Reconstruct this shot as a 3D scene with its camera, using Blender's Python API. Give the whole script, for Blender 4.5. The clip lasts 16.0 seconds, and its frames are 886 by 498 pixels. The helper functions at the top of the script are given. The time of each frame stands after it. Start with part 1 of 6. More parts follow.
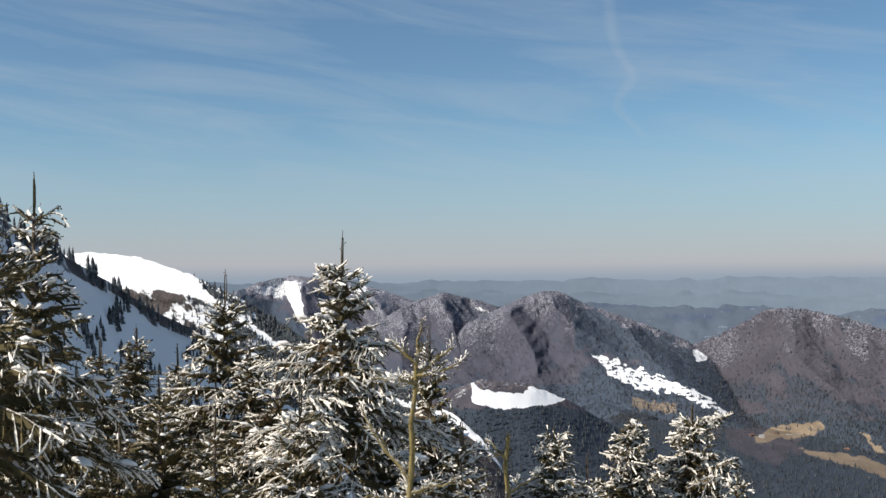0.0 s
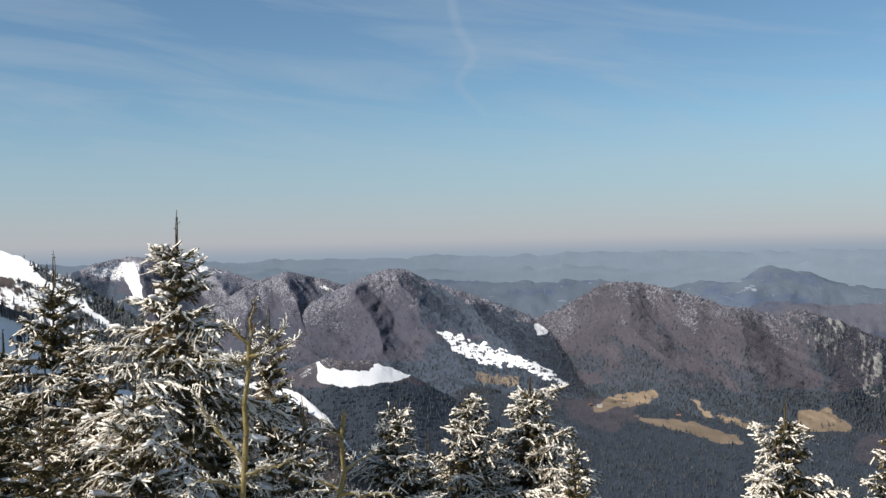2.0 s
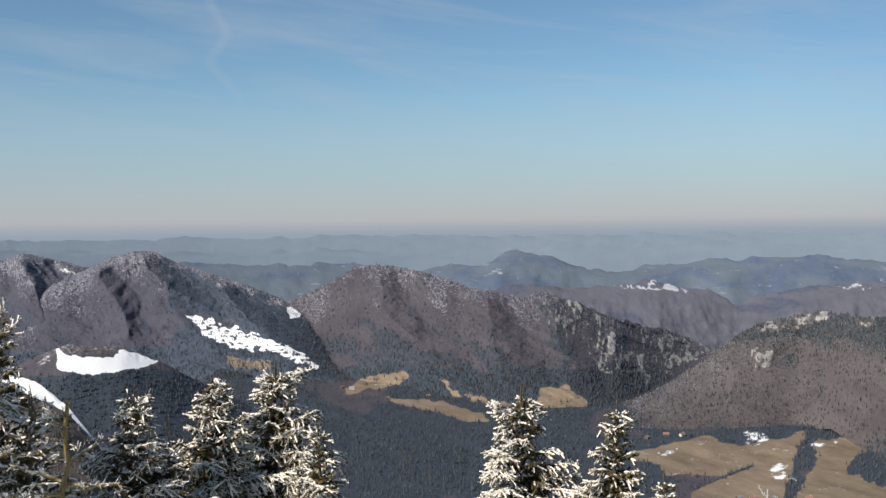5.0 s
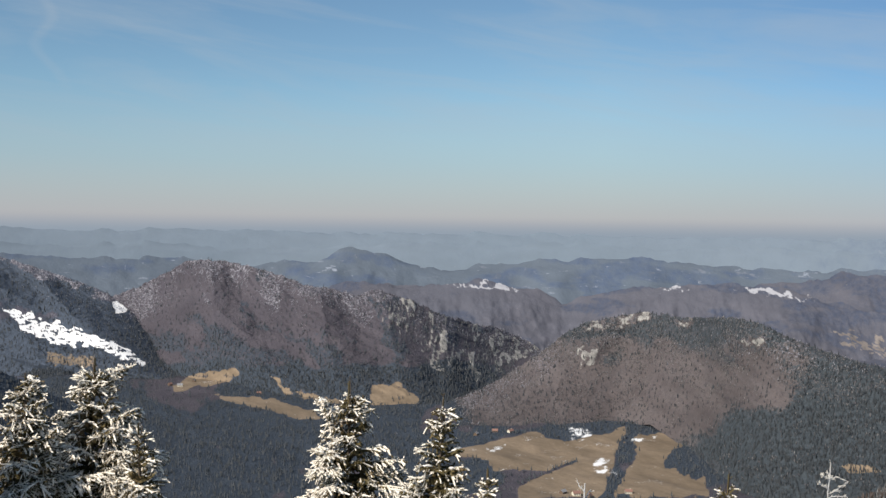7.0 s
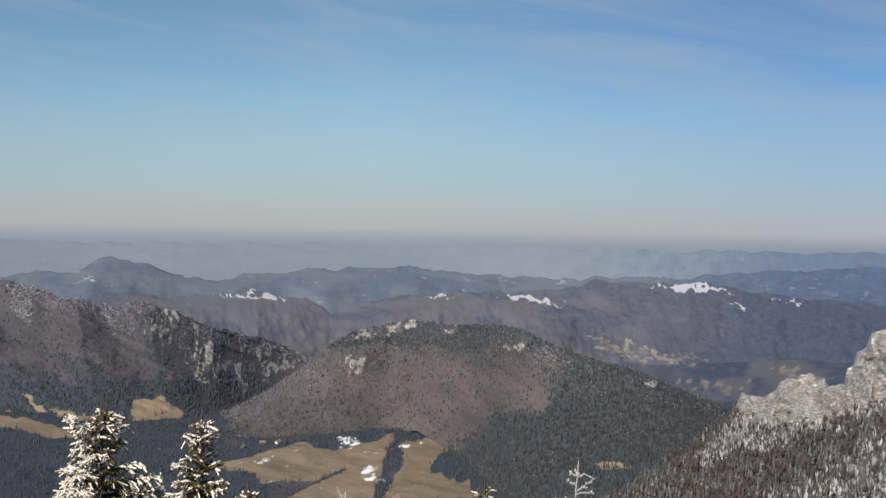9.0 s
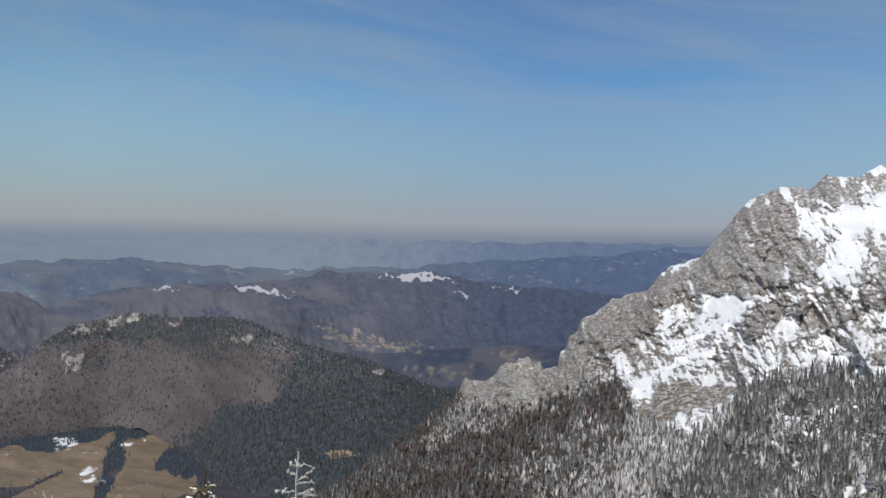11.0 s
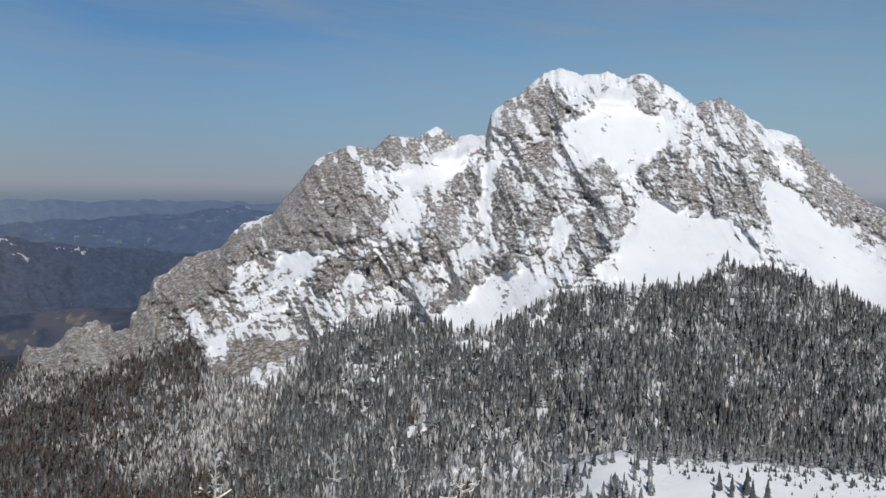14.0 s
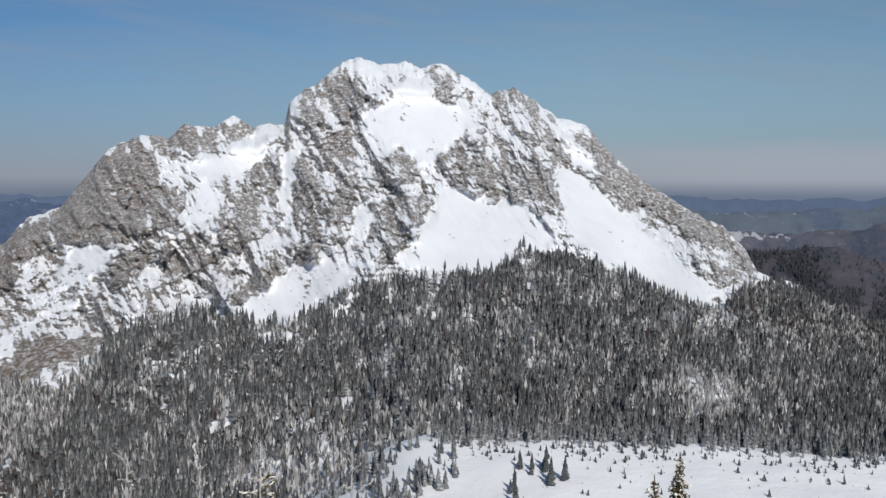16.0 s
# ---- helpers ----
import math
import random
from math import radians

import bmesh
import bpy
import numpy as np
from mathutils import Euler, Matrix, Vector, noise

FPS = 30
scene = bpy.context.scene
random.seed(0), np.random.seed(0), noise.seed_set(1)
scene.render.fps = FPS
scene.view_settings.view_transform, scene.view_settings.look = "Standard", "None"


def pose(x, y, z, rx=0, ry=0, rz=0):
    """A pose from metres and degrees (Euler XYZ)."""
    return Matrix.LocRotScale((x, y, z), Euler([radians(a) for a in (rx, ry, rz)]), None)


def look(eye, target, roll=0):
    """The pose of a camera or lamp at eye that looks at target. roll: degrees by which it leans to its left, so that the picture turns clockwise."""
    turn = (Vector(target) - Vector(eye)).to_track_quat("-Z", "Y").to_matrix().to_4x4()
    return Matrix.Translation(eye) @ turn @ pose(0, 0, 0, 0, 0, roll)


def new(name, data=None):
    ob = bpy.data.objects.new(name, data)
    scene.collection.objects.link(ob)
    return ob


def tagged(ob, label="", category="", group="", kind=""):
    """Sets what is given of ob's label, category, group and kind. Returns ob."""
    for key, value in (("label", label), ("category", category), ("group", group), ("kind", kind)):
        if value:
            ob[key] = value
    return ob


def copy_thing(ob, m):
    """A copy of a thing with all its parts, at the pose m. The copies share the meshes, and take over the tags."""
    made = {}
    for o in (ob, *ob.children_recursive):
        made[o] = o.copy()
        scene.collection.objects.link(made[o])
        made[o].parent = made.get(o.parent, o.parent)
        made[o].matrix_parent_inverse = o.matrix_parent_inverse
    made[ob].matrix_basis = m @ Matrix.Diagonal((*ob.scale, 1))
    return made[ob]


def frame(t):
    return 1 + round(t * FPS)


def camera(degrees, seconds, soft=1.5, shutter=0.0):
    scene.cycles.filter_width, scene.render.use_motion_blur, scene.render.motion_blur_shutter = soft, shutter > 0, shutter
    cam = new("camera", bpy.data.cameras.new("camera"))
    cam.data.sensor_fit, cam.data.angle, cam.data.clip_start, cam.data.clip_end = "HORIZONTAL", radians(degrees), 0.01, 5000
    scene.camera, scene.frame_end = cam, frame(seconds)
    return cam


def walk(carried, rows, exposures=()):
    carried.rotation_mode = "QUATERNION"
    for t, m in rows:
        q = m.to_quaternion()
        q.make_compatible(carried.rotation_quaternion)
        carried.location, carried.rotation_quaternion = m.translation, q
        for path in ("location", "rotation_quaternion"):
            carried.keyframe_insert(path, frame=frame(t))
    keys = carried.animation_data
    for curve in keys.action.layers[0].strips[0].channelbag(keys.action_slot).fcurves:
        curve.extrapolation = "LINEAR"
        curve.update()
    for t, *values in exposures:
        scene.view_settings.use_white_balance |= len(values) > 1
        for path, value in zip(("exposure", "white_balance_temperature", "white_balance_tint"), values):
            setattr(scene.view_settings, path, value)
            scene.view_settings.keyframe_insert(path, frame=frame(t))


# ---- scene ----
# A winter mountain panorama turned through from one spot among frosted spruces.
# Bearings are degrees to the right of +y, heights are degrees above eye level.
EYE = 1.6
ARM = 0.4
cam = camera(44.25, 16.0)
ROWS = [
    (0.0, 0.00, 1.10, 0.43), (0.5, -2.25, 0.65, 0.61), (1.0, -4.44, 0.23, 0.73), (1.5, -6.31, 0.06, 1.01),
    (2.0, -8.17, -0.17, 1.12), (2.5, -10.39, -0.53, 1.10), (3.0, -12.65, -0.66, 1.05), (3.5, -14.65, -0.77, 1.00),
    (6.0, -25.31, -1.44, -0.14), (6.5, -27.33, -1.44, -0.54), (7.0, -29.71, -1.37, -0.75), (7.5, -32.29, -1.13, -1.14),
    (8.0, -34.66, -0.88, -1.20), (8.5, -37.76, -0.82, -0.91), (9.0, -41.86, -0.72, -0.88), (11.5, -60.01, -1.13, -1.08),
    (12.0, -64.14, -1.26, -1.24), (12.5, -67.37, -1.54, -1.21), (13.0, -71.46, -1.96, -1.14), (13.5, -74.50, -2.55, -0.94),
    (14.0, -78.24, -2.89, -0.82), (14.5, -81.95, -3.06, -0.70), (15.0, -84.88, -3.17, -0.59), (15.5, -86.96, -3.30, -0.36),
    (16.0, -88.68, -3.36, -0.25),
]
walk(cam, [(t, pose(-ARM * math.sin(radians(yaw)), ARM * math.cos(radians(yaw)), EYE, 90 + pitch, roll, yaw)) for t, yaw, pitch, roll in ROWS],
     exposures=[(0.0, 0.13, 6420, 10), (3.5, 0.13, 6460, 10), (6.0, 0.09, 6530, 10), (9.0, 0.0, 6640, 10), (11.5, -0.40, 6150, 10), (13.0, -0.47, 6160, 10), (14.0, -0.55, 6150, 10), (16.0, -0.57, 6130, 10)])

# ---- sky and sun ----
SUN_BEARING, SUN_HEIGHT = 250.0, 36.0


def build_sky():
    world = bpy.data.worlds.new("sky")
    scene.world = world
    world.use_nodes = True
    nt = world.node_tree
    nt.nodes.clear()
    N, L = nt.nodes.new, nt.links.new
    out, bg, sky = N("ShaderNodeOutputWorld"), N("ShaderNodeBackground"), N("ShaderNodeTexSky")
    sky.sky_type, sky.sun_disc = "NISHITA", False
    sky.sun_elevation, sky.sun_rotation = radians(SUN_HEIGHT), radians(SUN_BEARING)
    sky.altitude, sky.air_density, sky.dust_density, sky.ozone_density = 1300, 1.0, 0.15, 2.0
    co, sep = N("ShaderNodeTexCoord"), N("ShaderNodeSeparateXYZ")
    L(co.outputs["Generated"], sep.inputs[0])
    # haze near the horizon
    haze = N("ShaderNodeValToRGB")
    haze.color_ramp.elements[0].position, haze.color_ramp.elements[0].color = 0.0, (1, 1, 1, 1)
    haze.color_ramp.elements[1].position, haze.color_ramp.elements[1].color = 0.12, (0, 0, 0, 1)
    knee = haze.color_ramp.elements.new(0.045)
    knee.color = (0.66, 0.66, 0.66, 1)
    L(sep.outputs["Z"], haze.inputs[0])
    mix1 = N("ShaderNodeMix")
    mix1.data_type = "RGBA"
    mul = N("ShaderNodeMath")
    mul.operation = "MULTIPLY"
    mul.inputs[1].default_value = 0.93
    round_ = N("ShaderNodeMath")
    round_.operation = "ARCTAN2"
    L(sep.outputs["X"], round_.inputs[0])
    L(sep.outputs["Y"], round_.inputs[1])
    clear = N("ShaderNodeMapRange")
    clear.inputs["From Min"].default_value, clear.inputs["From Max"].default_value = 0.8, 1.3
    L(round_.outputs[0], clear.inputs["Value"])
    L(haze.outputs[0], mul.inputs[0])
    L(mul.outputs[0], mix1.inputs["Factor"])
    tint = N("ShaderNodeMix")
    tint.data_type, tint.blend_type = "RGBA", "MULTIPLY"
    tint.inputs["Factor"].default_value = 1.0
    tint.inputs["B"].default_value = (0.83, 0.98, 1.005, 1)
    L(sky.outputs[0], tint.inputs["A"])
    # the deeper blue opposite the sun
    rise, fall = N("ShaderNodeMapRange"), N("ShaderNodeMapRange")
    rise.inputs["From Min"].default_value, rise.inputs["From Max"].default_value = 0.66, 1.06
    fall.inputs["From Min"].default_value, fall.inputs["From Max"].default_value = 1.7, 1.15
    deep = N("ShaderNodeMath")
    deep.operation = "MULTIPLY"
    for k, node in enumerate((rise, fall)):
        L(round_.outputs[0], node.inputs["Value"])
        L(node.outputs[0], deep.inputs[k])
    opposite = N("ShaderNodeMix")
    opposite.data_type, opposite.blend_type = "RGBA", "MULTIPLY"
    opposite.inputs["B"].default_value = (0.64, 0.74, 0.90, 1)
    L(deep.outputs[0], opposite.inputs["Factor"])
    L(tint.outputs["Result"], opposite.inputs["A"])
    L(opposite.outputs["Result"], mix1.inputs["A"])
    warm = N("ShaderNodeMix")
    warm.data_type = "RGBA"
    warm.inputs["A"].default_value, warm.inputs["B"].default_value = (4.75, 4.75, 5.2, 1), (3.85, 4.6, 5.6, 1)
    lift = N("ShaderNodeMapRange")
    lift.inputs["From Min"].default_value, lift.inputs["From Max"].default_value = 0.004, 0.055
    L(sep.outputs["Z"], lift.inputs["Value"])
    L(lift.outputs[0], warm.inputs["Factor"])
    cool = N("ShaderNodeMix")
    cool.data_type = "RGBA"
    L(clear.outputs[0], cool.inputs["Factor"])
    L(warm.outputs["Result"], cool.inputs["A"])
    violet = N("ShaderNodeMix")
    violet.data_type = "RGBA"
    violet.inputs["A"].default_value, violet.inputs["B"].default_value = (4.9, 5.05, 5.9, 1), (3.95, 5.0, 6.65, 1)
    L(lift.outputs[0], violet.inputs["Factor"])
    L(violet.outputs["Result"], cool.inputs["B"])
    L(cool.outputs["Result"], mix1.inputs["B"])
    # thin cirrus on a high layer
    slant = N("ShaderNodeMath")
    slant.operation = "MULTIPLY_ADD"
    slant.inputs[1].default_value = 0.13
    L(round_.outputs[0], slant.inputs[0])
    L(sep.outputs["Z"], slant.inputs[2])
    comb, mp = N("ShaderNodeCombineXYZ"), N("ShaderNodeMapping")
    L(round_.outputs[0], comb.inputs[0])
    L(slant.outputs[0], comb.inputs[1])
    mp.inputs["Scale"].default_value = (3.2, 26.0, 1.0)
    L(comb.outputs[0], mp.inputs[0])
    cl = N("ShaderNodeTexNoise")
    cl.inputs["Scale"].default_value, cl.inputs["Detail"].default_value, cl.inputs["Roughness"].default_value = 1.1, 8, 0.6
    cl.inputs["Distortion"].default_value = 0.6
    L(mp.outputs[0], cl.inputs["Vector"])
    cr = N("ShaderNodeMapRange")
    cr.inputs["From Min"].default_value, cr.inputs["From Max"].default_value = 0.43, 0.75
    cr.inputs["To Max"].default_value = 0.44
    veil = N("ShaderNodeMapRange")
    veil.inputs["From Min"].default_value, veil.inputs["From Max"].default_value = 0.85, 1.25
    veil.inputs["To Max"].default_value = 0.10
    L(round_.outputs[0], veil.inputs["Value"])
    thicker = N("ShaderNodeMath")
    L(cl.outputs[0], thicker.inputs[0])
    L(veil.outputs[0], thicker.inputs[1])
    L(thicker.outputs[0], cr.inputs["Value"])
    mix2 = N("ShaderNodeMix")
    mix2.data_type = "RGBA"
    fade = N("ShaderNodeMapRange")
    fade.interpolation_type = "SMOOTHSTEP"
    fade.inputs["From Min"].default_value, fade.inputs["From Max"].default_value = 0.03, 0.12
    L(sep.outputs["Z"], fade.inputs["Value"])
    thin = N("ShaderNodeMath")
    thin.operation = "MULTIPLY"
    L(cr.outputs[0], thin.inputs[0])
    L(fade.outputs[0], thin.inputs[1])
    # an old contrail, blown into a wavy wisp
    turn = N("ShaderNodeMath")
    turn.operation = "ARCTAN2"
    L(sep.outputs["X"], turn.inputs[0])
    L(sep.outputs["Y"], turn.inputs[1])
    rung = N("ShaderNodeMapRange")
    rung.inputs["From Min"].default_value, rung.inputs["From Max"].default_value = 0.10, 0.25
    L(sep.outputs["Z"], rung.inputs["Value"])
    bends = N("ShaderNodeValToRGB")
    bends.color_ramp.interpolation = "B_SPLINE"
    ends = bends.color_ramp.elements
    ends[0].position, ends[0].color = 0.0, (1, 1, 1, 1)
    ends[1].position, ends[1].color = 1.0, (0.02, 0.02, 0.02, 1)
    for at, v in ((0.12, 0.92), (0.22, 0.50), (0.31, 0.10), (0.40, 0.42), (0.48, 0.72), (0.60, 0.28), (0.75, 0.08)):
        ends.new(at).color = (v, v, v, 1)
    L(rung.outputs[0], bends.inputs[0])
    off = N("ShaderNodeMath")
    off.operation = "MULTIPLY_ADD"
    off.inputs[1].default_value, off.inputs[2].default_value = -0.036, -0.152
    L(bends.outputs[0], off.inputs[0])
    gap = N("ShaderNodeMath")
    L(turn.outputs[0], gap.inputs[0])
    L(off.outputs[0], gap.inputs[1])
    size = N("ShaderNodeMath")
    size.operation = "ABSOLUTE"
    L(gap.outputs[0], size.inputs[0])
    wisp = N("ShaderNodeMapRange")
    wisp.interpolation_type = "SMOOTHSTEP"
    wisp.inputs["From Min"].default_value, wisp.inputs["From Max"].default_value = 0.0085, 0.0005
    wisp.inputs["To Max"].default_value = 0.14
    L(size.outputs[0], wisp.inputs["Value"])
    upper = N("ShaderNodeMapRange")
    upper.interpolation_type = "SMOOTHSTEP"
    upper.inputs["From Min"].default_value, upper.inputs["From Max"].default_value = 0.10, 0.13
    L(sep.outputs["Z"], upper.inputs["Value"])
    part_of = N("ShaderNodeMath")
    part_of.operation = "MULTIPLY"
    L(wisp.outputs[0], part_of.inputs[0])
    L(upper.outputs[0], part_of.inputs[1])
    both = N("ShaderNodeMath")
    L(thin.outputs[0], both.inputs[0])
    L(part_of.outputs[0], both.inputs[1])
    L(both.outputs[0], mix2.inputs["Factor"])
    L(mix1.outputs["Result"], mix2.inputs["A"])
    mix2.inputs["B"].default_value = (4.6, 5.4, 6.2, 1)
    # a pale cloud bank low in the east
    bank_at, bank_up = N("ShaderNodeMapRange"), N("ShaderNodeMapRange")
    for node in (bank_at, bank_up):
        node.interpolation_type = "SMOOTHSTEP"
    bank_at.inputs["From Min"].default_value, bank_at.inputs["From Max"].default_value = 1.55, 1.85
    bank_at.inputs["To Max"].default_value = 0.62
    bank_up.inputs["From Min"].default_value, bank_up.inputs["From Max"].default_value = 0.060, 0.040
    ripple = N("ShaderNodeMath")
    ripple.operation = "MULTIPLY_ADD"
    ripple.inputs[1].default_value = 0.03
    L(cl.outputs[0], ripple.inputs[0])
    L(sep.outputs["Z"], ripple.inputs[2])
    L(round_.outputs[0], bank_at.inputs["Value"])
    L(ripple.outputs[0], bank_up.inputs["Value"])
    bank = N("ShaderNodeMath")
    bank.operation = "MULTIPLY"
    L(bank_at.outputs[0], bank.inputs[0])
    L(bank_up.outputs[0], bank.inputs[1])
    mix3 = N("ShaderNodeMix")
    mix3.data_type = "RGBA"
    mix3.inputs["B"].default_value = (6.6, 6.9, 7.5, 1)
    L(bank.outputs[0], mix3.inputs["Factor"])
    L(mix2.outputs["Result"], mix3.inputs["A"])
    # the murk in which the land ends
    murk = N("ShaderNodeMapRange")
    murk.interpolation_type = "SMOOTHSTEP"
    murk.inputs["From Min"].default_value, murk.inputs["From Max"].default_value = 0.008, -0.011
    L(sep.outputs["Z"], murk.inputs["Value"])
    hue = N("ShaderNodeMix")
    hue.data_type = "RGBA"
    hue.inputs["A"].default_value, hue.inputs["B"].default_value = (3.2, 3.85, 4.65, 1), (2.75, 3.3, 4.2, 1)
    east = N("ShaderNodeMapRange")
    east.inputs["From Min"].default_value, east.inputs["From Max"].default_value = 0.95, 1.25
    L(round_.outputs[0], east.inputs["Value"])
    L(east.outputs[0], hue.inputs["Factor"])
    mix4 = N("ShaderNodeMix")
    mix4.data_type = "RGBA"
    L(murk.outputs[0], mix4.inputs["Factor"])
    L(mix3.outputs["Result"], mix4.inputs["A"])
    L(hue.outputs["Result"], mix4.inputs["B"])
    L(mix4.outputs["Result"], bg.inputs[0])
    bg.inputs[1].default_value = 0.086
    L(bg.outputs[0], out.inputs[0])


build_sky()
sun_data = bpy.data.lights.new("sun", "SUN")
sun_data.energy, sun_data.angle, sun_data.color = 4.9, radians(0.6), (1.0, 0.935, 0.84)
sun = new("sun", sun_data)
sun.matrix_world = look((600 * math.sin(radians(SUN_BEARING)), 600 * math.cos(radians(SUN_BEARING)), 600 * math.tan(radians(SUN_HEIGHT))), (0, 0, 0))


# ---- noise and shapes in numbers ----
def lattice(ix, iy, seed):
    h = (ix.astype(np.int64) * 374761393 + iy.astype(np.int64) * 668265263 + seed * 1442695041) & 0xFFFFFFFF
    h = ((h ^ (h >> 13)) * 1274126177) & 0xFFFFFFFF
    return ((h ^ (h >> 16)) & 0xFFFF) / 65535.0


def vnoise(x, y, seed=0):
    """Smooth noise, 0 to 1."""
    x, y = np.asarray(x, float), np.asarray(y, float)
    ix, iy = np.floor(x), np.floor(y)
    fx, fy = x - ix, y - iy
    ux, uy = fx * fx * (3 - 2 * fx), fy * fy * (3 - 2 * fy)
    a, b = lattice(ix, iy, seed), lattice(ix + 1, iy, seed)
    c, d = lattice(ix, iy + 1, seed), lattice(ix + 1, iy + 1, seed)
    return (a + (b - a) * ux) * (1 - uy) + (c + (d - c) * ux) * uy


def fbm(x, y, octaves=5, seed=0, rough=0.5):
    """Layered noise, about -1 to 1."""
    total, amp, norm = 0.0, 1.0, 0.0
    for k in range(octaves):
        total = total + amp * (2 * vnoise(x * 2**k + 17.3 * k, y * 2**k - 9.1 * k, seed + k) - 1)
        norm += amp
        amp *= rough
    return total / norm * 1.6


def ridged(x, y, octaves=5, seed=0, rough=0.5):
    """Layered noise with sharp crests, 0 to 1."""
    total, amp, norm = 0.0, 1.0, 0.0
    for k in range(octaves):
        total = total + amp * (1 - np.abs(2 * vnoise(x * 2**k + 5.7 * k, y * 2**k + 3.3 * k, seed + k) - 1)) ** 2
        norm += amp
        amp *= rough
    return total / norm


def facets(x, y, seed=0):
    """Broken flat faces: every cell has its own step and tilt, about -1 to 1."""
    ix, iy = np.floor(x), np.floor(y)
    best, val = np.full(np.shape(x), 9.0), np.zeros(np.shape(x))
    for dx in (-1, 0, 1):
        for dy in (-1, 0, 1):
            cx, cy = ix + dx, iy + dy
            px, py = cx + lattice(cx, cy, seed), cy + lattice(cx, cy, seed + 1)
            d = (x - px) ** 2 + (y - py) ** 2
            h = 2 * lattice(cx, cy, seed + 2) - 1 + 1.6 * ((lattice(cx, cy, seed + 3) - 0.5) * (x - px) + (lattice(cx, cy, seed + 4) - 0.5) * (y - py))
            near = d < best
            best, val = np.where(near, d, best), np.where(near, h, val)
    return val


def smooth(a, b, v):
    w = np.clip((v - a) / (b - a), 0, 1)
    return w * w * (3 - 2 * w)


def line(points, a):
    """A curve of (bearing, value) points read at the bearings a."""
    p = np.array(points, float)
    return np.interp(a, p[:, 0], p[:, 1])


def area(points, a, e, soft=0.15, ragged=0.25, grain=2.0, seed=3):
    """1 inside an outline of (bearing, height) corners, 0 outside, with a ragged edge."""
    p = np.array(points, float)
    wide = soft + 2 * ragged
    near = (a > p[:, 0].min() - wide) & (a < p[:, 0].max() + wide) & (e > p[:, 1].min() - wide) & (e < p[:, 1].max() + wide)
    out = np.zeros(a.shape)
    a, e = a[near], e[near]
    a2 = a + ragged * fbm(a * grain, e * grain, 4, seed)
    e2 = e + ragged * fbm(a * grain + 40, e * grain, 4, seed + 9)
    inside, dist = np.zeros(a.shape, bool), np.full(a.shape, 1e9)
    for (x0, y0), (x1, y1) in zip(p, np.roll(p, -1, 0)):
        crossing = (y0 > e2) != (y1 > e2)
        xc = x0 + (e2 - y0) * (x1 - x0) / ((y1 - y0) if y1 != y0 else 1e-9)
        inside ^= crossing & (a2 < xc)
        w = np.clip(((a2 - x0) * (x1 - x0) + (e2 - y0) * (y1 - y0)) / ((x1 - x0) ** 2 + (y1 - y0) ** 2 + 1e-9), 0, 1)
        dist = np.minimum(dist, np.hypot(a2 - x0 - w * (x1 - x0), e2 - y0 - w * (y1 - y0)))
    out[near] = smooth(-soft, soft, np.where(inside, dist, -dist))
    return out


def place(a, e, r):
    """Points at bearing a, height angle e and level distance r from the eye."""
    ar = np.radians(a)
    return np.stack([r * np.sin(ar), r * np.cos(ar), EYE + r * np.tan(np.radians(e))], -1)


# ---- materials ----
def material(name):
    m = bpy.data.materials.new(name)
    m.use_nodes = True
    nt = m.node_tree
    return m, nt, nt.nodes["Principled BSDF"]


def mixed(nt, fac, a, b):
    n = nt.nodes.new("ShaderNodeMix")
    n.data_type = "RGBA"
    for sock, v in (("Factor", fac), ("A", a), ("B", b)):
        if isinstance(v, (int, float)):
            n.inputs[sock].default_value = v
        elif isinstance(v, tuple):
            n.inputs[sock].default_value = (*v, 1)
        else:
            nt.links.new(v, n.inputs[sock])
    return n.outputs["Result"]


def grain(nt, scale, detail=4, rough=0.6, stretch=(1, 1, 1), lo=0.3, hi=0.7):
    co, mp, n, r = (nt.nodes.new(k) for k in ("ShaderNodeTexCoord", "ShaderNodeMapping", "ShaderNodeTexNoise", "ShaderNodeMapRange"))
    mp.inputs["Scale"].default_value = stretch
    n.inputs["Scale"].default_value, n.inputs["Detail"].default_value, n.inputs["Roughness"].default_value = scale, detail, rough
    r.inputs["From Min"].default_value, r.inputs["From Max"].default_value = lo, hi
    nt.links.new(co.outputs["Object"], mp.inputs[0])
    nt.links.new(mp.outputs[0], n.inputs["Vector"])
    nt.links.new(n.outputs[0], r.inputs["Value"])
    return r.outputs[0]


def attribute(nt, name):
    n = nt.nodes.new("ShaderNodeAttribute")
    n.attribute_name = name
    return n.outputs["Fac"]


def maths(nt, op, a, b):
    n = nt.nodes.new("ShaderNodeMath")
    n.operation = op
    n.use_clamp = True
    for k, v in enumerate((a, b)):
        if isinstance(v, (int, float)):
            n.inputs[k].default_value = v
        else:
            nt.links.new(v, n.inputs[k])
    return n.outputs[0]


def bump(nt, bsdf, height, strength, distance):
    n = nt.nodes.new("ShaderNodeBump")
    n.inputs["Strength"].default_value, n.inputs["Distance"].default_value = strength, distance
    nt.links.new(height, n.inputs["Height"])
    nt.links.new(n.outputs[0], bsdf.inputs["Normal"])


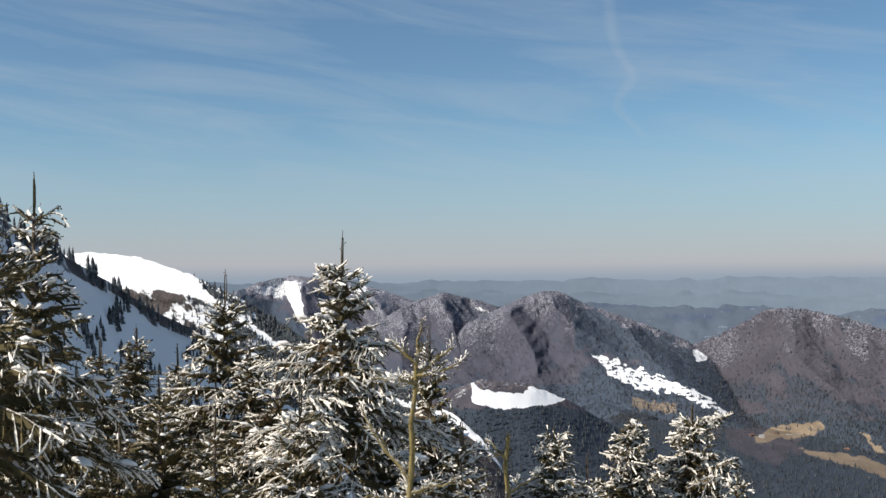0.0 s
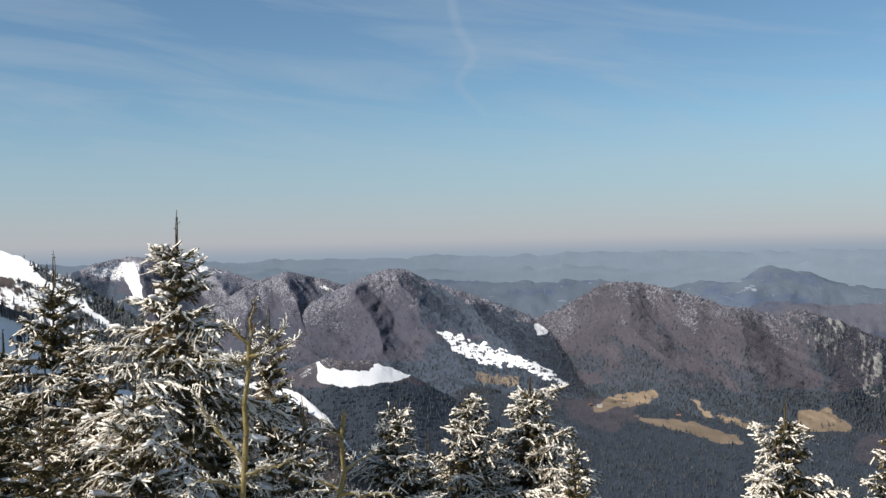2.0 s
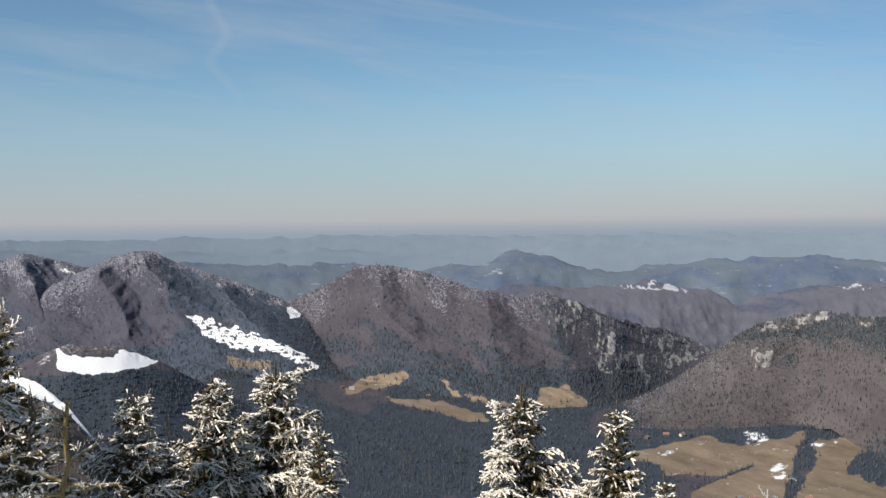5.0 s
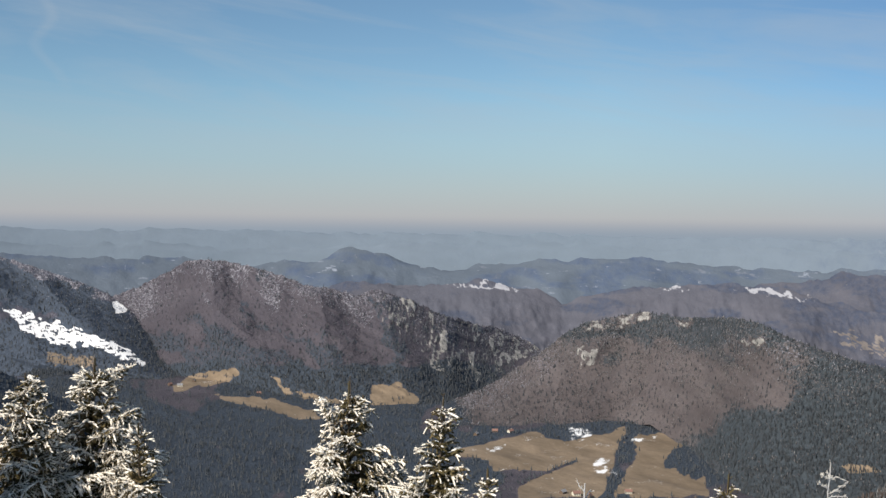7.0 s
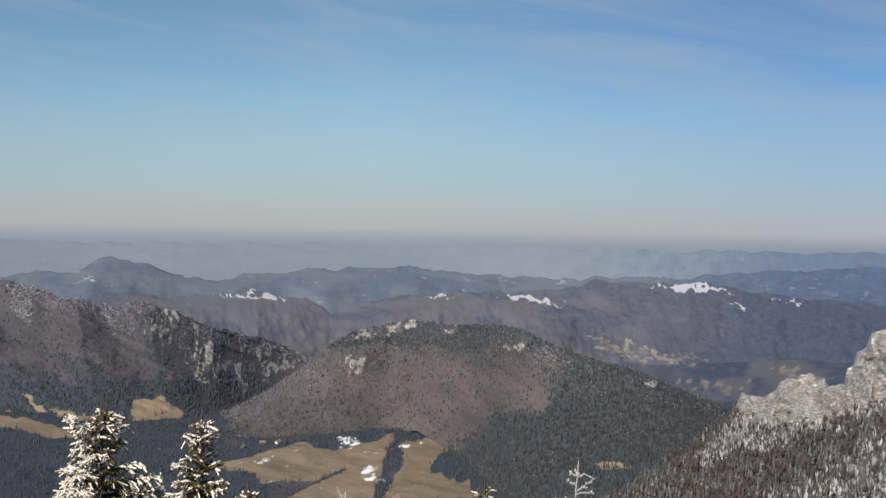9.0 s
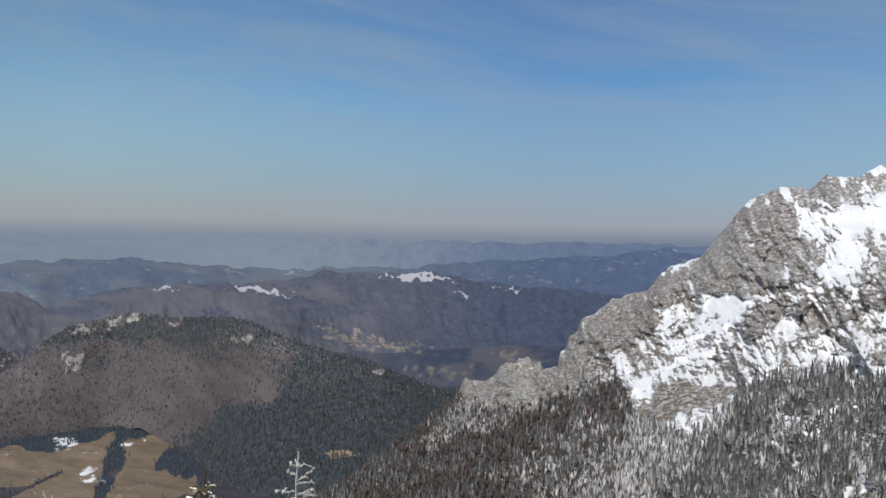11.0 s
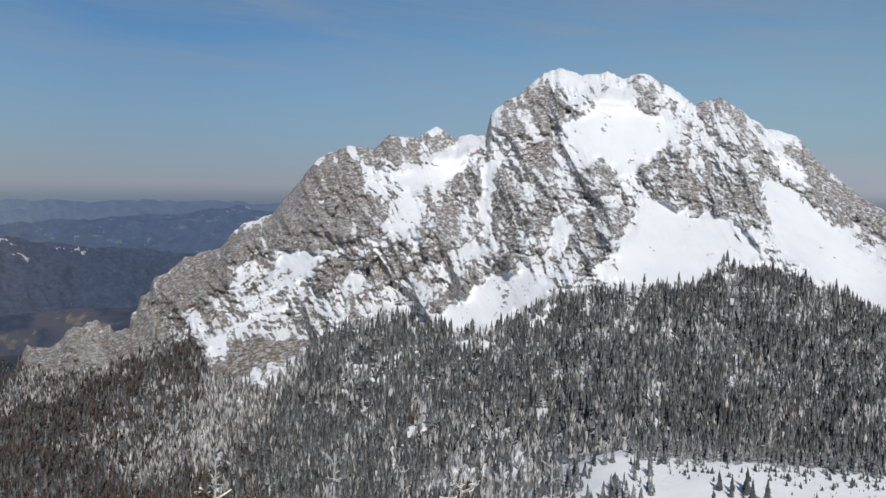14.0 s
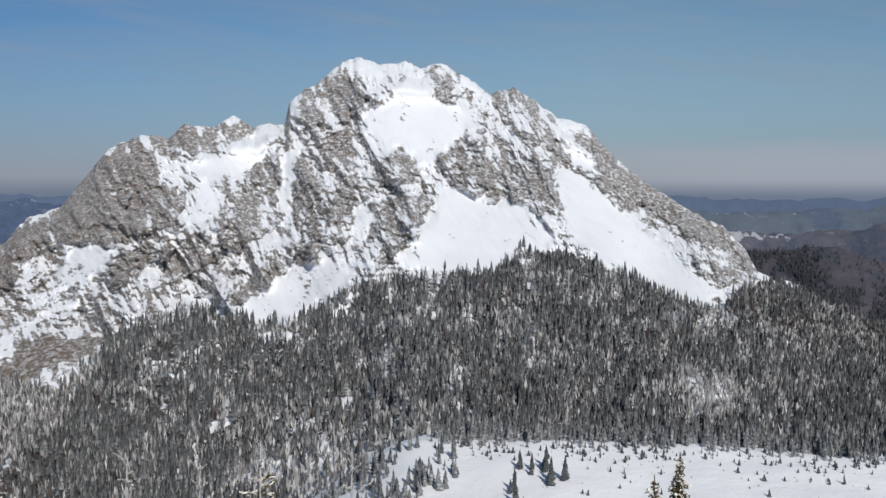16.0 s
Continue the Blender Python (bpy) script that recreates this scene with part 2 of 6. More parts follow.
def crisp(nt, layer, noise_out, spread=0.6, edge=0.09):
    """A surface layer whose soft border is broken up sharply by a fine noise."""
    n = nt.nodes.new("ShaderNodeMath")
    n.operation = "MULTIPLY_ADD"
    nt.links.new(noise_out, n.inputs[0])
    n.inputs[1].default_value, n.inputs[2].default_value = spread, -spread / 2
    add = nt.nodes.new("ShaderNodeMath")
    nt.links.new(n.outputs[0], add.inputs[0])
    nt.links.new(layer, add.inputs[1])
    r = nt.nodes.new("ShaderNodeMapRange")
    r.interpolation_type = "SMOOTHSTEP"
    r.inputs["From Min"].default_value, r.inputs["From Max"].default_value = 0.5 - edge, 0.5 + edge
    nt.links.new(add.outputs[0], r.inputs["Value"])
    return r.outputs[0]


def land_material(name, wood, wood2, conifer, grass, snow=(0.92, 0.915, 0.91), rock=(0.46, 0.44, 0.41), size=9.0, relief=3.0, depth=0.5, rime=(0.30, 0.295, 0.33), blend=0.09):
    """Woodland with rimed crowns, conifers, dry grass, rock and snow where the surface's own layers say."""
    m, nt, bsdf = material(name)
    crowns = grain(nt, 1.1 / size, 4, 0.7, (1, 1, 0.5))
    broad = grain(nt, 1 / (size * 14), 4, 0.6)
    middle = grain(nt, 1 / (size * 3.5), 4, 0.6, (1, 1, 0.5))
    base = mixed(nt, broad, wood, wood2)
    base = mixed(nt, maths(nt, "MULTIPLY", attribute(nt, "tone"), depth * 1.5), base, tuple(c * 0.58 for c in wood))
    base = mixed(nt, maths(nt, "MULTIPLY", middle, depth * 0.55), base, tuple(c * f for c, f in zip(wood, (1.34, 1.24, 1.16))))
    base = mixed(nt, maths(nt, "MULTIPLY", crowns, depth * 0.62), base, tuple(c * 0.5 for c in wood))
    fine = grain(nt, 1.3 / size, 4, 0.75, (1, 1, 0.6), 0.25, 0.75)
    twigs = grain(nt, 1.15 / size, 3, 0.8, (1, 1, 0.6), 0.28, 0.72)
    base = mixed(nt, crisp(nt, attribute(nt, "rime"), twigs, 0.9, 0.14), base, rime)
    con = mixed(nt, crowns, conifer, tuple(c * (1 + 1.8 * depth) for c in conifer))
    base = mixed(nt, crisp(nt, attribute(nt, "conifer"), fine, 0.6, blend), base, con)
    field = mixed(nt, grain(nt, 1 / 70, 6, 0.7, (1, 0.35, 1)), tuple(c * 0.72 for c in grass), tuple(c * 1.6 for c in grass))
    field = mixed(nt, maths(nt, "MULTIPLY", grain(nt, 1 / 9, 5, 0.7), 0.4), field, tuple(c * 0.55 for c in grass))
    base = mixed(nt, crisp(nt, attribute(nt, "grass"), fine, 0.4), base, field)
    stone = mixed(nt, grain(nt, 1 / 16, 5, 0.7, (1, 1, 0.35)), tuple(c * 0.35 for c in rock), rock)
    base = mixed(nt, crisp(nt, attribute(nt, "rock"), fine), base, stone)
    base = mixed(nt, crisp(nt, attribute(nt, "snow"), fine, 0.4), base, snow)
    nt.links.new(base, bsdf.inputs["Base Color"])
    bsdf.inputs["Roughness"].default_value = 0.9
    bsdf.inputs["Specular IOR Level"].default_value = 0.15
    bare = maths(nt, "SUBTRACT", 1.0, maths(nt, "ADD", attribute(nt, "snow"), attribute(nt, "grass")))
    bump(nt, bsdf, maths(nt, "MULTIPLY", crowns, maths(nt, "MAXIMUM", bare, 0.14)), 0.7, relief)
    return m


# beech brown with a bluish middle-distance haze mixed into the colour
WOOD = land_material("winter_beech_wood", (0.093, 0.086, 0.104), (0.112, 0.101, 0.116), (0.036, 0.045, 0.058), (0.225, 0.172, 0.120), size=7, relief=2.4)
ROUND_WOOD = land_material("brown_hill_wood", (0.138, 0.121, 0.124), (0.168, 0.147, 0.144), (0.034, 0.041, 0.047), (0.225, 0.172, 0.120), size=7, relief=2.4, depth=0.75)
# three steps of blue haze painted into the distant base colours
HAZED_WOOD = land_material("haze_tinted_wood", (0.114, 0.120, 0.150), (0.132, 0.129, 0.152), (0.044, 0.057, 0.090), (0.20, 0.175, 0.160), (0.40, 0.40, 0.43), size=24, relief=3, depth=0.3, blend=0.4)
DEEP_HAZED_WOOD = land_material("haze_blued_wood", (0.118, 0.146, 0.184), (0.128, 0.155, 0.192), (0.062, 0.086, 0.142), (0.140, 0.160, 0.196), (0.30, 0.33, 0.39), size=50, relief=3, depth=0.2, blend=0.45)
HAZED_LOWLAND = land_material("haze_coloured_lowland", (0.176, 0.220, 0.268), (0.186, 0.228, 0.276), (0.092, 0.122, 0.186), (0.186, 0.215, 0.262), (0.21, 0.245, 0.30), size=80, relief=2, depth=0.12, blend=0.5)
# peak wood with more haze blue mixed into its colour
HAZED_PEAK_WOOD = land_material("haze_tinted_peak_wood", (0.084, 0.085, 0.112), (0.104, 0.101, 0.125), (0.044, 0.055, 0.074), (0.225, 0.172, 0.120), size=7, relief=2.4)
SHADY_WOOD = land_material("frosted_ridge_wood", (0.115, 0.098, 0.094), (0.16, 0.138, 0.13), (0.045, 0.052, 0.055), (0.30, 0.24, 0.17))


def crag_material():
    m, nt, bsdf = material("snowy_limestone")
    coarse = grain(nt, 1 / 40, 6, 0.62)
    cracks = grain(nt, 1 / 5, 7, 0.78, (1, 1, 0.45))
    ledges = grain(nt, 1 / 3.2, 6, 0.8, (0.55, 0.55, 1.1), 0.48, 0.56)
    stone = mixed(nt, coarse, (0.395, 0.335, 0.29), (0.53, 0.47, 0.41))
    stone = mixed(nt, attribute(nt, "bright"), stone, mixed(nt, coarse, (0.40, 0.355, 0.29), (0.60, 0.55, 0.47)))
    stone = mixed(nt, attribute(nt, "ochre"), stone, (0.33, 0.245, 0.195))
    stone = mixed(nt, maths(nt, "MULTIPLY", cracks, 0.5), stone, (0.19, 0.172, 0.158))
    scrub = mixed(nt, grain(nt, 1 / 5, 4, 0.7, (1, 1, 0.3)), (0.035, 0.033, 0.031), (0.15, 0.135, 0.125))
    stone = mixed(nt, attribute(nt, "scrub"), stone, scrub)
    stone = mixed(nt, attribute(nt, "grass"), stone, mixed(nt, grain(nt, 1 / 12, 5, 0.7), (0.22, 0.165, 0.12), (0.40, 0.335, 0.27)))
    dust = maths(nt, "MULTIPLY", ledges, attribute(nt, "dust"))
    torn = grain(nt, 1 / 4.5, 7, 0.78, (0.8, 0.8, 0.9), 0.25, 0.75)
    white = maths(nt, "MAXIMUM", crisp(nt, attribute(nt, "snow"), torn, 0.95, 0.07), dust)
    base = mixed(nt, white, stone, mixed(nt, coarse, (0.84, 0.85, 0.87), (0.91, 0.91, 0.92)))
    nt.links.new(base, bsdf.inputs["Base Color"])
    bsdf.inputs["Roughness"].default_value = 0.85
    bsdf.inputs["Specular IOR Level"].default_value = 0.2
    rough = maths(nt, "SUBTRACT", 1.0, white)
    bump(nt, bsdf, maths(nt, "MULTIPLY", cracks, maths(nt, "MAXIMUM", rough, 0.07)), 1.0, 1.8)
    return m


CRAG = crag_material()


def tree_material(name, low, high, white, frost):
    """Conifer seen from afar: dark boughs with frost on the upper faces, each tree a little different."""
    m, nt, bsdf = material(name)
    geo, sep = nt.nodes.new("ShaderNodeNewGeometry"), nt.nodes.new("ShaderNodeSeparateXYZ")
    nt.links.new(geo.outputs["Normal"], sep.inputs[0])
    base = mixed(nt, geo.outputs["Random Per Island"], low, high)
    speck = grain(nt, 0.8, 4, 0.7)
    up = maths(nt, "MULTIPLY", maths(nt, "MULTIPLY", sep.outputs["Z"], speck), frost)
    laden = mixed(nt, attribute(nt, "frost"), mixed(nt, up, base, white), white)
    nt.links.new(laden, bsdf.inputs["Base Color"])
    bsdf.inputs["Roughness"].default_value = 0.9
    bsdf.inputs["Specular IOR Level"].default_value = 0.1
    return m


# valley and hillfoot spruces, lightened bluish to carry the haze in their colour
FIR_HAZED = tree_material("haze_tinted_spruce", (0.036, 0.044, 0.053), (0.072, 0.079, 0.085), (0.55, 0.56, 0.58), 0.35)
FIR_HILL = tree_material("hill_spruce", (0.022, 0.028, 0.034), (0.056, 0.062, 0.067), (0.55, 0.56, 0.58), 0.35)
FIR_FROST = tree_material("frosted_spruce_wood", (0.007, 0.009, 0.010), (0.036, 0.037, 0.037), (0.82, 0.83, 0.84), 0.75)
FIR_DARK = tree_material("dark_spruce", (0.014, 0.018, 0.018), (0.035, 0.04, 0.038), (0.7, 0.72, 0.75), 0.4)


# ---- meshes from arrays ----
def mesh_from(name, verts, quads=None, tris=None, layers=None, mat=None, shade=True):
    me = bpy.data.meshes.new(name)
    verts = np.asarray(verts, np.float32).reshape(-1, 3)
    loops, starts, at = [], [], 0
    for faces, n in ((quads, 4), (tris, 3)):
        if faces is not None and len(faces):
            f = np.asarray(faces, np.int32).reshape(-1, n)
            loops.append(f.ravel())
            starts.append(at + n * np.arange(len(f), dtype=np.int32))
            at += f.size
    loops, starts = np.concatenate(loops), np.concatenate(starts)
    me.vertices.add(len(verts))
    me.vertices.foreach_set("co", verts.ravel())
    me.loops.add(len(loops))
    me.loops.foreach_set("vertex_index", loops)
    me.polygons.add(len(starts))
    me.polygons.foreach_set("loop_start", starts)
    me.update(calc_edges=True)
    me.polygons.foreach_set("use_smooth", np.full(len(starts), shade))
    for key, values in (layers or {}).items():
        at_layer = me.attributes.new(key, "FLOAT", "POINT")
        at_layer.data.foreach_set("value", np.asarray(values, np.float32).ravel())
    if mat:
        me.materials.append(mat)
    me.validate()
    return me


def grid_faces(rows, cols):
    i = np.arange(rows * cols).reshape(rows, cols)
    return np.stack([i[:-1, :-1], i[1:, :-1], i[1:, 1:], i[:-1, 1:]], -1).reshape(-1, 4)


class Hill:
    """A hill by its crest line and foot: bearings, heights and distances; relief pushes the face in and out."""

    def __init__(self, name, crest, crest_far, foot, foot_far, span, cols, rows, relief, jag=0.0, jag_grain=6.0, bulge=1.0):
        self.name = name
        a = np.linspace(span[0], span[1], cols) if np.ndim(span[0]) == 0 else None
        if np.ndim(span[0]):
            a = span[0]
        body = line(crest, a)
        self.crest = body
        s = np.linspace(0, 1, rows)[:, None]
        A = np.broadcast_to(a, (rows, cols)).copy()
        top, low = self.crest, np.minimum(line(foot, a), self.crest - 0.05)
        soft = np.interp(a, np.linspace(a[0], a[-1], 400), np.convolve(np.pad(np.interp(np.linspace(a[0], a[-1], 400), a, top), 8, "edge"), np.ones(17) / 17, "valid"))
        E = soft + (low - soft) * s + (top - soft) * np.exp(-s * 14) + jag * fbm(a * jag_grain + 0 * s, s * 40 + 3.3 + 0 * a, 4, 11) * np.exp(-s * 16)
        E = np.minimum.accumulate(E, 0)
        if foot_far is None:
            near = meets_ground(a, low + 0.12)
            k = max(2, int(1.3 / (a[1] - a[0])))
            for _ in range(2):
                near = np.convolve(np.pad(near, k, "edge"), np.ones(2 * k + 1) / (2 * k + 1), "valid")
            far = near + line(crest_far, a)
        else:
            far, near = line(crest_far, a), line(foot_far, a)
        R = far + (near - far) * s**bulge
        R = R + relief(A, E, s) * smooth(0.0, 0.06, s) * smooth(1.0, 0.85, s)
        self.a, self.e, self.r, self.s = A, E, R, np.broadcast_to(s, A.shape)
        self.layers = {}

    def build(self, mat, label, category="hill", kind="structure"):
        pts = place(self.a, self.e, self.r)
        back = []
        fall = pts[0, :, 2] - pts[-1, :, 2].min() + 60
        for q in (0.02, 0.12, 0.4, 1.0):
            b = pts[0].copy()
            scale = 1 + q * np.minimum(fall * 1.1, 260) / self.r[0]
            b[:, :2] *= scale[:, None]
            b[:, 2] -= q * fall * 0.9
            back.insert(0, b)
        allp = np.concatenate([np.array(back), pts[:1], pts])
        rows, cols = allp.shape[:2]
        faces = grid_faces(rows, cols)
        faces = np.concatenate([faces[:4 * (cols - 1)], faces[5 * (cols - 1):]])
        lay = {k: np.concatenate([np.repeat(v[:1], 5, 0), v]) for k, v in self.layers.items()}
        ob = new(self.name, mesh_from(self.name, allp, faces, layers=lay, mat=mat))
        return tagged(ob, label, category, kind=kind)

    def sample(self, weight, count, rng):
        """Random spots on the face, as indices, by a weight for each grid point."""
        w = (np.maximum(weight, 0) * np.maximum(self.r / self.r.mean(), 0.1) * np.abs(np.gradient(self.a, axis=1)))[:-1, :-1].ravel()
        pick = rng.choice(w.size, count, p=w / w.sum())
        i, j = np.divmod(pick, self.a.shape[1] - 1)
        u, v = rng.uniform(0, 1, (2, count))
        spot = [(f[i, j] * (1 - u) + f[i + 1, j] * u) * (1 - v) + (f[i, j + 1] * (1 - u) + f[i + 1, j + 1] * u) * v for f in (self.a, self.e, self.r)]
        return place(*spot), pick


def conifers(name, spots, heights, slim, tiers, sides, mat, label, rng, lean=0.03, laden=0.0):
    """Many far conifers as one wood: stacked ragged skirts on each spot."""
    n = len(spots)
    ang = rng.uniform(0, 6.28, n)[:, None, None] + np.linspace(0, 2 * np.pi, sides, endpoint=False)[None, None, :]
    k = np.arange(tiers)[None, :, None]
    wob = rng.uniform(0.7, 1.25, (n, tiers, sides))
    wid = heights[:, None, None] * slim * (1 - k / tiers * 0.78) * wob * rng.uniform(0.7, 1.2, n)[:, None, None]
    zlow = heights[:, None, None] * (0.04 + k / tiers * 0.80) + 0 * ang
    ring = np.stack([spots[:, None, None, 0] + np.cos(ang) * wid, spots[:, None, None, 1] + np.sin(ang) * wid, spots[:, None, None, 2] + zlow], -1)
    tip = np.broadcast_to(spots[:, None, None, :], (n, tiers, 1, 3)).copy()
    tip[..., 2] += heights[:, None, None] * np.minimum(0.04 + (k + 1.75) / tiers * 0.80, 1.0)
    tip[..., :2] += rng.normal(0, lean, (n, 1, 1, 2)) * heights[:, None, None, None]
    v = np.concatenate([ring, tip], 2).reshape(-1, 3)
    base = (np.arange(n * tiers) * (sides + 1))[:, None]
    i = np.arange(sides)[None, :]
    tris = np.stack([base + i, base + (i + 1) % sides, base + sides + 0 * i], -1).reshape(-1, 3)
    rime = laden * rng.uniform(0, 1, (n, tiers, sides + 1)) ** 3 * rng.uniform(0.1, 1.0, n)[:, None, None] * 1.6
    rime[..., -1] *= 0.25
    ob = new(name, mesh_from(name, v, tris=tris, layers={"frost": np.clip(rime, 0, 1)} if laden else None, mat=mat, shade=False))
    return tagged(ob, label, "trees", kind="stuff")


rng = np.random.default_rng(7)


# ---- the ground ----
VALLEY = [(0, 0), (2.5, -0.3), (40, -21), (500, -158), (1200, -372), (1650, -440), (1950, -458), (3300, -445), (4100, -400), (4600, -335), (4960, -150)]
SIDE_VALLEY = [(0, 0), (2.5, -0.3), (40, -21), (500, -158), (1100, -330), (1500, -395), (2600, -400), (3300, -435), (4100, -400), (4600, -335), (4960, -150)]
SADDLE = [(0, 0), (2.5, -0.3), (40, -19), (250, -86), (330, -105), (425, -98.5), (470, -107), (540, -131), (900, -225), (1800, -400), (2700, -455), (3300, -440), (4100, -400), (4600, -335), (4960, -150)]


def ground_height(A, R):
    """Height of the ground sheet at bearing A and distance R, without its small bumps."""
    A, R = np.broadcast_arrays(np.asarray(A, float), np.asarray(R, float))
    v, w, d = (line(p, R.ravel()).reshape(R.shape) for p in (VALLEY, SIDE_VALLEY, SADDLE))
    z = w + (v - w) * smooth(0, 36, A)
    return z + (d - z) * smooth(78, 88, A)


def surface(A, R):
    """Height of the ground with its bumps."""
    X, Y = R * np.sin(np.radians(A)), R * np.cos(np.radians(A))
    return ground_height(A, R) + fbm(X / 160, Y / 160, 5, 21) * 7 * smooth(700, 1500, R) * smooth(4300, 3300, R) + fbm(X / 30, Y / 30, 4, 22) * np.minimum(R * 0.012, 1.2)


def meets_ground(A, E):
    """Distance at which a look down by E from the eye meets the ground beyond the near slope."""
    r = np.linspace(1250, 4940, 700)
    out = np.empty(np.shape(A))
    for k, (a, e) in enumerate(zip(A, E)):
        rise = np.degrees(np.arctan2(ground_height(a, r) - EYE, r))
        out[k] = np.interp(e, np.maximum.accumulate(rise), r)
    return out


def valley_fields(A, E):
    """Dry fields and village clearings on the wide valley floor."""
    strips = np.maximum.reduce([area(p, A, E, 0.12, 0.35, 3.0) for p in (
        [(49.3, -5.0), (51.5, -5.25), (53, -5.8), (56.5, -6.15), (54.2, -6.45), (51.9, -6.4), (49.9, -5.9)], [(53.8, -7.2), (55.7, -7.15), (58, -7.3), (57.3, -7.8), (54.8, -7.85)],
        [(58.5, -6.15), (60.2, -6.25), (62.3, -6.8), (59.5, -7.05)])])
    floor = smooth(49, 53, A) * smooth(66, 62, A) * smooth(-4.2, -4.8, E) * smooth(-8.4, -7.6, E)
    return np.maximum(strips * (0.50 + 0.4 * fbm(A * 4, E * 16, 4, 35)), floor * 0.38 * smooth(0.22, 0.5, fbm(A * 2.2, E * 9, 4, 36)))


def build_ground():
    a = np.concatenate([np.linspace(-180, -40, 30), np.linspace(-38, 9.5, 80), np.linspace(10, 60, 260), np.linspace(60.5, 128, 130), np.linspace(130, 180, 12)])
    r = np.concatenate([np.linspace(0.001, 60, 36), np.geomspace(64, 300, 12), np.linspace(308, 480, 36), np.geomspace(500, 1500, 16), np.linspace(1510, 3000, 110), np.linspace(3020, 4960, 30)])
    A, R = np.meshgrid(a, r)
    X, Y = R * np.sin(np.radians(A)), R * np.cos(np.radians(A))
    Z = surface(A, R)
    E = np.degrees(np.arctan2(Z - EYE, R))
    far = R > 1300
    grass = far * np.maximum.reduce([
        area([(29.86, -11.95), (33.85, -10.94), (35.03, -10.73), (35.33, -11.12), (36.35, -11.19), (37.65, -10.85), (38.66, -10.67), (39.3, -10.35), (39.4, -11.05), (39.0, -11.64), (38.45, -13.07), (38.2, -13.98), (33.9, -14.17), (33.89, -13.61), (35.64, -12.7), (32.4, -12.81), (32.25, -12.33)], A, E, 0.06, 0.10),
        area([(40.09, -10.74), (41.07, -10.55), (42.48, -10.75), (42.48, -11.17), (41.4, -11.81), (41.5, -12.42), (43.62, -12.75), (43.77, -13.62), (38.85, -13.94), (39.4, -12.74), (39.96, -11.59)], A, E, 0.10, 0.25)])
    grass = far * np.maximum.reduce([
        grass,
        area([(15.82, -8.44), (16.68, -8.03), (18.42, -7.68), (19.14, -7.57), (19.29, -7.97), (18.71, -8.26), (17.26, -8.47), (16.11, -8.74)], A, E, 0.06, 0.12),
        area([(17.84, -8.97), (19.59, -9.08), (20.77, -9.24), (23.14, -9.83), (23.44, -10.27), (22.25, -10.26), (20.77, -9.73), (19.01, -9.42)], A, E, 0.06, 0.12),
        area([(20.76, -8.07), (21.35, -8.17), (21.94, -8.81), (23.43, -9.11), (24.91, -9.25), (24.62, -9.45), (23.13, -9.34), (21.65, -8.95)], A, E, 0.06, 0.12),
        valley_fields(A, E)])
    hedge = np.maximum(smooth(0.16, 0.05, np.abs(A - 39.05 - 0.12 * np.sin(E * 4) - (E + 12) * 0.27)), smooth(0.10, 0.03, np.abs(E + 12.85 - (A - 35.3) * 0.42)) * (A > 33.8) * (A < 36.9))
    grass = grass * (1 - hedge * (R > 1500))
    snow = np.maximum.reduce([
        smooth(66, 74, A) * smooth(1500, 900, R), smooth(120, 20, R),
        far * (0.50 + 0.3 * fbm(A * 5, E * 14, 4, 34)) * area([(36.34, -10.54), (37.5, -10.35), (37.8, -10.99), (36.93, -11.23), (36.49, -11.04)], A, E, 0.12, 0.15),
        far * (0.43 + 0.35 * fbm(A * 2.0, E * 6, 4, 37)) * np.maximum.reduce([area(p, A, E, 0.25, 0.4) for p in (
            [(37.4, -12.0), (38.45, -11.9), (39, -12.65), (38, -12.95)], [(32.2, -12.5), (33.7, -12.5), (33.8, -13), (32.6, -12.9)],
            [(31.8, -11.55), (35.1, -10.75), (35.05, -11.05), (31.95, -11.85)], [(39.5, -11.0), (41.2, -10.5), (41.35, -10.8), (40, -11.4)])]),
        far * 0.40 * smooth(0.25, 0.5, fbm(A * 1.4, E * 7, 4, 38)) * grass])
    # far off, con past bearing 46 also paints the darker, bluer haze
    con = smooth(-0.35, 0.05, fbm(A * 0.35, E * 0.6, 4, 31) + 0.2) * (1 - grass) * np.maximum(smooth(3300, 2900, R), 0.85 * smooth(46, 58, A))
    lay = {"snow": snow, "grass": grass, "rock": A * 0, "conifer": con, "rime": A * 0, "tone": 0.4 + 0.4 * fbm(A * 1.1, E * 4, 4, 39)}
    pts = np.stack([X, Y, Z], -1)
    rows, cols = pts.shape[:2]
    q = grid_faces(rows, cols)
    i = np.arange(rows) * cols
    seam = np.stack([i[:-1] + cols - 1, i[1:] + cols - 1, i[1:], i[:-1]], -1)
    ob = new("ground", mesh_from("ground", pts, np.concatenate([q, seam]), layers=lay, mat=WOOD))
    for m in (HAZED_WOOD, DEEP_HAZED_WOOD):
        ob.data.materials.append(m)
    # distance rings swap in the woods with haze in their colour
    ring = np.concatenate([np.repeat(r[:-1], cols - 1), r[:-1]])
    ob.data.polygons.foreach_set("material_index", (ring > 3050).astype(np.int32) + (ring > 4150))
    tagged(ob, "valley ground with dry brown fields, dark woods and snow", "ground", kind="structure")
    w = ((0.22 + con) * (1 - grass) * (R > 1500) * (R < 3100) * (A > -6) * (A < 52) * (1 - snow) + hedge * (R > 1500) * (A > 30) * (A < 44) * 3.0).ravel() * (np.gradient(r) * r)[:, None].repeat(len(a), 1).ravel()
    n = 15000
    pick = rng.choice(w.size, n, p=w / w.sum())
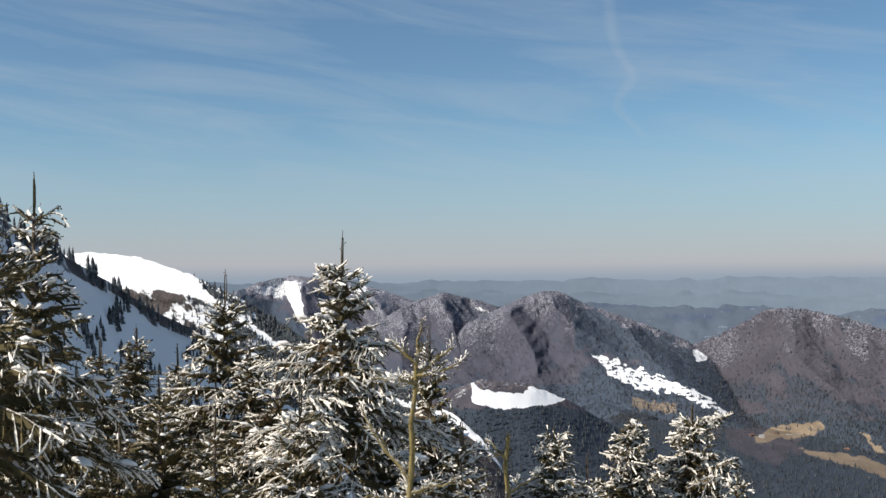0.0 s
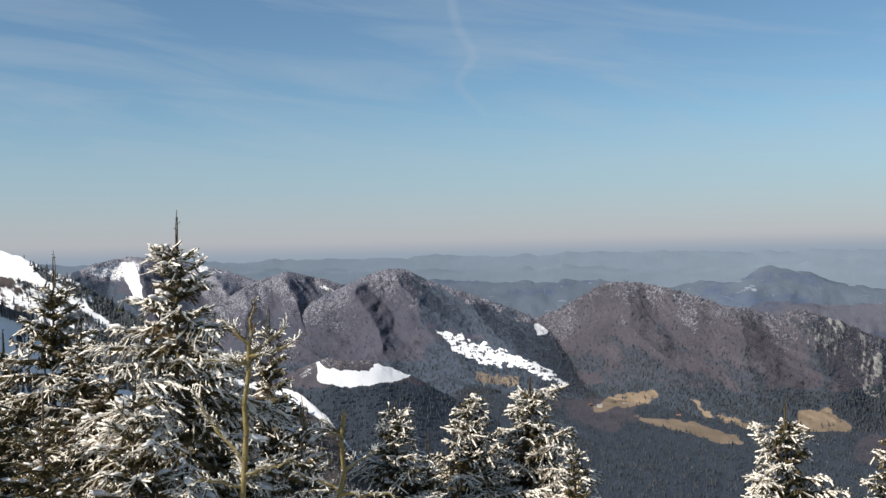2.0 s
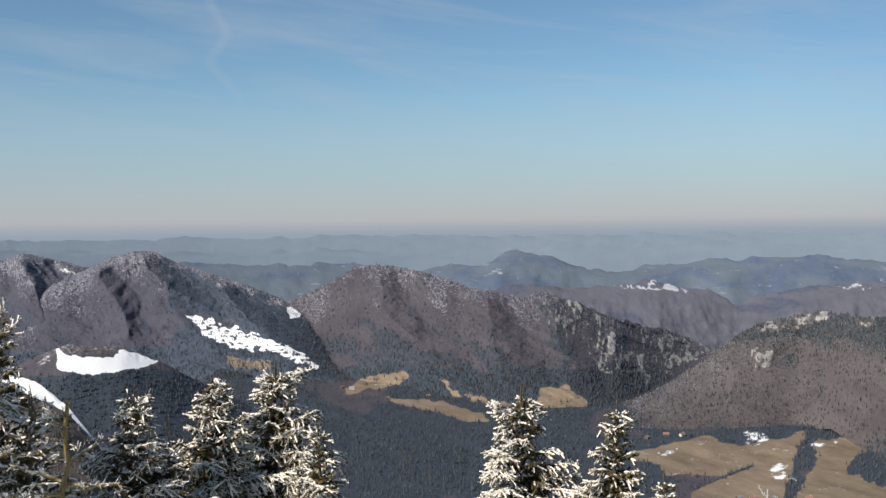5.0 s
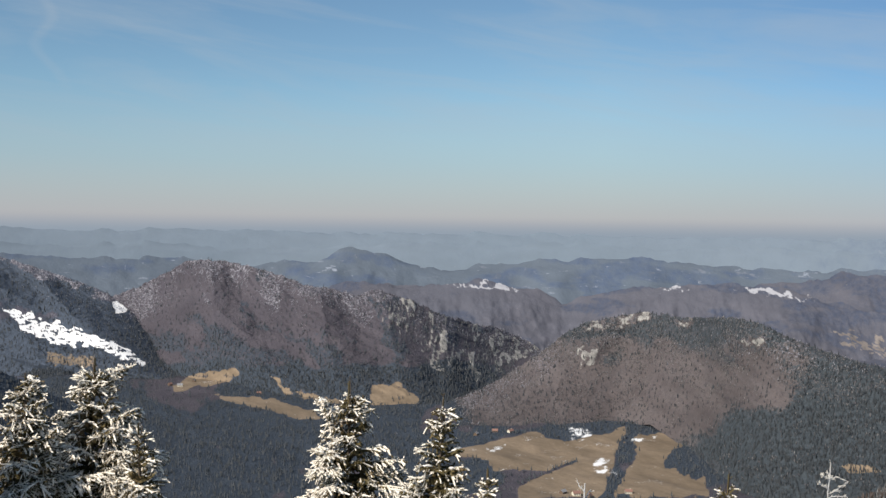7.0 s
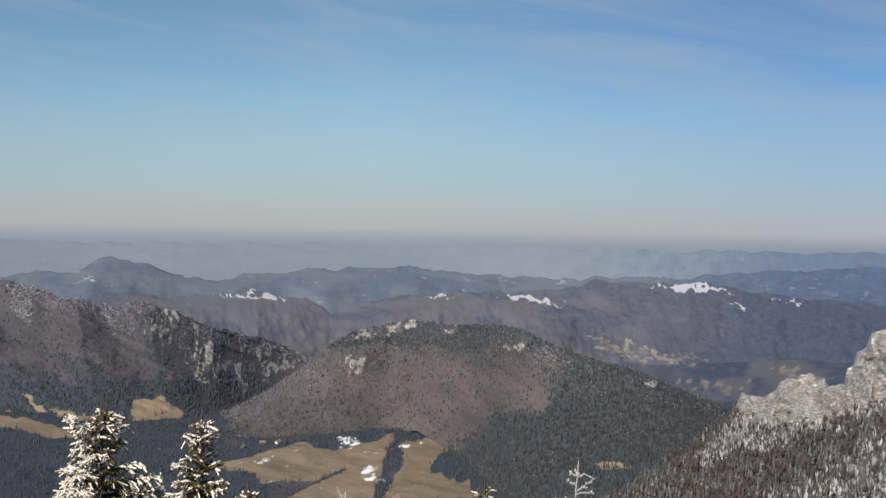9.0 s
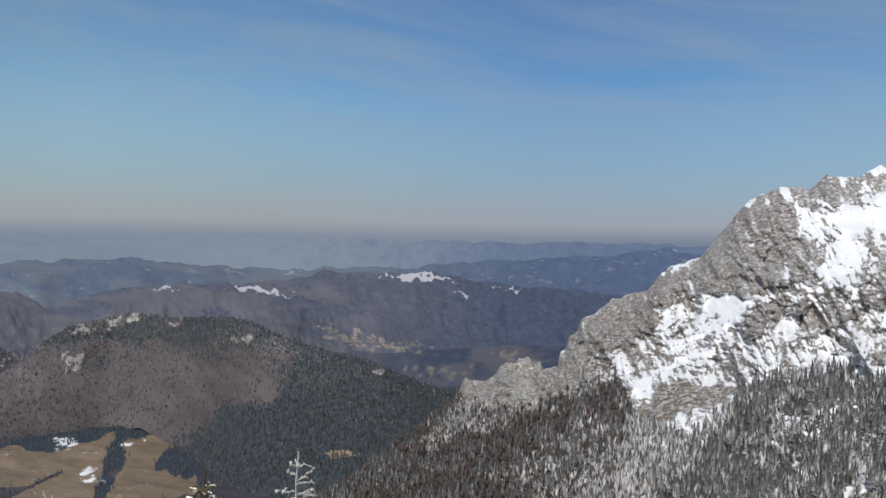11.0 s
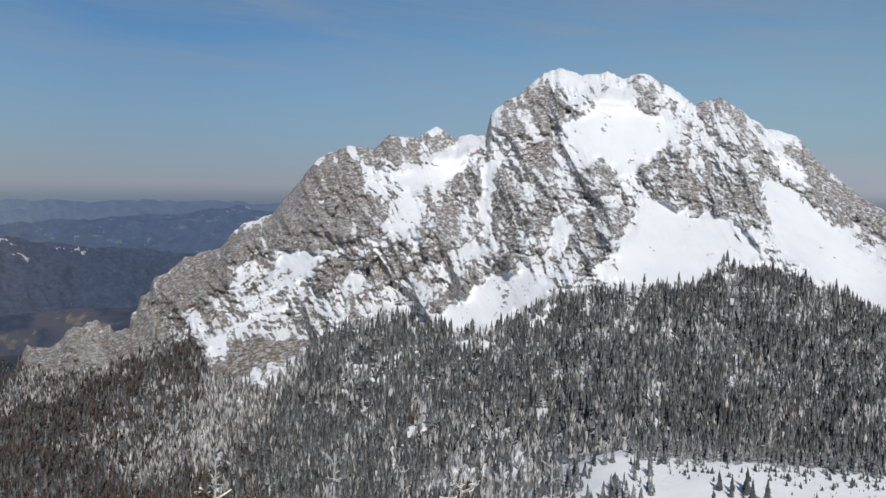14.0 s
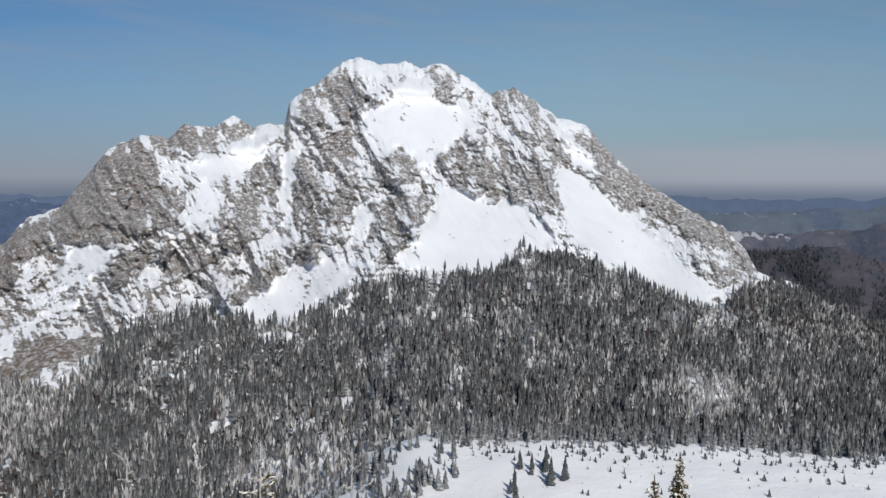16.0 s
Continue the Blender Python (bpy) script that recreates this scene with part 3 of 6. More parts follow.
    spots = pts.reshape(-1, 3)[pick] + rng.normal(0, 4, (n, 3)) * (1, 1, 0)
    conifers("valley_spruce_wood", spots, rng.uniform(5.5, 10.5, n), 0.20, 2, 4, FIR_HAZED, "dark spruce woods on the valley floor between fields", rng)


build_ground()


def spurs(grain_a, depth, seed, tilt=0.0, fine=0.25):
    """Relief of ribs and gullies that run down the slope."""
    return lambda A, E, s: -depth * (0.6 * (ridged(A * 1.5 + E * (tilt + 0.5), E * 0.9, 4, seed + 9) - 0.5) + fbm(A * grain_a + E * tilt, E * grain_a * 0.3, 2, seed) + 0.5 * (ridged(A * grain_a * 1.7 + E * tilt * 2, E * grain_a * 0.5, 3, seed + 3) - 0.5) + fine * 0.4 * fbm(A * grain_a * 6, E * grain_a * 6, 3, seed + 5))


def with_ribs(relief, ribs):
    """Adds ribs that run down from (bearing, height) to (bearing, height), each with its depth and half width."""
    def total(A, E, s):
        out = relief(A, E, s)
        for (a0, e0), (a1, e1), depth, half in ribs:
            q = np.clip((e0 - E) / (e0 - e1), -0.2, 1.2)
            off = np.abs(A - (a0 + (a1 - a0) * q) + 0.30 * fbm(E * 1.1, A * 1.1, 4, 29)) / (half * (0.5 + 0.7 * np.clip(q, 0, 1)))
            out = out - 2.0 * depth * np.maximum(0, 1 - off) * smooth(-0.12, 0.12, q) * smooth(1.0, 0.5, s)
        return out
    return total


def far_hill(name, crest, far, drop, mat, label, cols=320, rows=34, seed=1, snows=(), fields=0.0, depth=60, span=None, near=None, woods=1.0):
    span = span or (crest[0][0], crest[-1][0])
    foot = [(a, e - drop) for a, e in crest]
    h = Hill(name, crest, [(0, far)], foot, [(0, near or far - 350)], span, cols, rows, lambda A, E, s: spurs(0.5, depth * 0.5, seed)(A, E, s) * smooth(0, 0.4, s), 0.16, 1.3)
    A, E = h.a, h.e
    snow = np.zeros(A.shape)
    for p in snows:
        snow = np.maximum(snow, 0.72 * area(p, A, E, 0.14, 0.30, 3.0))
    patch = smooth(0.38, 0.55, fbm(A * 2.6, E * 12, 4, seed + 40)) * fields
    # the conifer layer past bearing 44 also paints the darker, bluer haze
    h.layers = {"snow": np.maximum(snow, patch * 0.64), "grass": np.maximum(smooth(0.3, 0.55, fbm(A * 1.6, E * 7.0, 4, seed + 60)) * fields * 0.7, valley_fields(A, E)),
                "rock": 0 * A, "conifer": np.maximum(0.5 * woods * smooth(-0.1, 0.5, fbm(A * 0.5, E * 1.6, 5, seed + 50)), smooth(44, 66, A) * (smooth(103, 95, A) if woods else 1.0)),
                "tone": 0.5 + 0.5 * fbm(A * 0.9, E * 3.0, 4, seed + 70), "rime": 0 * A}
    h.build(mat, label)
    return h


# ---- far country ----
far_hill("far_plain", [(-60, -0.55), (-10, -0.6), (20, -0.5), (40, -0.55), (60, -0.6), (90, -0.5), (105, -0.6), (130, -0.55)], 4900, 3.0, HAZED_LOWLAND,
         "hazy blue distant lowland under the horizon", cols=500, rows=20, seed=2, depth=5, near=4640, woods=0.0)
far_hill("hazy_ridge", [(-40, -1.0), (-10, -0.95), (3, -1.1), (9, -1.35), (14, -1.15), (19, -1.5), (24, -1.25), (29, -0.95), (33, -1.15), (37, -0.9), (41, -1.2), (46, -1.05), (52, -1.3), (57, -1.1), (64, -1.2), (80, -1.3)], 4740, 2.6, HAZED_LOWLAND,
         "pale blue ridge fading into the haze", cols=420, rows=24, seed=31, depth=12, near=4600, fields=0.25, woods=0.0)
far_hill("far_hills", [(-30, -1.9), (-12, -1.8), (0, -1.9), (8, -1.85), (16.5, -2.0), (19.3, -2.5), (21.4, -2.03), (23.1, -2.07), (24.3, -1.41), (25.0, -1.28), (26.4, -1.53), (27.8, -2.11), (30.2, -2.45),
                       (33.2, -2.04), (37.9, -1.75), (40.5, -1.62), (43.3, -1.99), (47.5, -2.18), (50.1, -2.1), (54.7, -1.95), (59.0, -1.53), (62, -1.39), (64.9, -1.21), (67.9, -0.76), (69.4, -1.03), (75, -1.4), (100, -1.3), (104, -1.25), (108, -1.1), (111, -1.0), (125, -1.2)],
         4560, 3.2, DEEP_HAZED_WOOD, "blue hazy distant hills with thin snow patches", cols=700, rows=40, seed=5, fields=0.7,
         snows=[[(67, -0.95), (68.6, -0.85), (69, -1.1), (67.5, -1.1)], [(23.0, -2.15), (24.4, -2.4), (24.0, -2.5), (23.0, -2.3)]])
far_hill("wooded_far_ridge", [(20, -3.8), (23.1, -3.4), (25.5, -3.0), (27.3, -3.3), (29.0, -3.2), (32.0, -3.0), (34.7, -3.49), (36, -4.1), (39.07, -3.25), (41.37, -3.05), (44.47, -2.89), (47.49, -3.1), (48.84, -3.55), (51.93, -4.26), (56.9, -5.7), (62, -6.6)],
         3900, 3.8, HAZED_WOOD, "long wooded distant ridge with snowy clearings on top", cols=500, rows=50, seed=8, depth=70,
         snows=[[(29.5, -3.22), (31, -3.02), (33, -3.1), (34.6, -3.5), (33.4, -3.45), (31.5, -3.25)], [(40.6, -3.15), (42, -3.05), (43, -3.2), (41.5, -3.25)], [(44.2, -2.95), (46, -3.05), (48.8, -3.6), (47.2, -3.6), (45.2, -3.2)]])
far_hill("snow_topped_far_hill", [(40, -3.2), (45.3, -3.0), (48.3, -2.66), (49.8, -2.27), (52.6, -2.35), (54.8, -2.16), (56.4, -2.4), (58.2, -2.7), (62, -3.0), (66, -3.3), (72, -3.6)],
         4250, 3.4, HAZED_WOOD, "wooded distant hill with a bare snowy top", cols=380, rows=44, seed=12, fields=0.5,
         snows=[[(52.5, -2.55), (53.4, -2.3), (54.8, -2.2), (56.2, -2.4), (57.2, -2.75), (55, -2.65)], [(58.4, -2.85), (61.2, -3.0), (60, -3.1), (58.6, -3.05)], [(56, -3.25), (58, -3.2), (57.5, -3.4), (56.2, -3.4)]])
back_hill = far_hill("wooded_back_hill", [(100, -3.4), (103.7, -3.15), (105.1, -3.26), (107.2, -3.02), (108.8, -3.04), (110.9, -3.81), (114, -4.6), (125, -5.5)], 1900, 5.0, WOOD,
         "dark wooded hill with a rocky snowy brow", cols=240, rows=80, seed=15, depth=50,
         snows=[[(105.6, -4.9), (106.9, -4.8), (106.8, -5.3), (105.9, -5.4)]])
far_hill("snowy_far_valley", [(96, -2.5), (103.1, -2.2), (106.4, -2.3), (109, -2.14), (110.8, -1.8), (120, -1.6)], 3600, 3.0, HAZED_WOOD,
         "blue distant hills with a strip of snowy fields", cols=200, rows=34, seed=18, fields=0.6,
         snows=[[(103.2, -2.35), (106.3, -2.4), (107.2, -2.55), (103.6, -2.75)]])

A, E = back_hill.a, back_hill.e
bare_brow = smooth(107.4, 108.6, A + 0.8 * fbm(A * 0.7, E * 0.7, 3, 19)) * smooth(-5.6, -4.6, E)
spots, pick = back_hill.sample((1 - 0.9 * bare_brow) * (1 - back_hill.layers["snow"]) * smooth(102, 104, A) * smooth(114, 111, A) * smooth(-7.5, -6.5, E) * smooth(-0.5, 0.1, fbm(A * 1.5, E * 1.5, 3, 20)), 2600, rng)
conifers("back_hill_spruces", spots, rng.uniform(5, 9.5, 2600), 0.2, 2, 4, FIR_HILL, "dark frosted spruces on the hill behind the mountain", rng)


# ---- middle hills ----
def settle(h, mask, sizes):
    """Smooths a hill's face where the mask says, as deep snow and turf do."""
    calm = h.r
    for k in sizes:
        for axis in (0, 1):
            calm = np.mean([np.roll(calm, j, axis) for j in range(-k, k + 1)], 0)
    for axis in (0, 1):
        mask = np.mean([np.roll(mask, j, axis) for j in range(-4, 5)], 0)
    h.r += (calm - h.r) * mask * smooth(0.03, 0.08, h.s) * smooth(0.97, 0.92, h.s)


def middle_hill(name, crest, far, foot, near, label, cols, rows, seed, depth, mat=WOOD, grain_a=0.45, tilt=0.0, jag=0.05, span=None, bulge=1.0, ribs=(), top=None):
    span = span or (crest[0][0], crest[-1][0])
    top = top or max(crest, key=lambda p: p[1])

    def fan(A, E):
        # bearings drawn apart below the summit, so that gullies spread downhill
        return top[0] + (A - top[0]) * 4.0 / np.clip(top[1] + 2.2 - E, 1.5, 9.0)

    shape = spurs(grain_a, depth, seed, tilt)
    h = Hill(name, crest, far, foot, near, span, cols, rows, with_ribs(lambda A, E, s: shape(fan(A, E), E, s), ribs), jag, 5.0, bulge)
    h.layers = {k: np.zeros(h.a.shape) for k in ("snow", "grass", "rock", "conifer", "rime")}
    h.layers["tone"] = np.clip(0.40 + 0.42 * fbm(fan(h.a, h.e) * 2.2, h.e * 1.1, 5, seed + 11, 0.68) + 0.40 * fbm(h.a * 0.55 + h.e * 0.3, h.e * 0.8, 3, seed + 12), 0, 1)
    h.mat, h.label = mat, label
    return h


snow_mountain = middle_hill("snow_capped_mountain", [(-18, -5.0), (-13.25, -2.27), (-10.69, -1.0), (-9.54, -0.58), (-7.94, -0.24), (-6.63, -0.37), (-4.86, -0.62), (-3.09, -1.08), (-1.47, -1.62), (0.16, -2.44), (1.93, -3.92), (4, -6)],
                            [(0, 450)], [(-18, -7), (-8.4, -6.5), (-2, -6.6), (4, -6.8)], None, "wooded mountain with a snowy ski-run-like clearing near its top", 260, 90, 41, 30, mat=HAZED_PEAK_WOOD, ribs=(((-7.6, -0.3), (-6.4, -5), 42, 1.7), ((-4.0, -0.9), (-1.6, -5), 36, 1.5)))
A, E = snow_mountain.a, snow_mountain.e
snow_mountain.layers["snow"] = np.maximum(0.50 * area([(-10.2, -1.0), (-8.4, -0.35), (-7.0, -0.3), (-7.4, -1.0), (-8.2, -1.5), (-9.3, -1.4)], A, E, 0.2, 0.25, 4),
                                          np.maximum(area([(-8.3, -0.5), (-7.7, -0.55), (-7.4, -1.5), (-7.2, -2.95), (-7.75, -2.3), (-8.15, -1.3)], A, E, 0.06, 0.06, 4), 0.7 * area([(-5.4, -0.7), (-4.4, -0.75), (-2.9, -1.1), (-4.0, -1.2)], A, E, 0.1, 0.3, 4)))
snow_mountain.layers["conifer"] = area([(-14, -2), (-10.3, -1.1), (-8.4, -1.8), (-7.2, -3), (-8, -6), (-14, -6)], A, E, 0.3, 0.4)
peak_one = middle_hill("wooded_peak", [(-7, -6), (-3.99, -2.99), (-2.51, -2.12), (-1.47, -1.62), (0.02, -1.16), (1.65, -1.56), (3.13, -2.01), (4.59, -3.34), (6.05, -4.81), (8, -6)], [(0, 420)],
                       [(-7, -6.9), (0, -7.0), (8, -7.2)], None, "brown leafless wooded peak with frosty ribs", 300, 100, 47, 30, mat=HAZED_PEAK_WOOD, tilt=0.45, ribs=(((-0.1, -1.15), (1.6, -6), 42, 1.7), ((1.9, -1.6), (5.2, -6.2), 38, 1.4), ((-2.2, -2.0), (-2.0, -6), 28, 1.3)))
peak_two = middle_hill("wooded_peak", [(-2, -5.5), (1.34, -2.74), (3.13, -1.92), (4.32, -1.43), (5.2, -1.16), (6.09, -1.14), (7.54, -1.88), (9.28, -2.47), (11.0, -3.05), (12.69, -3.77), (13.81, -4.76), (16, -7)], [(0, 420)],
                       [(-2, -7.4), (6, -7.6), (10.7, -8.0), (16, -8.4)], None, "brown leafless wooded peak above a snowy clearing", 340, 110, 53, 30, mat=HAZED_PEAK_WOOD, tilt=0.45, ribs=(((5.4, -1.15), (8.6, -6.0), 46, 2.0), ((3.4, -1.8), (5.4, -6.6), 38, 1.5), ((9.0, -2.4), (12.5, -6.5), 28, 1.4)))
A, E = peak_one.a, peak_one.e
peak_one.layers["snow"] = 0.55 * area([(1.6, -1.9), (2.3, -2.0), (3.6, -3.2), (3.0, -3.3)], A, E, 0.15, 0.4, 4)
A, E = peak_two.a, peak_two.e
peak_two.layers["snow"] = np.maximum(area([(7.56, -4.38), (8.59, -4.46), (9.47, -4.95), (10.65, -5.33), (12.13, -5.87), (13.01, -6.12), (14.48, -7.17), (14.18, -7.31), (12.71, -6.7), (11.22, -6.38), (10.04, -6.21), (8.57, -5.64), (8.28, -4.99)], A, E, 0.05, 0.20, 3.0) * (1 - 0.9 * smooth(0.22, 0.40, fbm(A * 5, E * 13, 4, 57))),
                                     area([(12.85, -4.2), (13.6, -4.15), (13.6, -4.7), (13.0, -4.75)], A, E, 0.05, 0.08, 3))
settle(peak_two, area([(7, -4), (13, -5.7), (15, -7.4), (12, -7.2), (8, -6)], A, E, 0.3), (5, 5))
# the first outline is conifers and also paints the right face's shade
peak_two.layers["conifer"] = np.maximum.reduce([0.8 * area([(6.4, -1.3), (9.3, -2.5), (12.7, -3.8), (13.6, -4.6), (13.4, -6.3), (9.5, -4.8), (8, -4.4), (7.0, -4.2)], A, E, 0.25, 0.4), smooth(-4.2, -5.6, E) * smooth(6, 8, A) * 0.9, smooth(-5.6, -6.4, E)]) * (1 - peak_two.layers["snow"])
peak_two.layers["grass"] = 0.55 * area([(9.6, -6.6), (12.2, -6.9), (12.0, -7.5), (9.8, -7.3)], A, E, 0.15, 0.2)
knoll = middle_hill("snowy_knoll", [(-4, -8.5), (-0.76, -6.84), (0.43, -6.26), (1.91, -5.74), (4.57, -5.98), (6.62, -6.85), (8.07, -7.7), (11, -9.2)], [(0, 300)],
                    [(-4, -12.2), (11, -12.2)], None, "wooded knoll with a bright snowy meadow on its flank", 200, 90, 59, 5)
A, E = knoll.a, knoll.e
knoll.layers["snow"] = np.maximum(area([(1.47, -5.83), (1.91, -6.28), (4.13, -6.45), (4.6, -6.1), (6.4, -6.72), (5.9, -7.0), (3.08, -7.35), (1.46, -6.85)], A, E, 0.06, 0.10, 3), 0.45 * area([(0.2, -6.6), (1.2, -6.0), (1.2, -6.5), (0.6, -6.9)], A, E, 0.15, 0.2))
settle(knoll, area([(0, -6), (2, -5.6), (7, -6.4), (6.4, -7.4), (3, -7.7), (0.5, -7.2)], A, E, 0.3), (2, 2))
knoll.layers["conifer"] = smooth(-6.9, -7.4, E + 0.2 * fbm(A, E, 3, 3)) * (1 - knoll.layers["snow"])
knoll.layers["grass"] = 0.42 * smooth(-6.5, -6.2, E)
beech_hill = middle_hill("beech_hill", [(8, -8), (10.28, -5.8), (12.83, -3.97), (14.48, -3.26), (16.58, -2.11), (18.21, -2.05), (19.54, -2.31), (21.0, -2.77), (22.75, -3.38), (23.91, -3.47), (25.06, -3.83), (26.49, -3.55), (27.9, -3.99), (29.57, -4.76), (31.49, -5.26), (32.84, -5.52), (34.69, -6.33), (35.97, -7.67), (38, -10)], [(0, 420)],
                         [(8, -8.3), (13.81, -7.8), (16.47, -8.2), (20.9, -9.06), (25.26, -9.61), (29.5, -9.6), (31, -9.2), (33, -8.5), (35, -8.0), (38, -10.2)], None, "brown leafless beech hill with pale limestone cliffs", 470, 124, 67, 20, jag=0.09, tilt=0.2, ribs=(((17.2, -2.05), (18.6, -8), 45, 2.4), ((22.9, -3.4), (24.5, -8.5), 30, 2.0), ((26.5, -3.6), (28.2, -8.8), 15, 1.4), ((29.6, -4.8), (30.8, -9), 12, 1.0)))
A, E = beech_hill.a, beech_hill.e
cliffs = area([(25.6, -3.7), (27.2, -3.65), (29.6, -4.7), (31.2, -5.2), (34.6, -6.2), (33.6, -7.6), (32, -8.9), (31, -8.8), (30, -7.6), (28.6, -6.9), (27.5, -6.4), (26.5, -4.8)], A, E, 0.4, 0.3)
ribs = ridged(A * 4.2 - E * 0.5, E * 1.1, 4, 74)
streaks = np.maximum.reduce([area(p, A, E, 0.10, 0.22, 4.0) for p in (
    [(27.6, -3.9), (28.0, -3.9), (28.35, -4.9), (27.9, -4.9)], [(28.95, -4.55), (29.25, -4.65), (29.5, -7.6), (29.15, -7.6)], [(29.6, -5.5), (30.05, -5.6), (29.9, -7.7), (29.5, -7.7)],
    [(31.0, -6.7), (31.4, -6.9), (32.05, -8.3), (31.55, -8.3)], [(32.1, -5.8), (33.0, -5.55), (33.35, -7.1), (32.75, -7.6), (32.3, -6.7)], [(33.4, -6.1), (33.85, -6.2), (34.05, -6.95), (33.5, -6.95)],
    [(34.1, -6.05), (34.85, -6.35), (34.4, -6.75)], [(31.05, -5.25), (31.8, -5.25), (31.9, -5.75), (31.25, -5.65)], [(27.05, -4.7), (27.35, -4.7), (27.4, -5.35), (27.1, -5.35)])])
beech_hill.layers["rock"] = np.maximum(streaks * smooth(0.28, 0.50, ribs + 0.25 * fbm(A * 9, E * 6, 4, 75)), 0.62 * cliffs * smooth(0.56, 0.70, ribs))
beech_hill.r -= 6 * streaks + 2.5 * smooth(0.45, 0.7, ribs) * cliffs
beech_hill.layers["conifer"] = np.maximum(smooth(-6.9, -7.8, E + 0.45 * fbm(A * 0.6, E * 0.6, 4, 73)) * smooth(36, 30, A), 0.40 * cliffs * (1 - beech_hill.layers["rock"]))
beech_hill.layers["grass"] = np.maximum.reduce([area(p, A, E, 0.10, 0.2) for p in (
    [(26.1, -8.37), (27.59, -8.5), (28.79, -9.37), (28.5, -9.72), (26.11, -9.68)], [(15.82, -8.44), (16.68, -8.03), (18.42, -7.68), (19.14, -7.57), (19.29, -7.97), (18.71, -8.26), (17.26, -8.47), (16.11, -8.74)],
    [(20.76, -8.07), (21.35, -8.17), (21.94, -8.81), (23.43, -9.11), (24.91, -9.25), (24.62, -9.45), (23.13, -9.34), (21.65, -8.95)])]) * (0.8 + 0.4 * fbm(A * 2, E * 5, 4, 76))
beech_hill.layers["conifer"] *= 1 - beech_hill.layers["grass"]
round_hill = middle_hill("rounded_rocky_hill", [(22, -13), (27.35, -10.79), (30.31, -9.31), (32.39, -8.39), (34.74, -6.88), (36.19, -5.67), (37.36, -5.05), (39.96, -4.46), (42.25, -4.68), (44.5, -4.61), (45.89, -4.79), (47.2, -5.38), (49.6, -6.25), (51.98, -6.8), (55.02, -7.96), (56.99, -8.7), (58.66, -9.44), (64, -12)], [(0, 420)],
                         [(22, -13.2), (27.36, -11.1), (31.83, -10.88), (36.27, -10.47), (40.64, -10.2), (42.95, -11.6), (45.5, -13.8), (52, -14.6), (64, -15)], None, "rounded hill of beech and spruce with small pale crags", 470, 134, 83, 16, mat=ROUND_WOOD, jag=0.08, tilt=-0.2)
A, E = round_hill.a, round_hill.e
crags = np.maximum.reduce([area(p, A, E, 0.1, 0.2, 3) for p in (
    [(36.86, -6.33), (38.02, -6.3), (37.95, -7.0), (37.6, -7.3), (37.02, -7.28)], [(37.14, -5.39), (38.71, -4.77), (40.42, -4.45), (40.7, -4.86), (39.01, -5.2), (37.58, -5.6)], [(41.9, -4.7), (42.8, -4.75), (42.7, -5.15), (42.0, -5.1)],
    [(44.87, -5.71), (46.21, -5.37), (46.48, -5.78), (45.41, -6.02)], [(52.3, -7.1), (53.2, -7.2), (53.1, -7.6), (52.6, -7.6)], [(37.5, -5.1), (38.6, -4.9), (38.4, -5.3), (37.6, -5.5)])])
round_hill.layers["rock"] = crags * (0.48 + 0.6 * fbm(A * 5, E * 4, 4, 91))
round_hill.r -= 7 * crags
dark = 0.85 * smooth(39.5, 45.5, A + 2.0 * fbm(A * 0.6, E * 0.7, 5, 86, 0.6)) * smooth(1.5, -1.2, E + 9.6 - (A - 43) * 0.24 + 0.7 * fbm(A * 0.6, E * 0.8, 4, 87))
dark = np.maximum(dark, 0.62 * smooth(45.5, 50, A + 1.5 * fbm(A * 0.5, E * 0.6, 4, 89)))
round_hill.layers["conifer"] = np.clip(np.maximum(dark, 0.58 * smooth(-7.9, -5.6, E + 0.9 * fbm(A * 0.7, E, 4, 88))) * (1 - round_hill.layers["rock"]), 0, 1)
round_hill.layers["snow"] = 0.3 * smooth(0.1, 0.7, fbm(A * 8, E * 8, 3, 95)) * smooth(-9.5, -5.5, E)
round_hill.layers["grass"] = area([(50.0, -11.55), (51.5, -11.4), (51.9, -11.7), (50.4, -11.9)], A, E, 0.06, 0.1)
for h, amount, reach in ((snow_mountain, 0.60, 3.2), (peak_one, 0.48, 3.0), (peak_two, 0.47, 3.0), (beech_hill, 0.40, 2.6), (round_hill, 0.33, 3.0)):
    veins = ridged(h.a * 1.6 + h.e * 0.6, h.e * 0.9, 4, 18) - 0.5
    h.layers["rime"] = amount * smooth(reach, 0.0, h.crest - h.e + 0.9 * fbm(h.a * 1.2, h.e * 0.7, 4, 17) - 1.2 * veins) * (1 - h.layers["rock"])
for h, amount in ((snow_mountain, 0.55), (peak_one, 0.5), (peak_two, 0.5), (beech_hill, 0.55)):
    patches = amount * smooth(-0.05, 0.5, fbm(h.a * 0.75 + h.e * 0.4, h.e * 0.8, 5, 19, 0.6) + 0.16 * (h.crest - h.e - 2.4))
    h.layers["conifer"] = np.maximum(h.layers["conifer"], patches * (1 - h.layers["rock"]) * (1 - smooth(0.5, 0.8, h.layers["snow"])) * (1 - h.layers["grass"]))
knoll.layers["rime"] = 0.35 * smooth(-6.6, -6.0, knoll.e)
for h in (snow_mountain, peak_one, peak_two, knoll, beech_hill, round_hill):
    h.build(h.mat, h.label, "mountain" if "peak" in h.name or "mountain" in h.name else "hill")
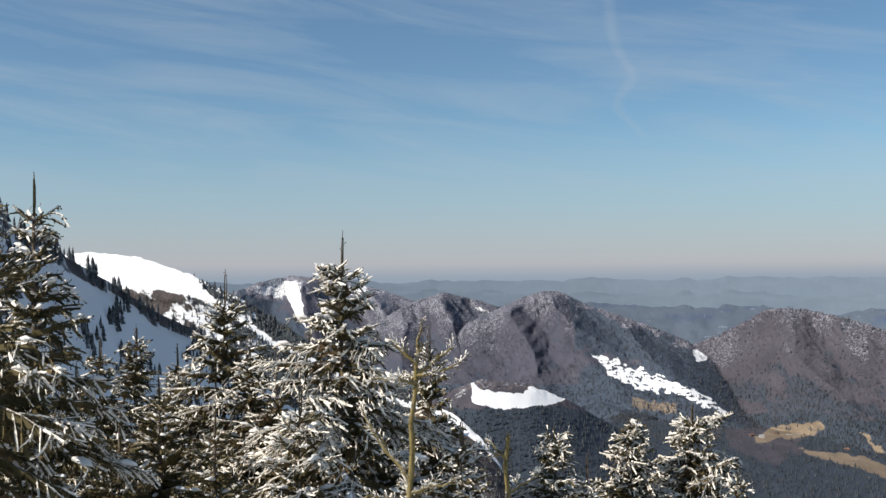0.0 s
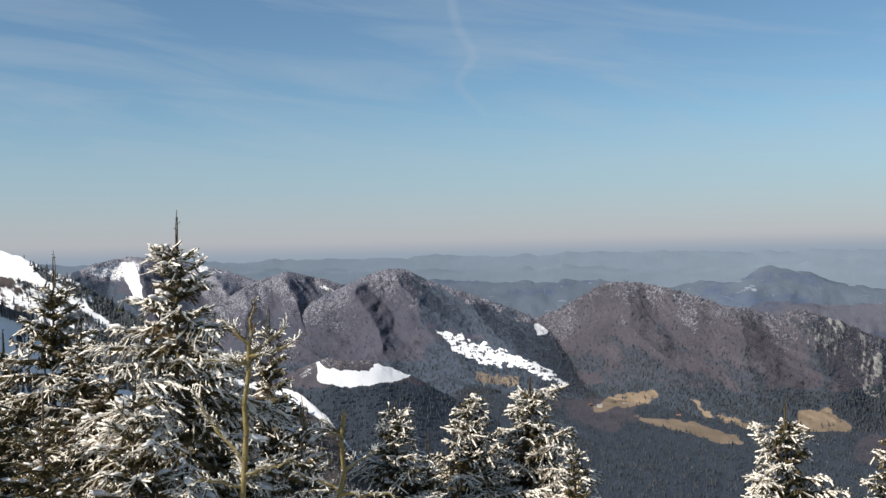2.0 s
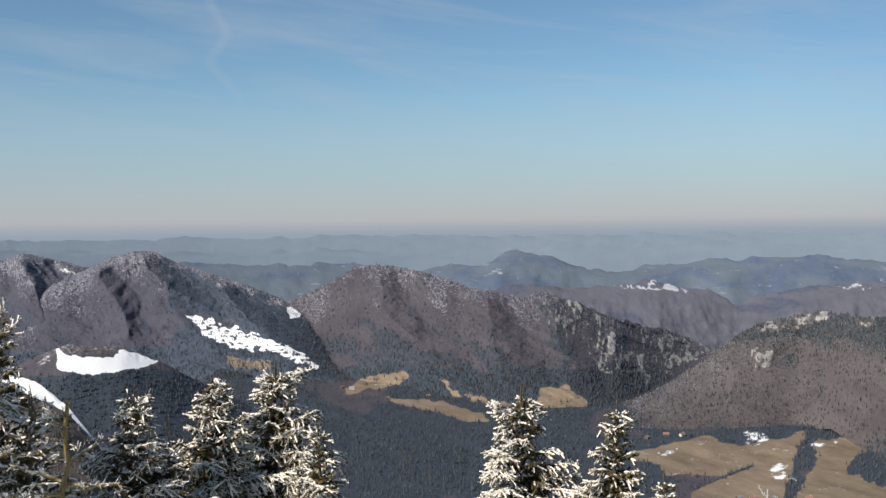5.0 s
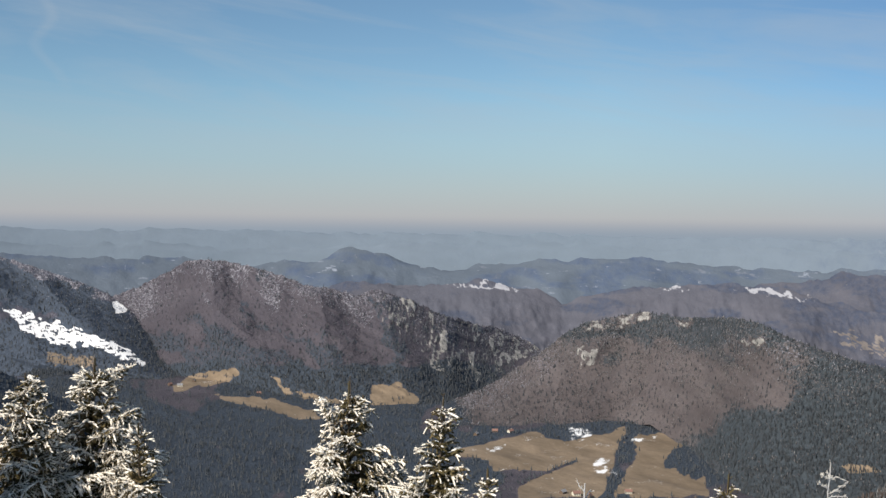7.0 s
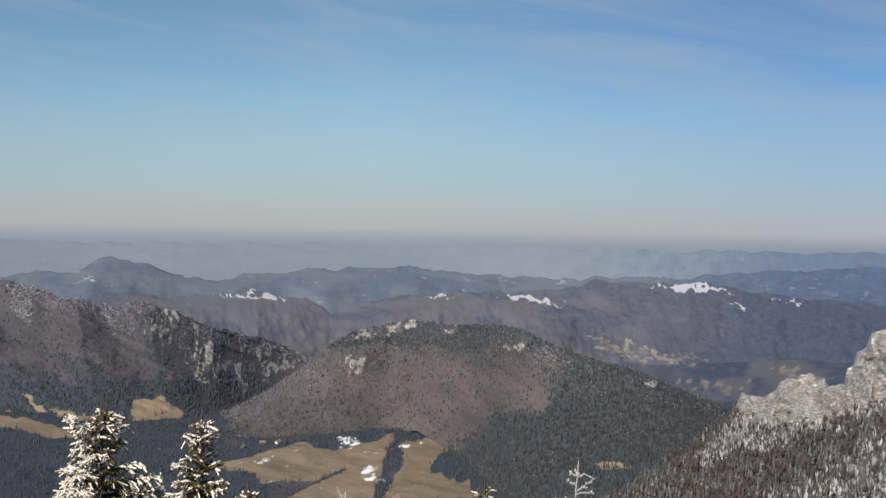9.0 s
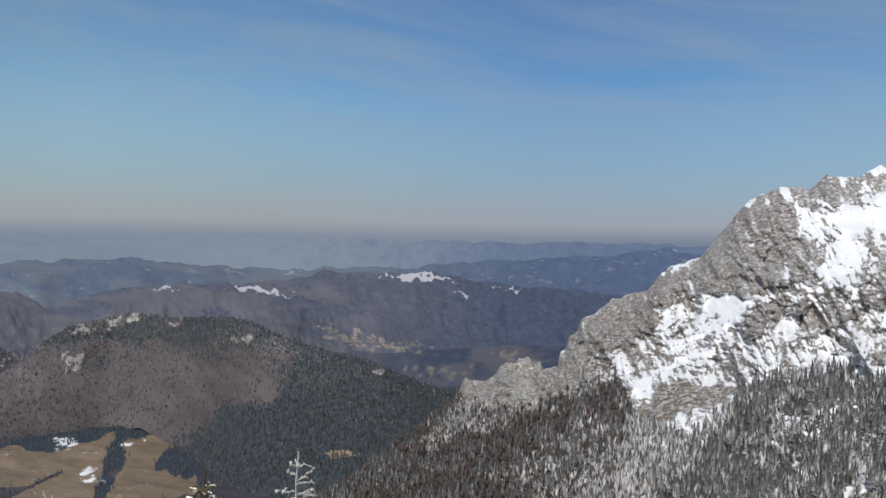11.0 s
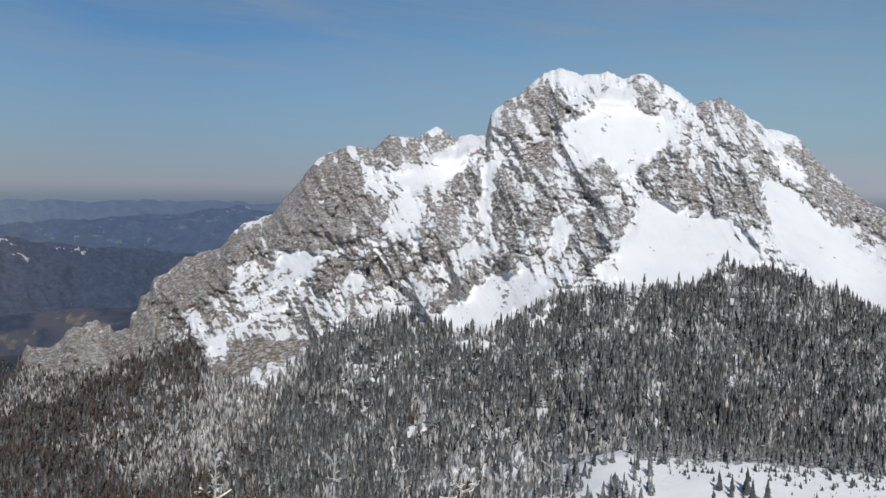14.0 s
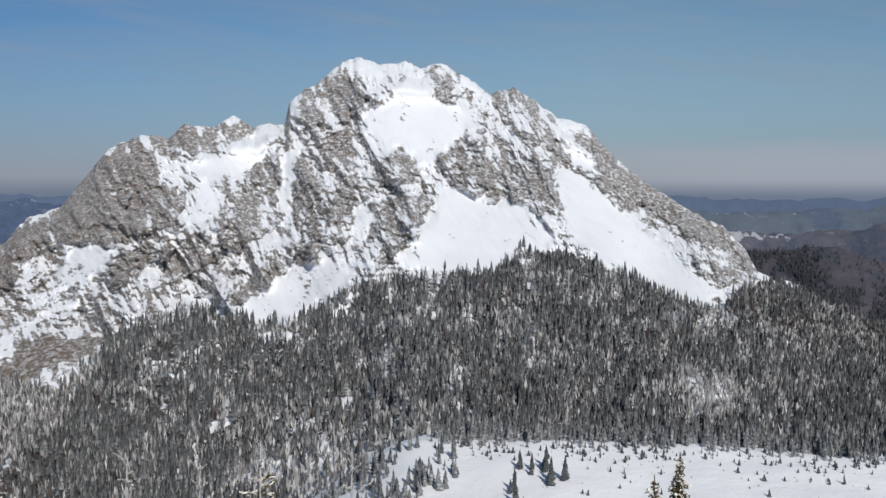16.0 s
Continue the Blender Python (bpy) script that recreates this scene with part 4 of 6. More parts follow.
for h, n, size, name, label in ((peak_two, 3400, (6, 11), "spruce_belt", "dark spruce belt below the peak and round the clearing"), (knoll, 1800, (6, 10), "spruce_belt", "dark spruces below the snowy meadow of the knoll"),
                                (beech_hill, 6500, (6, 11), "spruce_belt", "dark spruce belt along the foot of the beech hill"), (round_hill, 12500, (5, 9.5), "spruce_wood", "dark frosted spruces over the rounded hill")):
    spots, pick = h.sample(np.clip(h.layers["conifer"] - 0.25 - h.layers["snow"], 0, 1) + 0.07 * (1 - h.layers["grass"]) * np.where(h.layers["snow"] < 0.3, 1.0, 0.6 * (h is peak_two)), n, rng)
    conifers(name, spots, rng.uniform(size[0], size[1], n), 0.2, 2, 4, FIR_HILL if h is round_hill else FIR_HAZED, label, rng)

# ---- near snowy ridges on the mountain's shoulder ----
dome = middle_hill("snow_dome_ridge", [(-40, 1.2), (-20.57, 0.9), (-19.13, 0.92), (-17.93, 1.03), (-15.47, 0.74), (-14.36, 0.33), (-12.96, -0.17), (-11.97, -0.7), (-10.41, -1.44), (-8.97, -2.4), (-7.23, -3.53), (-5.48, -4.73), (-4.01, -5.63), (-2.54, -6.38), (-0.76, -6.98), (0.42, -7.37), (2.04, -8.88), (3.35, -10.6), (5, -13)],
                   [(-20, 1750), (-10, 1550), (3, 1350)], [(-40, -12), (-12, -15), (5, -17)], [(-20, 1250), (3, 1080)], "bare snow dome with a wooded ridge running down", 280, 90, 101, 10, SHADY_WOOD)
A, E = dome.a, dome.e
drop = dome.crest - E
strip = smooth(0.0, 0.12, drop - line([(-22, -0.3), (-13.6, -0.3), (-12, 0.5), (-9, 1.0), (-7.2, 0.65), (-5, 0.5), (-2.5, 0.2), (0, 0.02), (4, 0)], A)) * smooth(0.10, -0.1, drop - line([(-22, 3), (-15, 1.4), (-12.5, 1.0), (-9, 1.45), (-7, 1.0), (-5, 0.8), (-2.5, 0.6), (-0.7, 0.5), (1.5, 0.45), (3, 0.2)], A))
strip = np.maximum(strip, area([(-0.52, -7.23), (0.66, -7.63), (2.07, -8.79), (1.92, -9.04), (0.79, -8.44), (-0.34, -7.87)], A, E, 0.06, 0.05))
dome.layers["snow"] = np.maximum(strip, 0.62 * smooth(-0.4, 0.4, fbm(A * 1.6, E * 2.2, 4, 5)) * smooth(-7, -10, A))
dome.layers["conifer"] = 0.8 * (1 - strip) * smooth(-14, -12, A) * (0.35 + 0.65 * smooth(0, -4, A))
dome.build(dome.mat, dome.label, "ridge")
shoulder = middle_hill("shaded_snow_shoulder", [(-60, 7), (-35, 6), (-26, 4.6), (-22.12, 2.69), (-20.57, 1.71), (-19.13, 0.84), (-17.06, -0.44), (-14.93, -1.93), (-12.8, -3.0), (-10.42, -4.64), (-7.82, -6.43), (-4.91, -8.52), (-2, -11), (2, -15)],
                       [(-60, 120), (-30, 190), (-22, 270), (-15, 400), (-10, 560), (-5, 760), (2, 1020)], [(-60, -20), (-20, -18), (2, -18)], [(-60, 70), (-30, 120), (-22, 170), (-15, 260), (-10, 370), (-5, 510), (2, 700)], "shaded snowy shoulder with spruces along its crest", 260, 90, 107, 7, SHADY_WOOD)
A, E = shoulder.a, shoulder.e
drop = shoulder.crest - E
shoulder.layers["snow"] = np.maximum(0.95 * smooth(0.35, 0.8, drop + 0.25 * fbm(A * 1.5, E * 1.5, 4, 8)), 0.4)
shoulder.build(shoulder.mat, shoulder.label, "ridge")
for h, w, n, size, label in ((dome, dome.layers["conifer"] * smooth(3.0, 2.0, dome.crest - dome.e), 1200, (5, 10), "frosted spruces along the snowy dome ridge"),
                             (shoulder, smooth(0.7, 0.1, shoulder.crest - shoulder.e) + 0.7 * smooth(14, 3, shoulder.crest - shoulder.e) * smooth(-0.15, 0.3, fbm(shoulder.a, shoulder.e, 3, 9)), 2600, (2.5, 6.5), "frosted spruces on the shaded snowy shoulder")):
    spots, pick = h.sample(w, n, rng)
    conifers("ridge_spruces", spots, rng.uniform(size[0], size[1], n), 0.24, 3, 5, FIR_FROST, label, rng)

# ---- the rocky mountain ----
CREST_LEFT = [(50, -14), (54.29, -10.93), (56.83, -8.97), (57.15, -8.1), (57.34, -7.7), (58.2, -7.87), (58.9, -7.65), (59.17, -7.15), (59.53, -6.8), (59.9, -6.95), (60.2, -6.6), (60.6, -6.5), (61.0, -6.9), (61.25, -6.65), (61.45, -7.12), (62.2, -7.08), (62.3, -6.3), (62.6, -6.1), (62.75, -5.45), (63.15, -5.15), (63.4, -4.5), (64.05, -4.2), (64.95, -3.49), (66.72, -2.87), (67.88, -1.65), (69.36, -1.18), (70.8, 0.63), (71.66, 1.69), (73.26, 2.51), (74.58, 2.33), (75.44, 3.07), (76.89, 2.95), (77.88, 3.45), (78.9, 2.97), (80.45, 3.15)]
CREST_RIGHT = [(80.69, 4.2), (81.19, 4.7), (82.36, 5.38), (83.38, 6.35), (84.41, 6.58), (85.59, 6.19), (86.61, 6.37), (87.5, 6.08), (88.51, 6.34), (89.98, 5.56), (91.15, 4.76), (92.29, 5.13), (93.44, 4.41), (94.88, 3.4), (96.1, 3.1), (97.4, 1.7), (99.1, 0.2), (101.42, -1.31), (103.12, -2.01), (104.25, -3.28), (104.82, -4.27), (105.93, -4.81), (107.83, -5.73), (110.95, -6.97), (118, -9.5), (128, -12)]
TREELINE = [(50, -11), (57, -8.9), (59.77, -9.6), (62.4, -8.6), (65.4, -7.6), (66.3, -9.6), (69, -10.6), (71.87, -7.6), (75.37, -6.3), (77.75, -7.1), (80.73, -7.5), (83.1, -5.9), (85.47, -5.1), (88.42, -4.8), (91.34, -4.7), (92.76, -3.5), (95.62, -3.9), (98.42, -4.8), (101.16, -6.1), (103.01, -6.4), (104.2, -5.2), (106, -4.9), (110.95, -7.0), (128, -12)]


def crag_relief(A, E, s):
    """Buttresses and gullies, cut into ledges that dip along the beds."""
    tree = line(TREELINE, A)
    rocky = smooth(-0.6, 0.8, E - tree)
    big = ridged(A * 0.33 + E * 0.16, E * 0.16, 3, 201) - 0.5
    mid = ridged(A * 0.95 + E * 0.35, E * 0.45, 4, 207) - 0.5
    thin = ridged(A * 1.9 + E * 1.1, E * 1.7, 4, 213) - 0.5
    beds = E * 1.9 + A * 0.22 + 0.9 * fbm(A * 0.55, E * 0.8, 4, 215) + 0.22 * fbm(A * 3.5, E * 3.5, 3, 216)
    step = beds - np.floor(beds)
    small = beds * 2.7 + 0.6 * fbm(A * 2.2, E * 2.2, 3, 218)
    notch = small - np.floor(small)
    cut = 0.55 + 0.6 * fbm(A * 0.8, E * 0.8, 3, 220)
    ledges = cut * (9.0 * (smooth(0.0, 0.7, step) - step) * 2.0 + 3.0 * (smooth(0.0, 0.6, notch) - notch) * 2.0)
    slabs = facets(A * 1.7 + E * 0.6 + 0.25 * fbm(A, E, 3, 217), E * 1.1, 231) * 4.5 + facets(A * 5.0 + E * 1.2, E * 3.4, 241) * 2.2
    soft = fbm(A * 0.5, E * 0.5, 4, 219)
    return -(rocky * (big * 85 + mid * 24 + thin * 8 + ledges + slabs) + (1 - rocky) * soft * 22)


mountain = Hill("rocky_snow_mountain", CREST_LEFT + CREST_RIGHT, [(50, 1150), (63, 1250), (70, 1330), (80, 1420), (84, 1480), (92, 1480), (100, 1380), (105, 1250), (128, 900)],
                [(50, -17.6), (60, -17.8), (76, -17.6), (79.6, -17.2), (84, -16), (87, -13.9), (93, -13.5), (100, -14.0), (107, -14.1), (111, -13.6), (128, -14)],
                [(50, 760), (60, 640), (76, 545), (92, 550), (111, 560), (128, 520)], (np.concatenate([np.linspace(48, 57, 40), np.linspace(57.05, 106, 800), np.linspace(106.2, 128, 40)]),), 880, 350, crag_relief, 0.12, 2.6, 0.8)
A, E = mountain.a, mountain.e
SNOWFIELDS = []
SNOWFIELDS.append([(84.7, 3.61), (87.09, 5.91), (87.82, 5.44), (88.32, 4.48), (89.77, 4.01), (90.27, 3.29), (89.33, 2.32), (88.38, 1.59), (87.67, 0.61), (87.16, 1.82), (85.94, 1.93), (84.96, 2.41)])
SNOWFIELDS.append([(74.99, 1.06), (77.16, 1.46), (78.85, 2.82), (80.56, 3.08), (79.84, 1.98), (78.87, 0.99), (77.66, 0.49), (76.2, 0.23)])
SNOWFIELDS.append([(75.84, 0.22), (76.93, 0.24), (77.18, -1.47), (76.1, -2.21)])
SNOWFIELDS.append([(80.45, 1.99), (81.3, 2.24), (81.08, 0.53), (80.61, -1.68), (80.11, -0.95)])
SNOWFIELDS.append([(69.6, -3.3), (72.0, -3.1), (71.6, -3.8), (70.4, -4.9), (69.1, -5.6), (68.9, -5.0)])
SNOWFIELDS.append([(78.45, -6.1), (80.88, -4.13), (82.85, -3.86), (84.58, -4.57), (82.87, -5.82), (80.67, -7.06), (77.23, -7.33)])
SNOWFIELDS.append([(88.64, 0.14), (90.34, -0.57), (92.97, -1.01), (93.47, -1.97), (94.9, -2.9), (92.33, -3.92), (91.14, -4.6), (89.45, -4.8), (86.28, -4.05), (87.24, -2.81), (88.43, -1.33)])
SNOWFIELDS.append([(94.46, 1.14), (96.22, 0.26), (99.45, -2.64), (102.62, -5.19), (102.92, -6.33), (100.93, -6.1), (98.03, -4.6), (95.37, -2.2)])
SNOWFIELDS.append([(83.44, 6.37), (84.66, 6.62), (85.63, 6.26), (85.15, 5.78), (83.69, 6.01)])
SNOWFIELDS.append([(84.04, -1.14), (85.26, -1.25), (84.79, -2.6), (84.05, -2.37)])
SNOWFIELDS.append([(94.52, 3.06), (96.41, 1.65), (97.12, 0.47), (95.5, 1.17)])
SNOWFIELDS.append([(65.6, -8.5), (66.72, -7.04), (69.08, -6.13), (70.26, -5.51), (70.1, -5.9), (68.6, -6.7), (67.2, -7.5), (66.4, -8.7)])
CRAGS = []
CRAGS.append([(56.7, -9.2), (57.3, -7.7), (59.2, -7.4), (60.3, -6.5), (62.0, -6.7), (63.3, -6.0), (64.5, -7.5), (62.5, -8.4), (60.0, -9.2), (58.0, -9.6)])
CRAGS.append([(69.3, -1.1), (70.7, 0.9), (72.6, 2.4), (73.8, 1.9), (74.0, 0.2), (75.2, -0.5), (75.0, -2.2), (72.8, -2.7), (70.7, -3.0), (69.3, -3.0)])
CRAGS.append([(73.3, 2.6), (75.2, 3.1), (76.4, 2.7), (78.4, 3.4), (79.1, 2.8), (77.2, 1.6), (75.5, 1.7), (74.5, 1.4)])
CRAGS.append([(78.9, 1.2), (79.8, 2.0), (80.3, 0.5), (79.9, -0.9), (80.4, -1.9), (78.9, -2.9), (77.7, -3.4), (77.2, -2.7), (78.2, -0.5)])
CRAGS.append([(80.8, 0.5), (82.0, 2.7), (83.7, 2.9), (84.3, 0.6), (84.8, -0.4), (84.0, -1.6), (83.8, -2.9), (81.8, -2.9), (81.1, -2.2), (80.6, -1.2)])
CRAGS.append([(84.2, 0.8), (86.2, 1.8), (87.2, 1.3), (87.2, 0.4), (86.0, -0.1), (84.8, 0.1)])
CRAGS.append([(80.7, 3.0), (81.3, 4.9), (83.2, 6.1), (84.2, 5.7), (84.7, 4.5), (85.9, 4.0), (84.2, 3.5), (82.3, 3.0)])
CRAGS.append([(85.9, 5.7), (86.8, 5.9), (87.1, 5.2), (86.4, 4.2)])
CRAGS.append([(88.0, 6.2), (89.0, 5.9), (89.3, 4.5), (88.3, 4.2)])
CRAGS.append([(88.6, 1.8), (90.5, 2.6), (92.4, 2.3), (94.3, 0.7), (94.9, -1.5), (93.5, -1.2), (91.1, -1.3), (89.9, -0.6), (88.6, 0.6)])
CRAGS.append([(91.0, 5.0), (92.4, 5.1), (94.8, 3.3), (97.1, 2.1), (98.3, 0.7), (98.3, -1.4), (96.4, 0.2), (94.6, 1.6), (92.2, 2.8)])
CRAGS.append([(85.0, -0.9), (87.2, -0.4), (88.2, -0.6), (86.8, -2.8), (85.3, -4.5), (84.8, -2.9)])
CRAGS.append([(71.4, -3.5), (72.8, -3.2), (74.3, -3.0), (74.5, -3.9), (72.8, -4.2), (71.7, -5.6)])
CRAGS.append([(75.5, -3.2), (77.2, -3.4), (76.5, -4.4), (75.3, -4.7)])
CRAGS.append([(77.2, -6.1), (79.4, -3.9), (81.4, -2.9), (82.8, -3.1), (80.9, -4.4), (78.9, -6.1)])
CRAGS.append([(63.2, -6.3), (63.8, -4.3), (66.7, -2.7), (69.4, -1.2), (70.8, 0.6), (72.5, 1.9), (73.8, -0.8), (71.8, -2.3), (69.4, -2.7), (67.3, -3.9), (66.8, -5.4), (64.4, -6.3)])
CRAGS.append([(98.5, 1.0), (100.7, -0.7), (103.2, -2.3), (104.0, -3.4), (101.9, -2.9), (99.7, -1.3), (97.7, 0.4)])
fields = np.zeros(A.shape)
for k, p in enumerate(SNOWFIELDS):
    fields = np.maximum(fields, area(p, A, E, 0.12, 0.28, 2.2, 300 + k))
crag = np.zeros(A.shape)
for k, p in enumerate(CRAGS):
    crag = np.maximum(crag, area(p, A, E, 0.12, 0.30, 2.6, 400 + k))
crag = crag * (1 - fields)
grassy = area([(66.3, -9.4), (67.6, -7.9), (69.1, -7.6), (71.8, -7.85), (70.6, -8.6), (68.6, -9.2), (67.0, -10.2)], A, E, 0.3, 0.35)
scree = area([(66.6, -10.2), (68.6, -9.1), (70.6, -8.5), (72.0, -7.9), (71.0, -9.2), (69, -10.8), (67, -12.0), (66.1, -12.3)], A, E, 0.4, 0.5)
edge = smooth(0.03, 0.08, mountain.s) * smooth(0.97, 0.92, mountain.s)
settle(mountain, np.clip(fields + 0.9 * grassy + 0.9 * scree, 0, 1), (15, 15, 10))
mountain.r -= edge * (11 * crag - fields * (2.2 * fbm(A * 0.9 + E * 0.6, E * 0.5, 4, 245) + 0.8 * fbm(A * 4 + E * 2.5, E * 1.2, 4, 247)))
tree = line(TREELINE, A)
below = smooth(0.25, -0.25, E - tree)
pts = place(A, E, mountain.r)
du, dv = np.gradient(pts, axis=1), np.gradient(pts, axis=0)
nrm = np.cross(dv, du)
nrm /= np.linalg.norm(nrm, axis=-1, keepdims=True) + 1e-9
up = np.abs(nrm[..., 2])
rightness = smooth(66, 84, A)
torn = fbm(A * 9 + E * 4, E * 8, 5, 233, 0.62)
streak = fbm(A * 2.3 + E * (0.7 + 3.0 * smooth(89, 97, A)), E * 1.2, 5, 235, 0.6)
hollow = 1 - ridged(A * 1.0 + E * 0.35, E * 0.55, 4, 207)
lie = 0.40 * (hollow - 0.45) + 0.22 * torn + 0.34 * streak + 0.72 * (up - np.median(up[E > tree])) + 0.17 - 0.26 * smooth(66, 63, A) + 0.10 * (rightness - 0.55) - 0.42 * crag * (1.1 - 0.45 * rightness)
flank = area([(95.5, 3.0), (97.4, 1.7), (99.1, 0.3), (101.4, -1.2), (103.1, -1.9), (104.3, -3.2), (104.9, -4.6), (104.6, -5.6), (103.0, -4.6), (101.2, -3.2), (99.0, -1.6), (97.0, 0.2), (95.3, 1.6)], A, E, 0.2, 0.4)
lie = lie - 0.30 * flank
cover = np.clip(0.5 + 1.5 * (lie - 0.03), 0, 1)
poke = smooth(0.16, 0.42, fbm(A * 6.5 + E * 4, E * 8, 4, 237)) * smooth(1.12, 0.75, fields * (0.8 + 0.5 * fbm(A * 1.2, E * 1.2, 3, 239)))
snow = np.maximum(fields * (1 - 0.7 * poke), cover * (1 - below))
snow = snow * (1 - grassy) * (1 - scree) + scree * (0.62 + 0.25 * fbm(A * 3 + E * 3, E * 3, 4, 240))
gaps = np.maximum.reduce([0.7 * smooth(0.14, 0.45, fbm(A * 1.2, E * 1.5, 4, 241)), 1.0 * area([(98.9, -10.5), (99.9, -10.05), (102.6, -9.2), (105.2, -10.75), (103.8, -11.8), (103.2, -12.8), (102.4, -12.25), (99.5, -11.25)], A, E, 0.3, 0.5),
                          0.8 * area([(105.6, -6.9), (106.6, -7.2), (108.0, -9.0), (107.3, -9.0)], A, E, 0.2, 0.3), 0.75 * area([(76.4, -15.9), (77.5, -14.5), (79.8, -13.9), (83.4, -13.2), (85.4, -13.6), (88.7, -12.9), (88.7, -16.3)], A, E, 0.4, 0.6)])
band = area([(54.8, -11.2), (56.9, -9.4), (59.5, -8.9), (64.1, -7.6), (64.1, -8.2), (61.3, -9.5), (58.6, -10.4), (55.4, -11.5)], A, E, 0.3, 0.4)
low_frost = area([(58.6, -12.8), (61, -11.4), (64.2, -9.5), (67, -9.5), (67, -14), (62, -15)], A, E, 0.5, 0.5)
outcrop = smooth(66, 64.5, A) * (1 - below)
pale = area([(66.75, -9.11), (70, -8.4), (71.8, -8.4), (69, -11.5), (67, -14), (62, -15), (65, -12)], A, E, 0.5, 0.5)
mountain.layers = {"snow": np.clip(snow * (1 - below) + below * np.maximum.reduce([(0.30 + 0.14 * smooth(73, 77, A) * smooth(94, 88, A) + 0.5 * gaps) * (0.05 + 0.95 * smooth(64, 76, A)), 0.72 * pale, 0.50 * band, 0.40 * low_frost]), 0, 1),
                   "dust": (0.56 + 0.4 * rightness) * (1 - below) + 0.12 * below + 0.05 * outcrop, "bright": np.clip(outcrop, 0, 1),
                   "ochre": np.maximum(area([(82.27, 2.74), (83.74, 2.76), (83.75, 1.54), (82.53, 1.41)], A, E, 0.2, 0.3), 0.6 * np.maximum(area([(81.33, 0.05), (83.78, -0.41), (83.81, -2.13), (81.36, -2.65)], A, E, 0.3, 0.4), 1.0 * smooth(79, 71, A) * smooth(-0.3, 0.2, fbm(A * 0.6, E * 0.5, 3, 251)))),
                   "scrub": below * (1 - pale * 0.5), "grass": grassy}
mountain_ob = mountain.build(CRAG, "rugged limestone mountain with snowfields, gullies and wooded foot", "mountain")
soft_face = np.maximum(fields, below)
soft_face = np.concatenate([np.zeros((4, soft_face.shape[1])), soft_face])[:-1, :-1].ravel() > 0.4
mountain_ob.data.polygons.foreach_set("use_smooth", soft_face)
bare = 1 - 0.85 * mountain.layers["grass"]
dense = bare * below * (1 - 0.7 * pale) * (0.12 + 0.88 * smooth(62, 72, A)) * (0.3 + 0.7 * smooth(-0.5, 0.3, fbm(A * 0.5, E * 0.8, 4, 261))) * (1 - 0.95 * gaps) ** 1.5
dense = np.maximum(dense, 0.25 * smooth(0.6, 0.0, E - tree) * smooth(0.2, 0.5, fbm(A * 1.2, E * 1.2, 3, 263)))
spots, pick = mountain.sample(dense, 21000, rng)
conifers("mountain_spruce_forest", spots, rng.uniform(6, 14.5, 21000) * (0.75 + 0.25 * np.clip(spots[:, 2:].ravel() * -1 / 120, 0, 1)), 0.185, 4, 4, FIR_FROST, "frosted spruce forest on the foot of the rocky mountain", rng, laden=0.38)



def beeches(name, spots, heights, mat, label, rng, blades=5):
    """Many leafless frosted trees as one wood: fans of upright twig blades."""
    n = len(spots)
    ang = rng.uniform(0, 6.28, (n, blades))
    out = rng.uniform(0.10, 0.32, (n, blades)) * heights[:, None]
    rise = rng.uniform(0.65, 1.0, (n, blades)) * heights[:, None]
    wide = rng.uniform(0.04, 0.10, (n, blades)) * heights[:, None]
    root = np.repeat(spots[:, None], blades, 1) + np.stack([0 * ang, 0 * ang, 0.12 * rise], -1)
    tip = spots[:, None] + np.stack([np.cos(ang) * out, np.sin(ang) * out, rise], -1)
    side = np.stack([-np.sin(ang) * wide, np.cos(ang) * wide, 0 * ang], -1)
    mid = root * 0.45 + tip * 0.55
    v = np.stack([root, mid + side, tip, mid - side], 2).reshape(-1, 3)
    ob = new(name, mesh_from(name, v, quads=np.arange(len(v)).reshape(-1, 4), mat=mat, shade=False))
    return tagged(ob, label, "trees", kind="stuff")


BEECH = tree_material("frosted_beech_twigs", (0.11, 0.10, 0.095), (0.66, 0.645, 0.63), (0.75, 0.75, 0.77), 0.3)
BROWN_BEECH = tree_material("bare_beech_twigs", (0.058, 0.046, 0.042), (0.135, 0.110, 0.098), (0.6, 0.6, 0.62), 0.2)
DULL_BEECH = tree_material("hilltop_beech_twigs", (0.10, 0.095, 0.095), (0.27, 0.26, 0.26), (0.6, 0.6, 0.62), 0.25)
frosty = below * np.maximum.reduce([0.9 * pale, 0.5 * band, 0.22 * low_frost, 0.5 * gaps * smooth(64, 74, A), 0.5 * smooth(-0.2, 0.35, fbm(A * 1.6, E * 1.6, 4, 281)) * smooth(64, 74, A)]) * (1 - 0.6 * mountain.layers["grass"])
spots, pick = mountain.sample(frosty, 14000, rng)
beeches("frosted_beech_wood", spots, rng.uniform(5, 11, 14000), BEECH, "pale frosted leafless beeches among the mountain spruces", rng)
ridge_wood = area([(102.6, -5.6), (105.0, -5.2), (108.0, -6.5), (112.0, -7.3), (112.0, -9.0), (107.0, -8.0), (104.0, -6.8)], A, E, 0.3, 0.4)
brown = bare * (1 - 0.6 * pale) * below * (1.2 * ridge_wood + smooth(72, 60, A) + 0.35 * smooth(0.15, 0.5, fbm(A * 0.45, E * 0.9, 3, 287)))
spots, pick = mountain.sample(brown, 6500, rng)
beeches("bare_beech_wood", spots, rng.uniform(6, 11, 6500), BROWN_BEECH, "brown leafless beeches on the mountain's lower slope", rng)
speckle = (0.25 + smooth(-9.5, -6, round_hill.e)) * (1 - round_hill.layers["rock"])
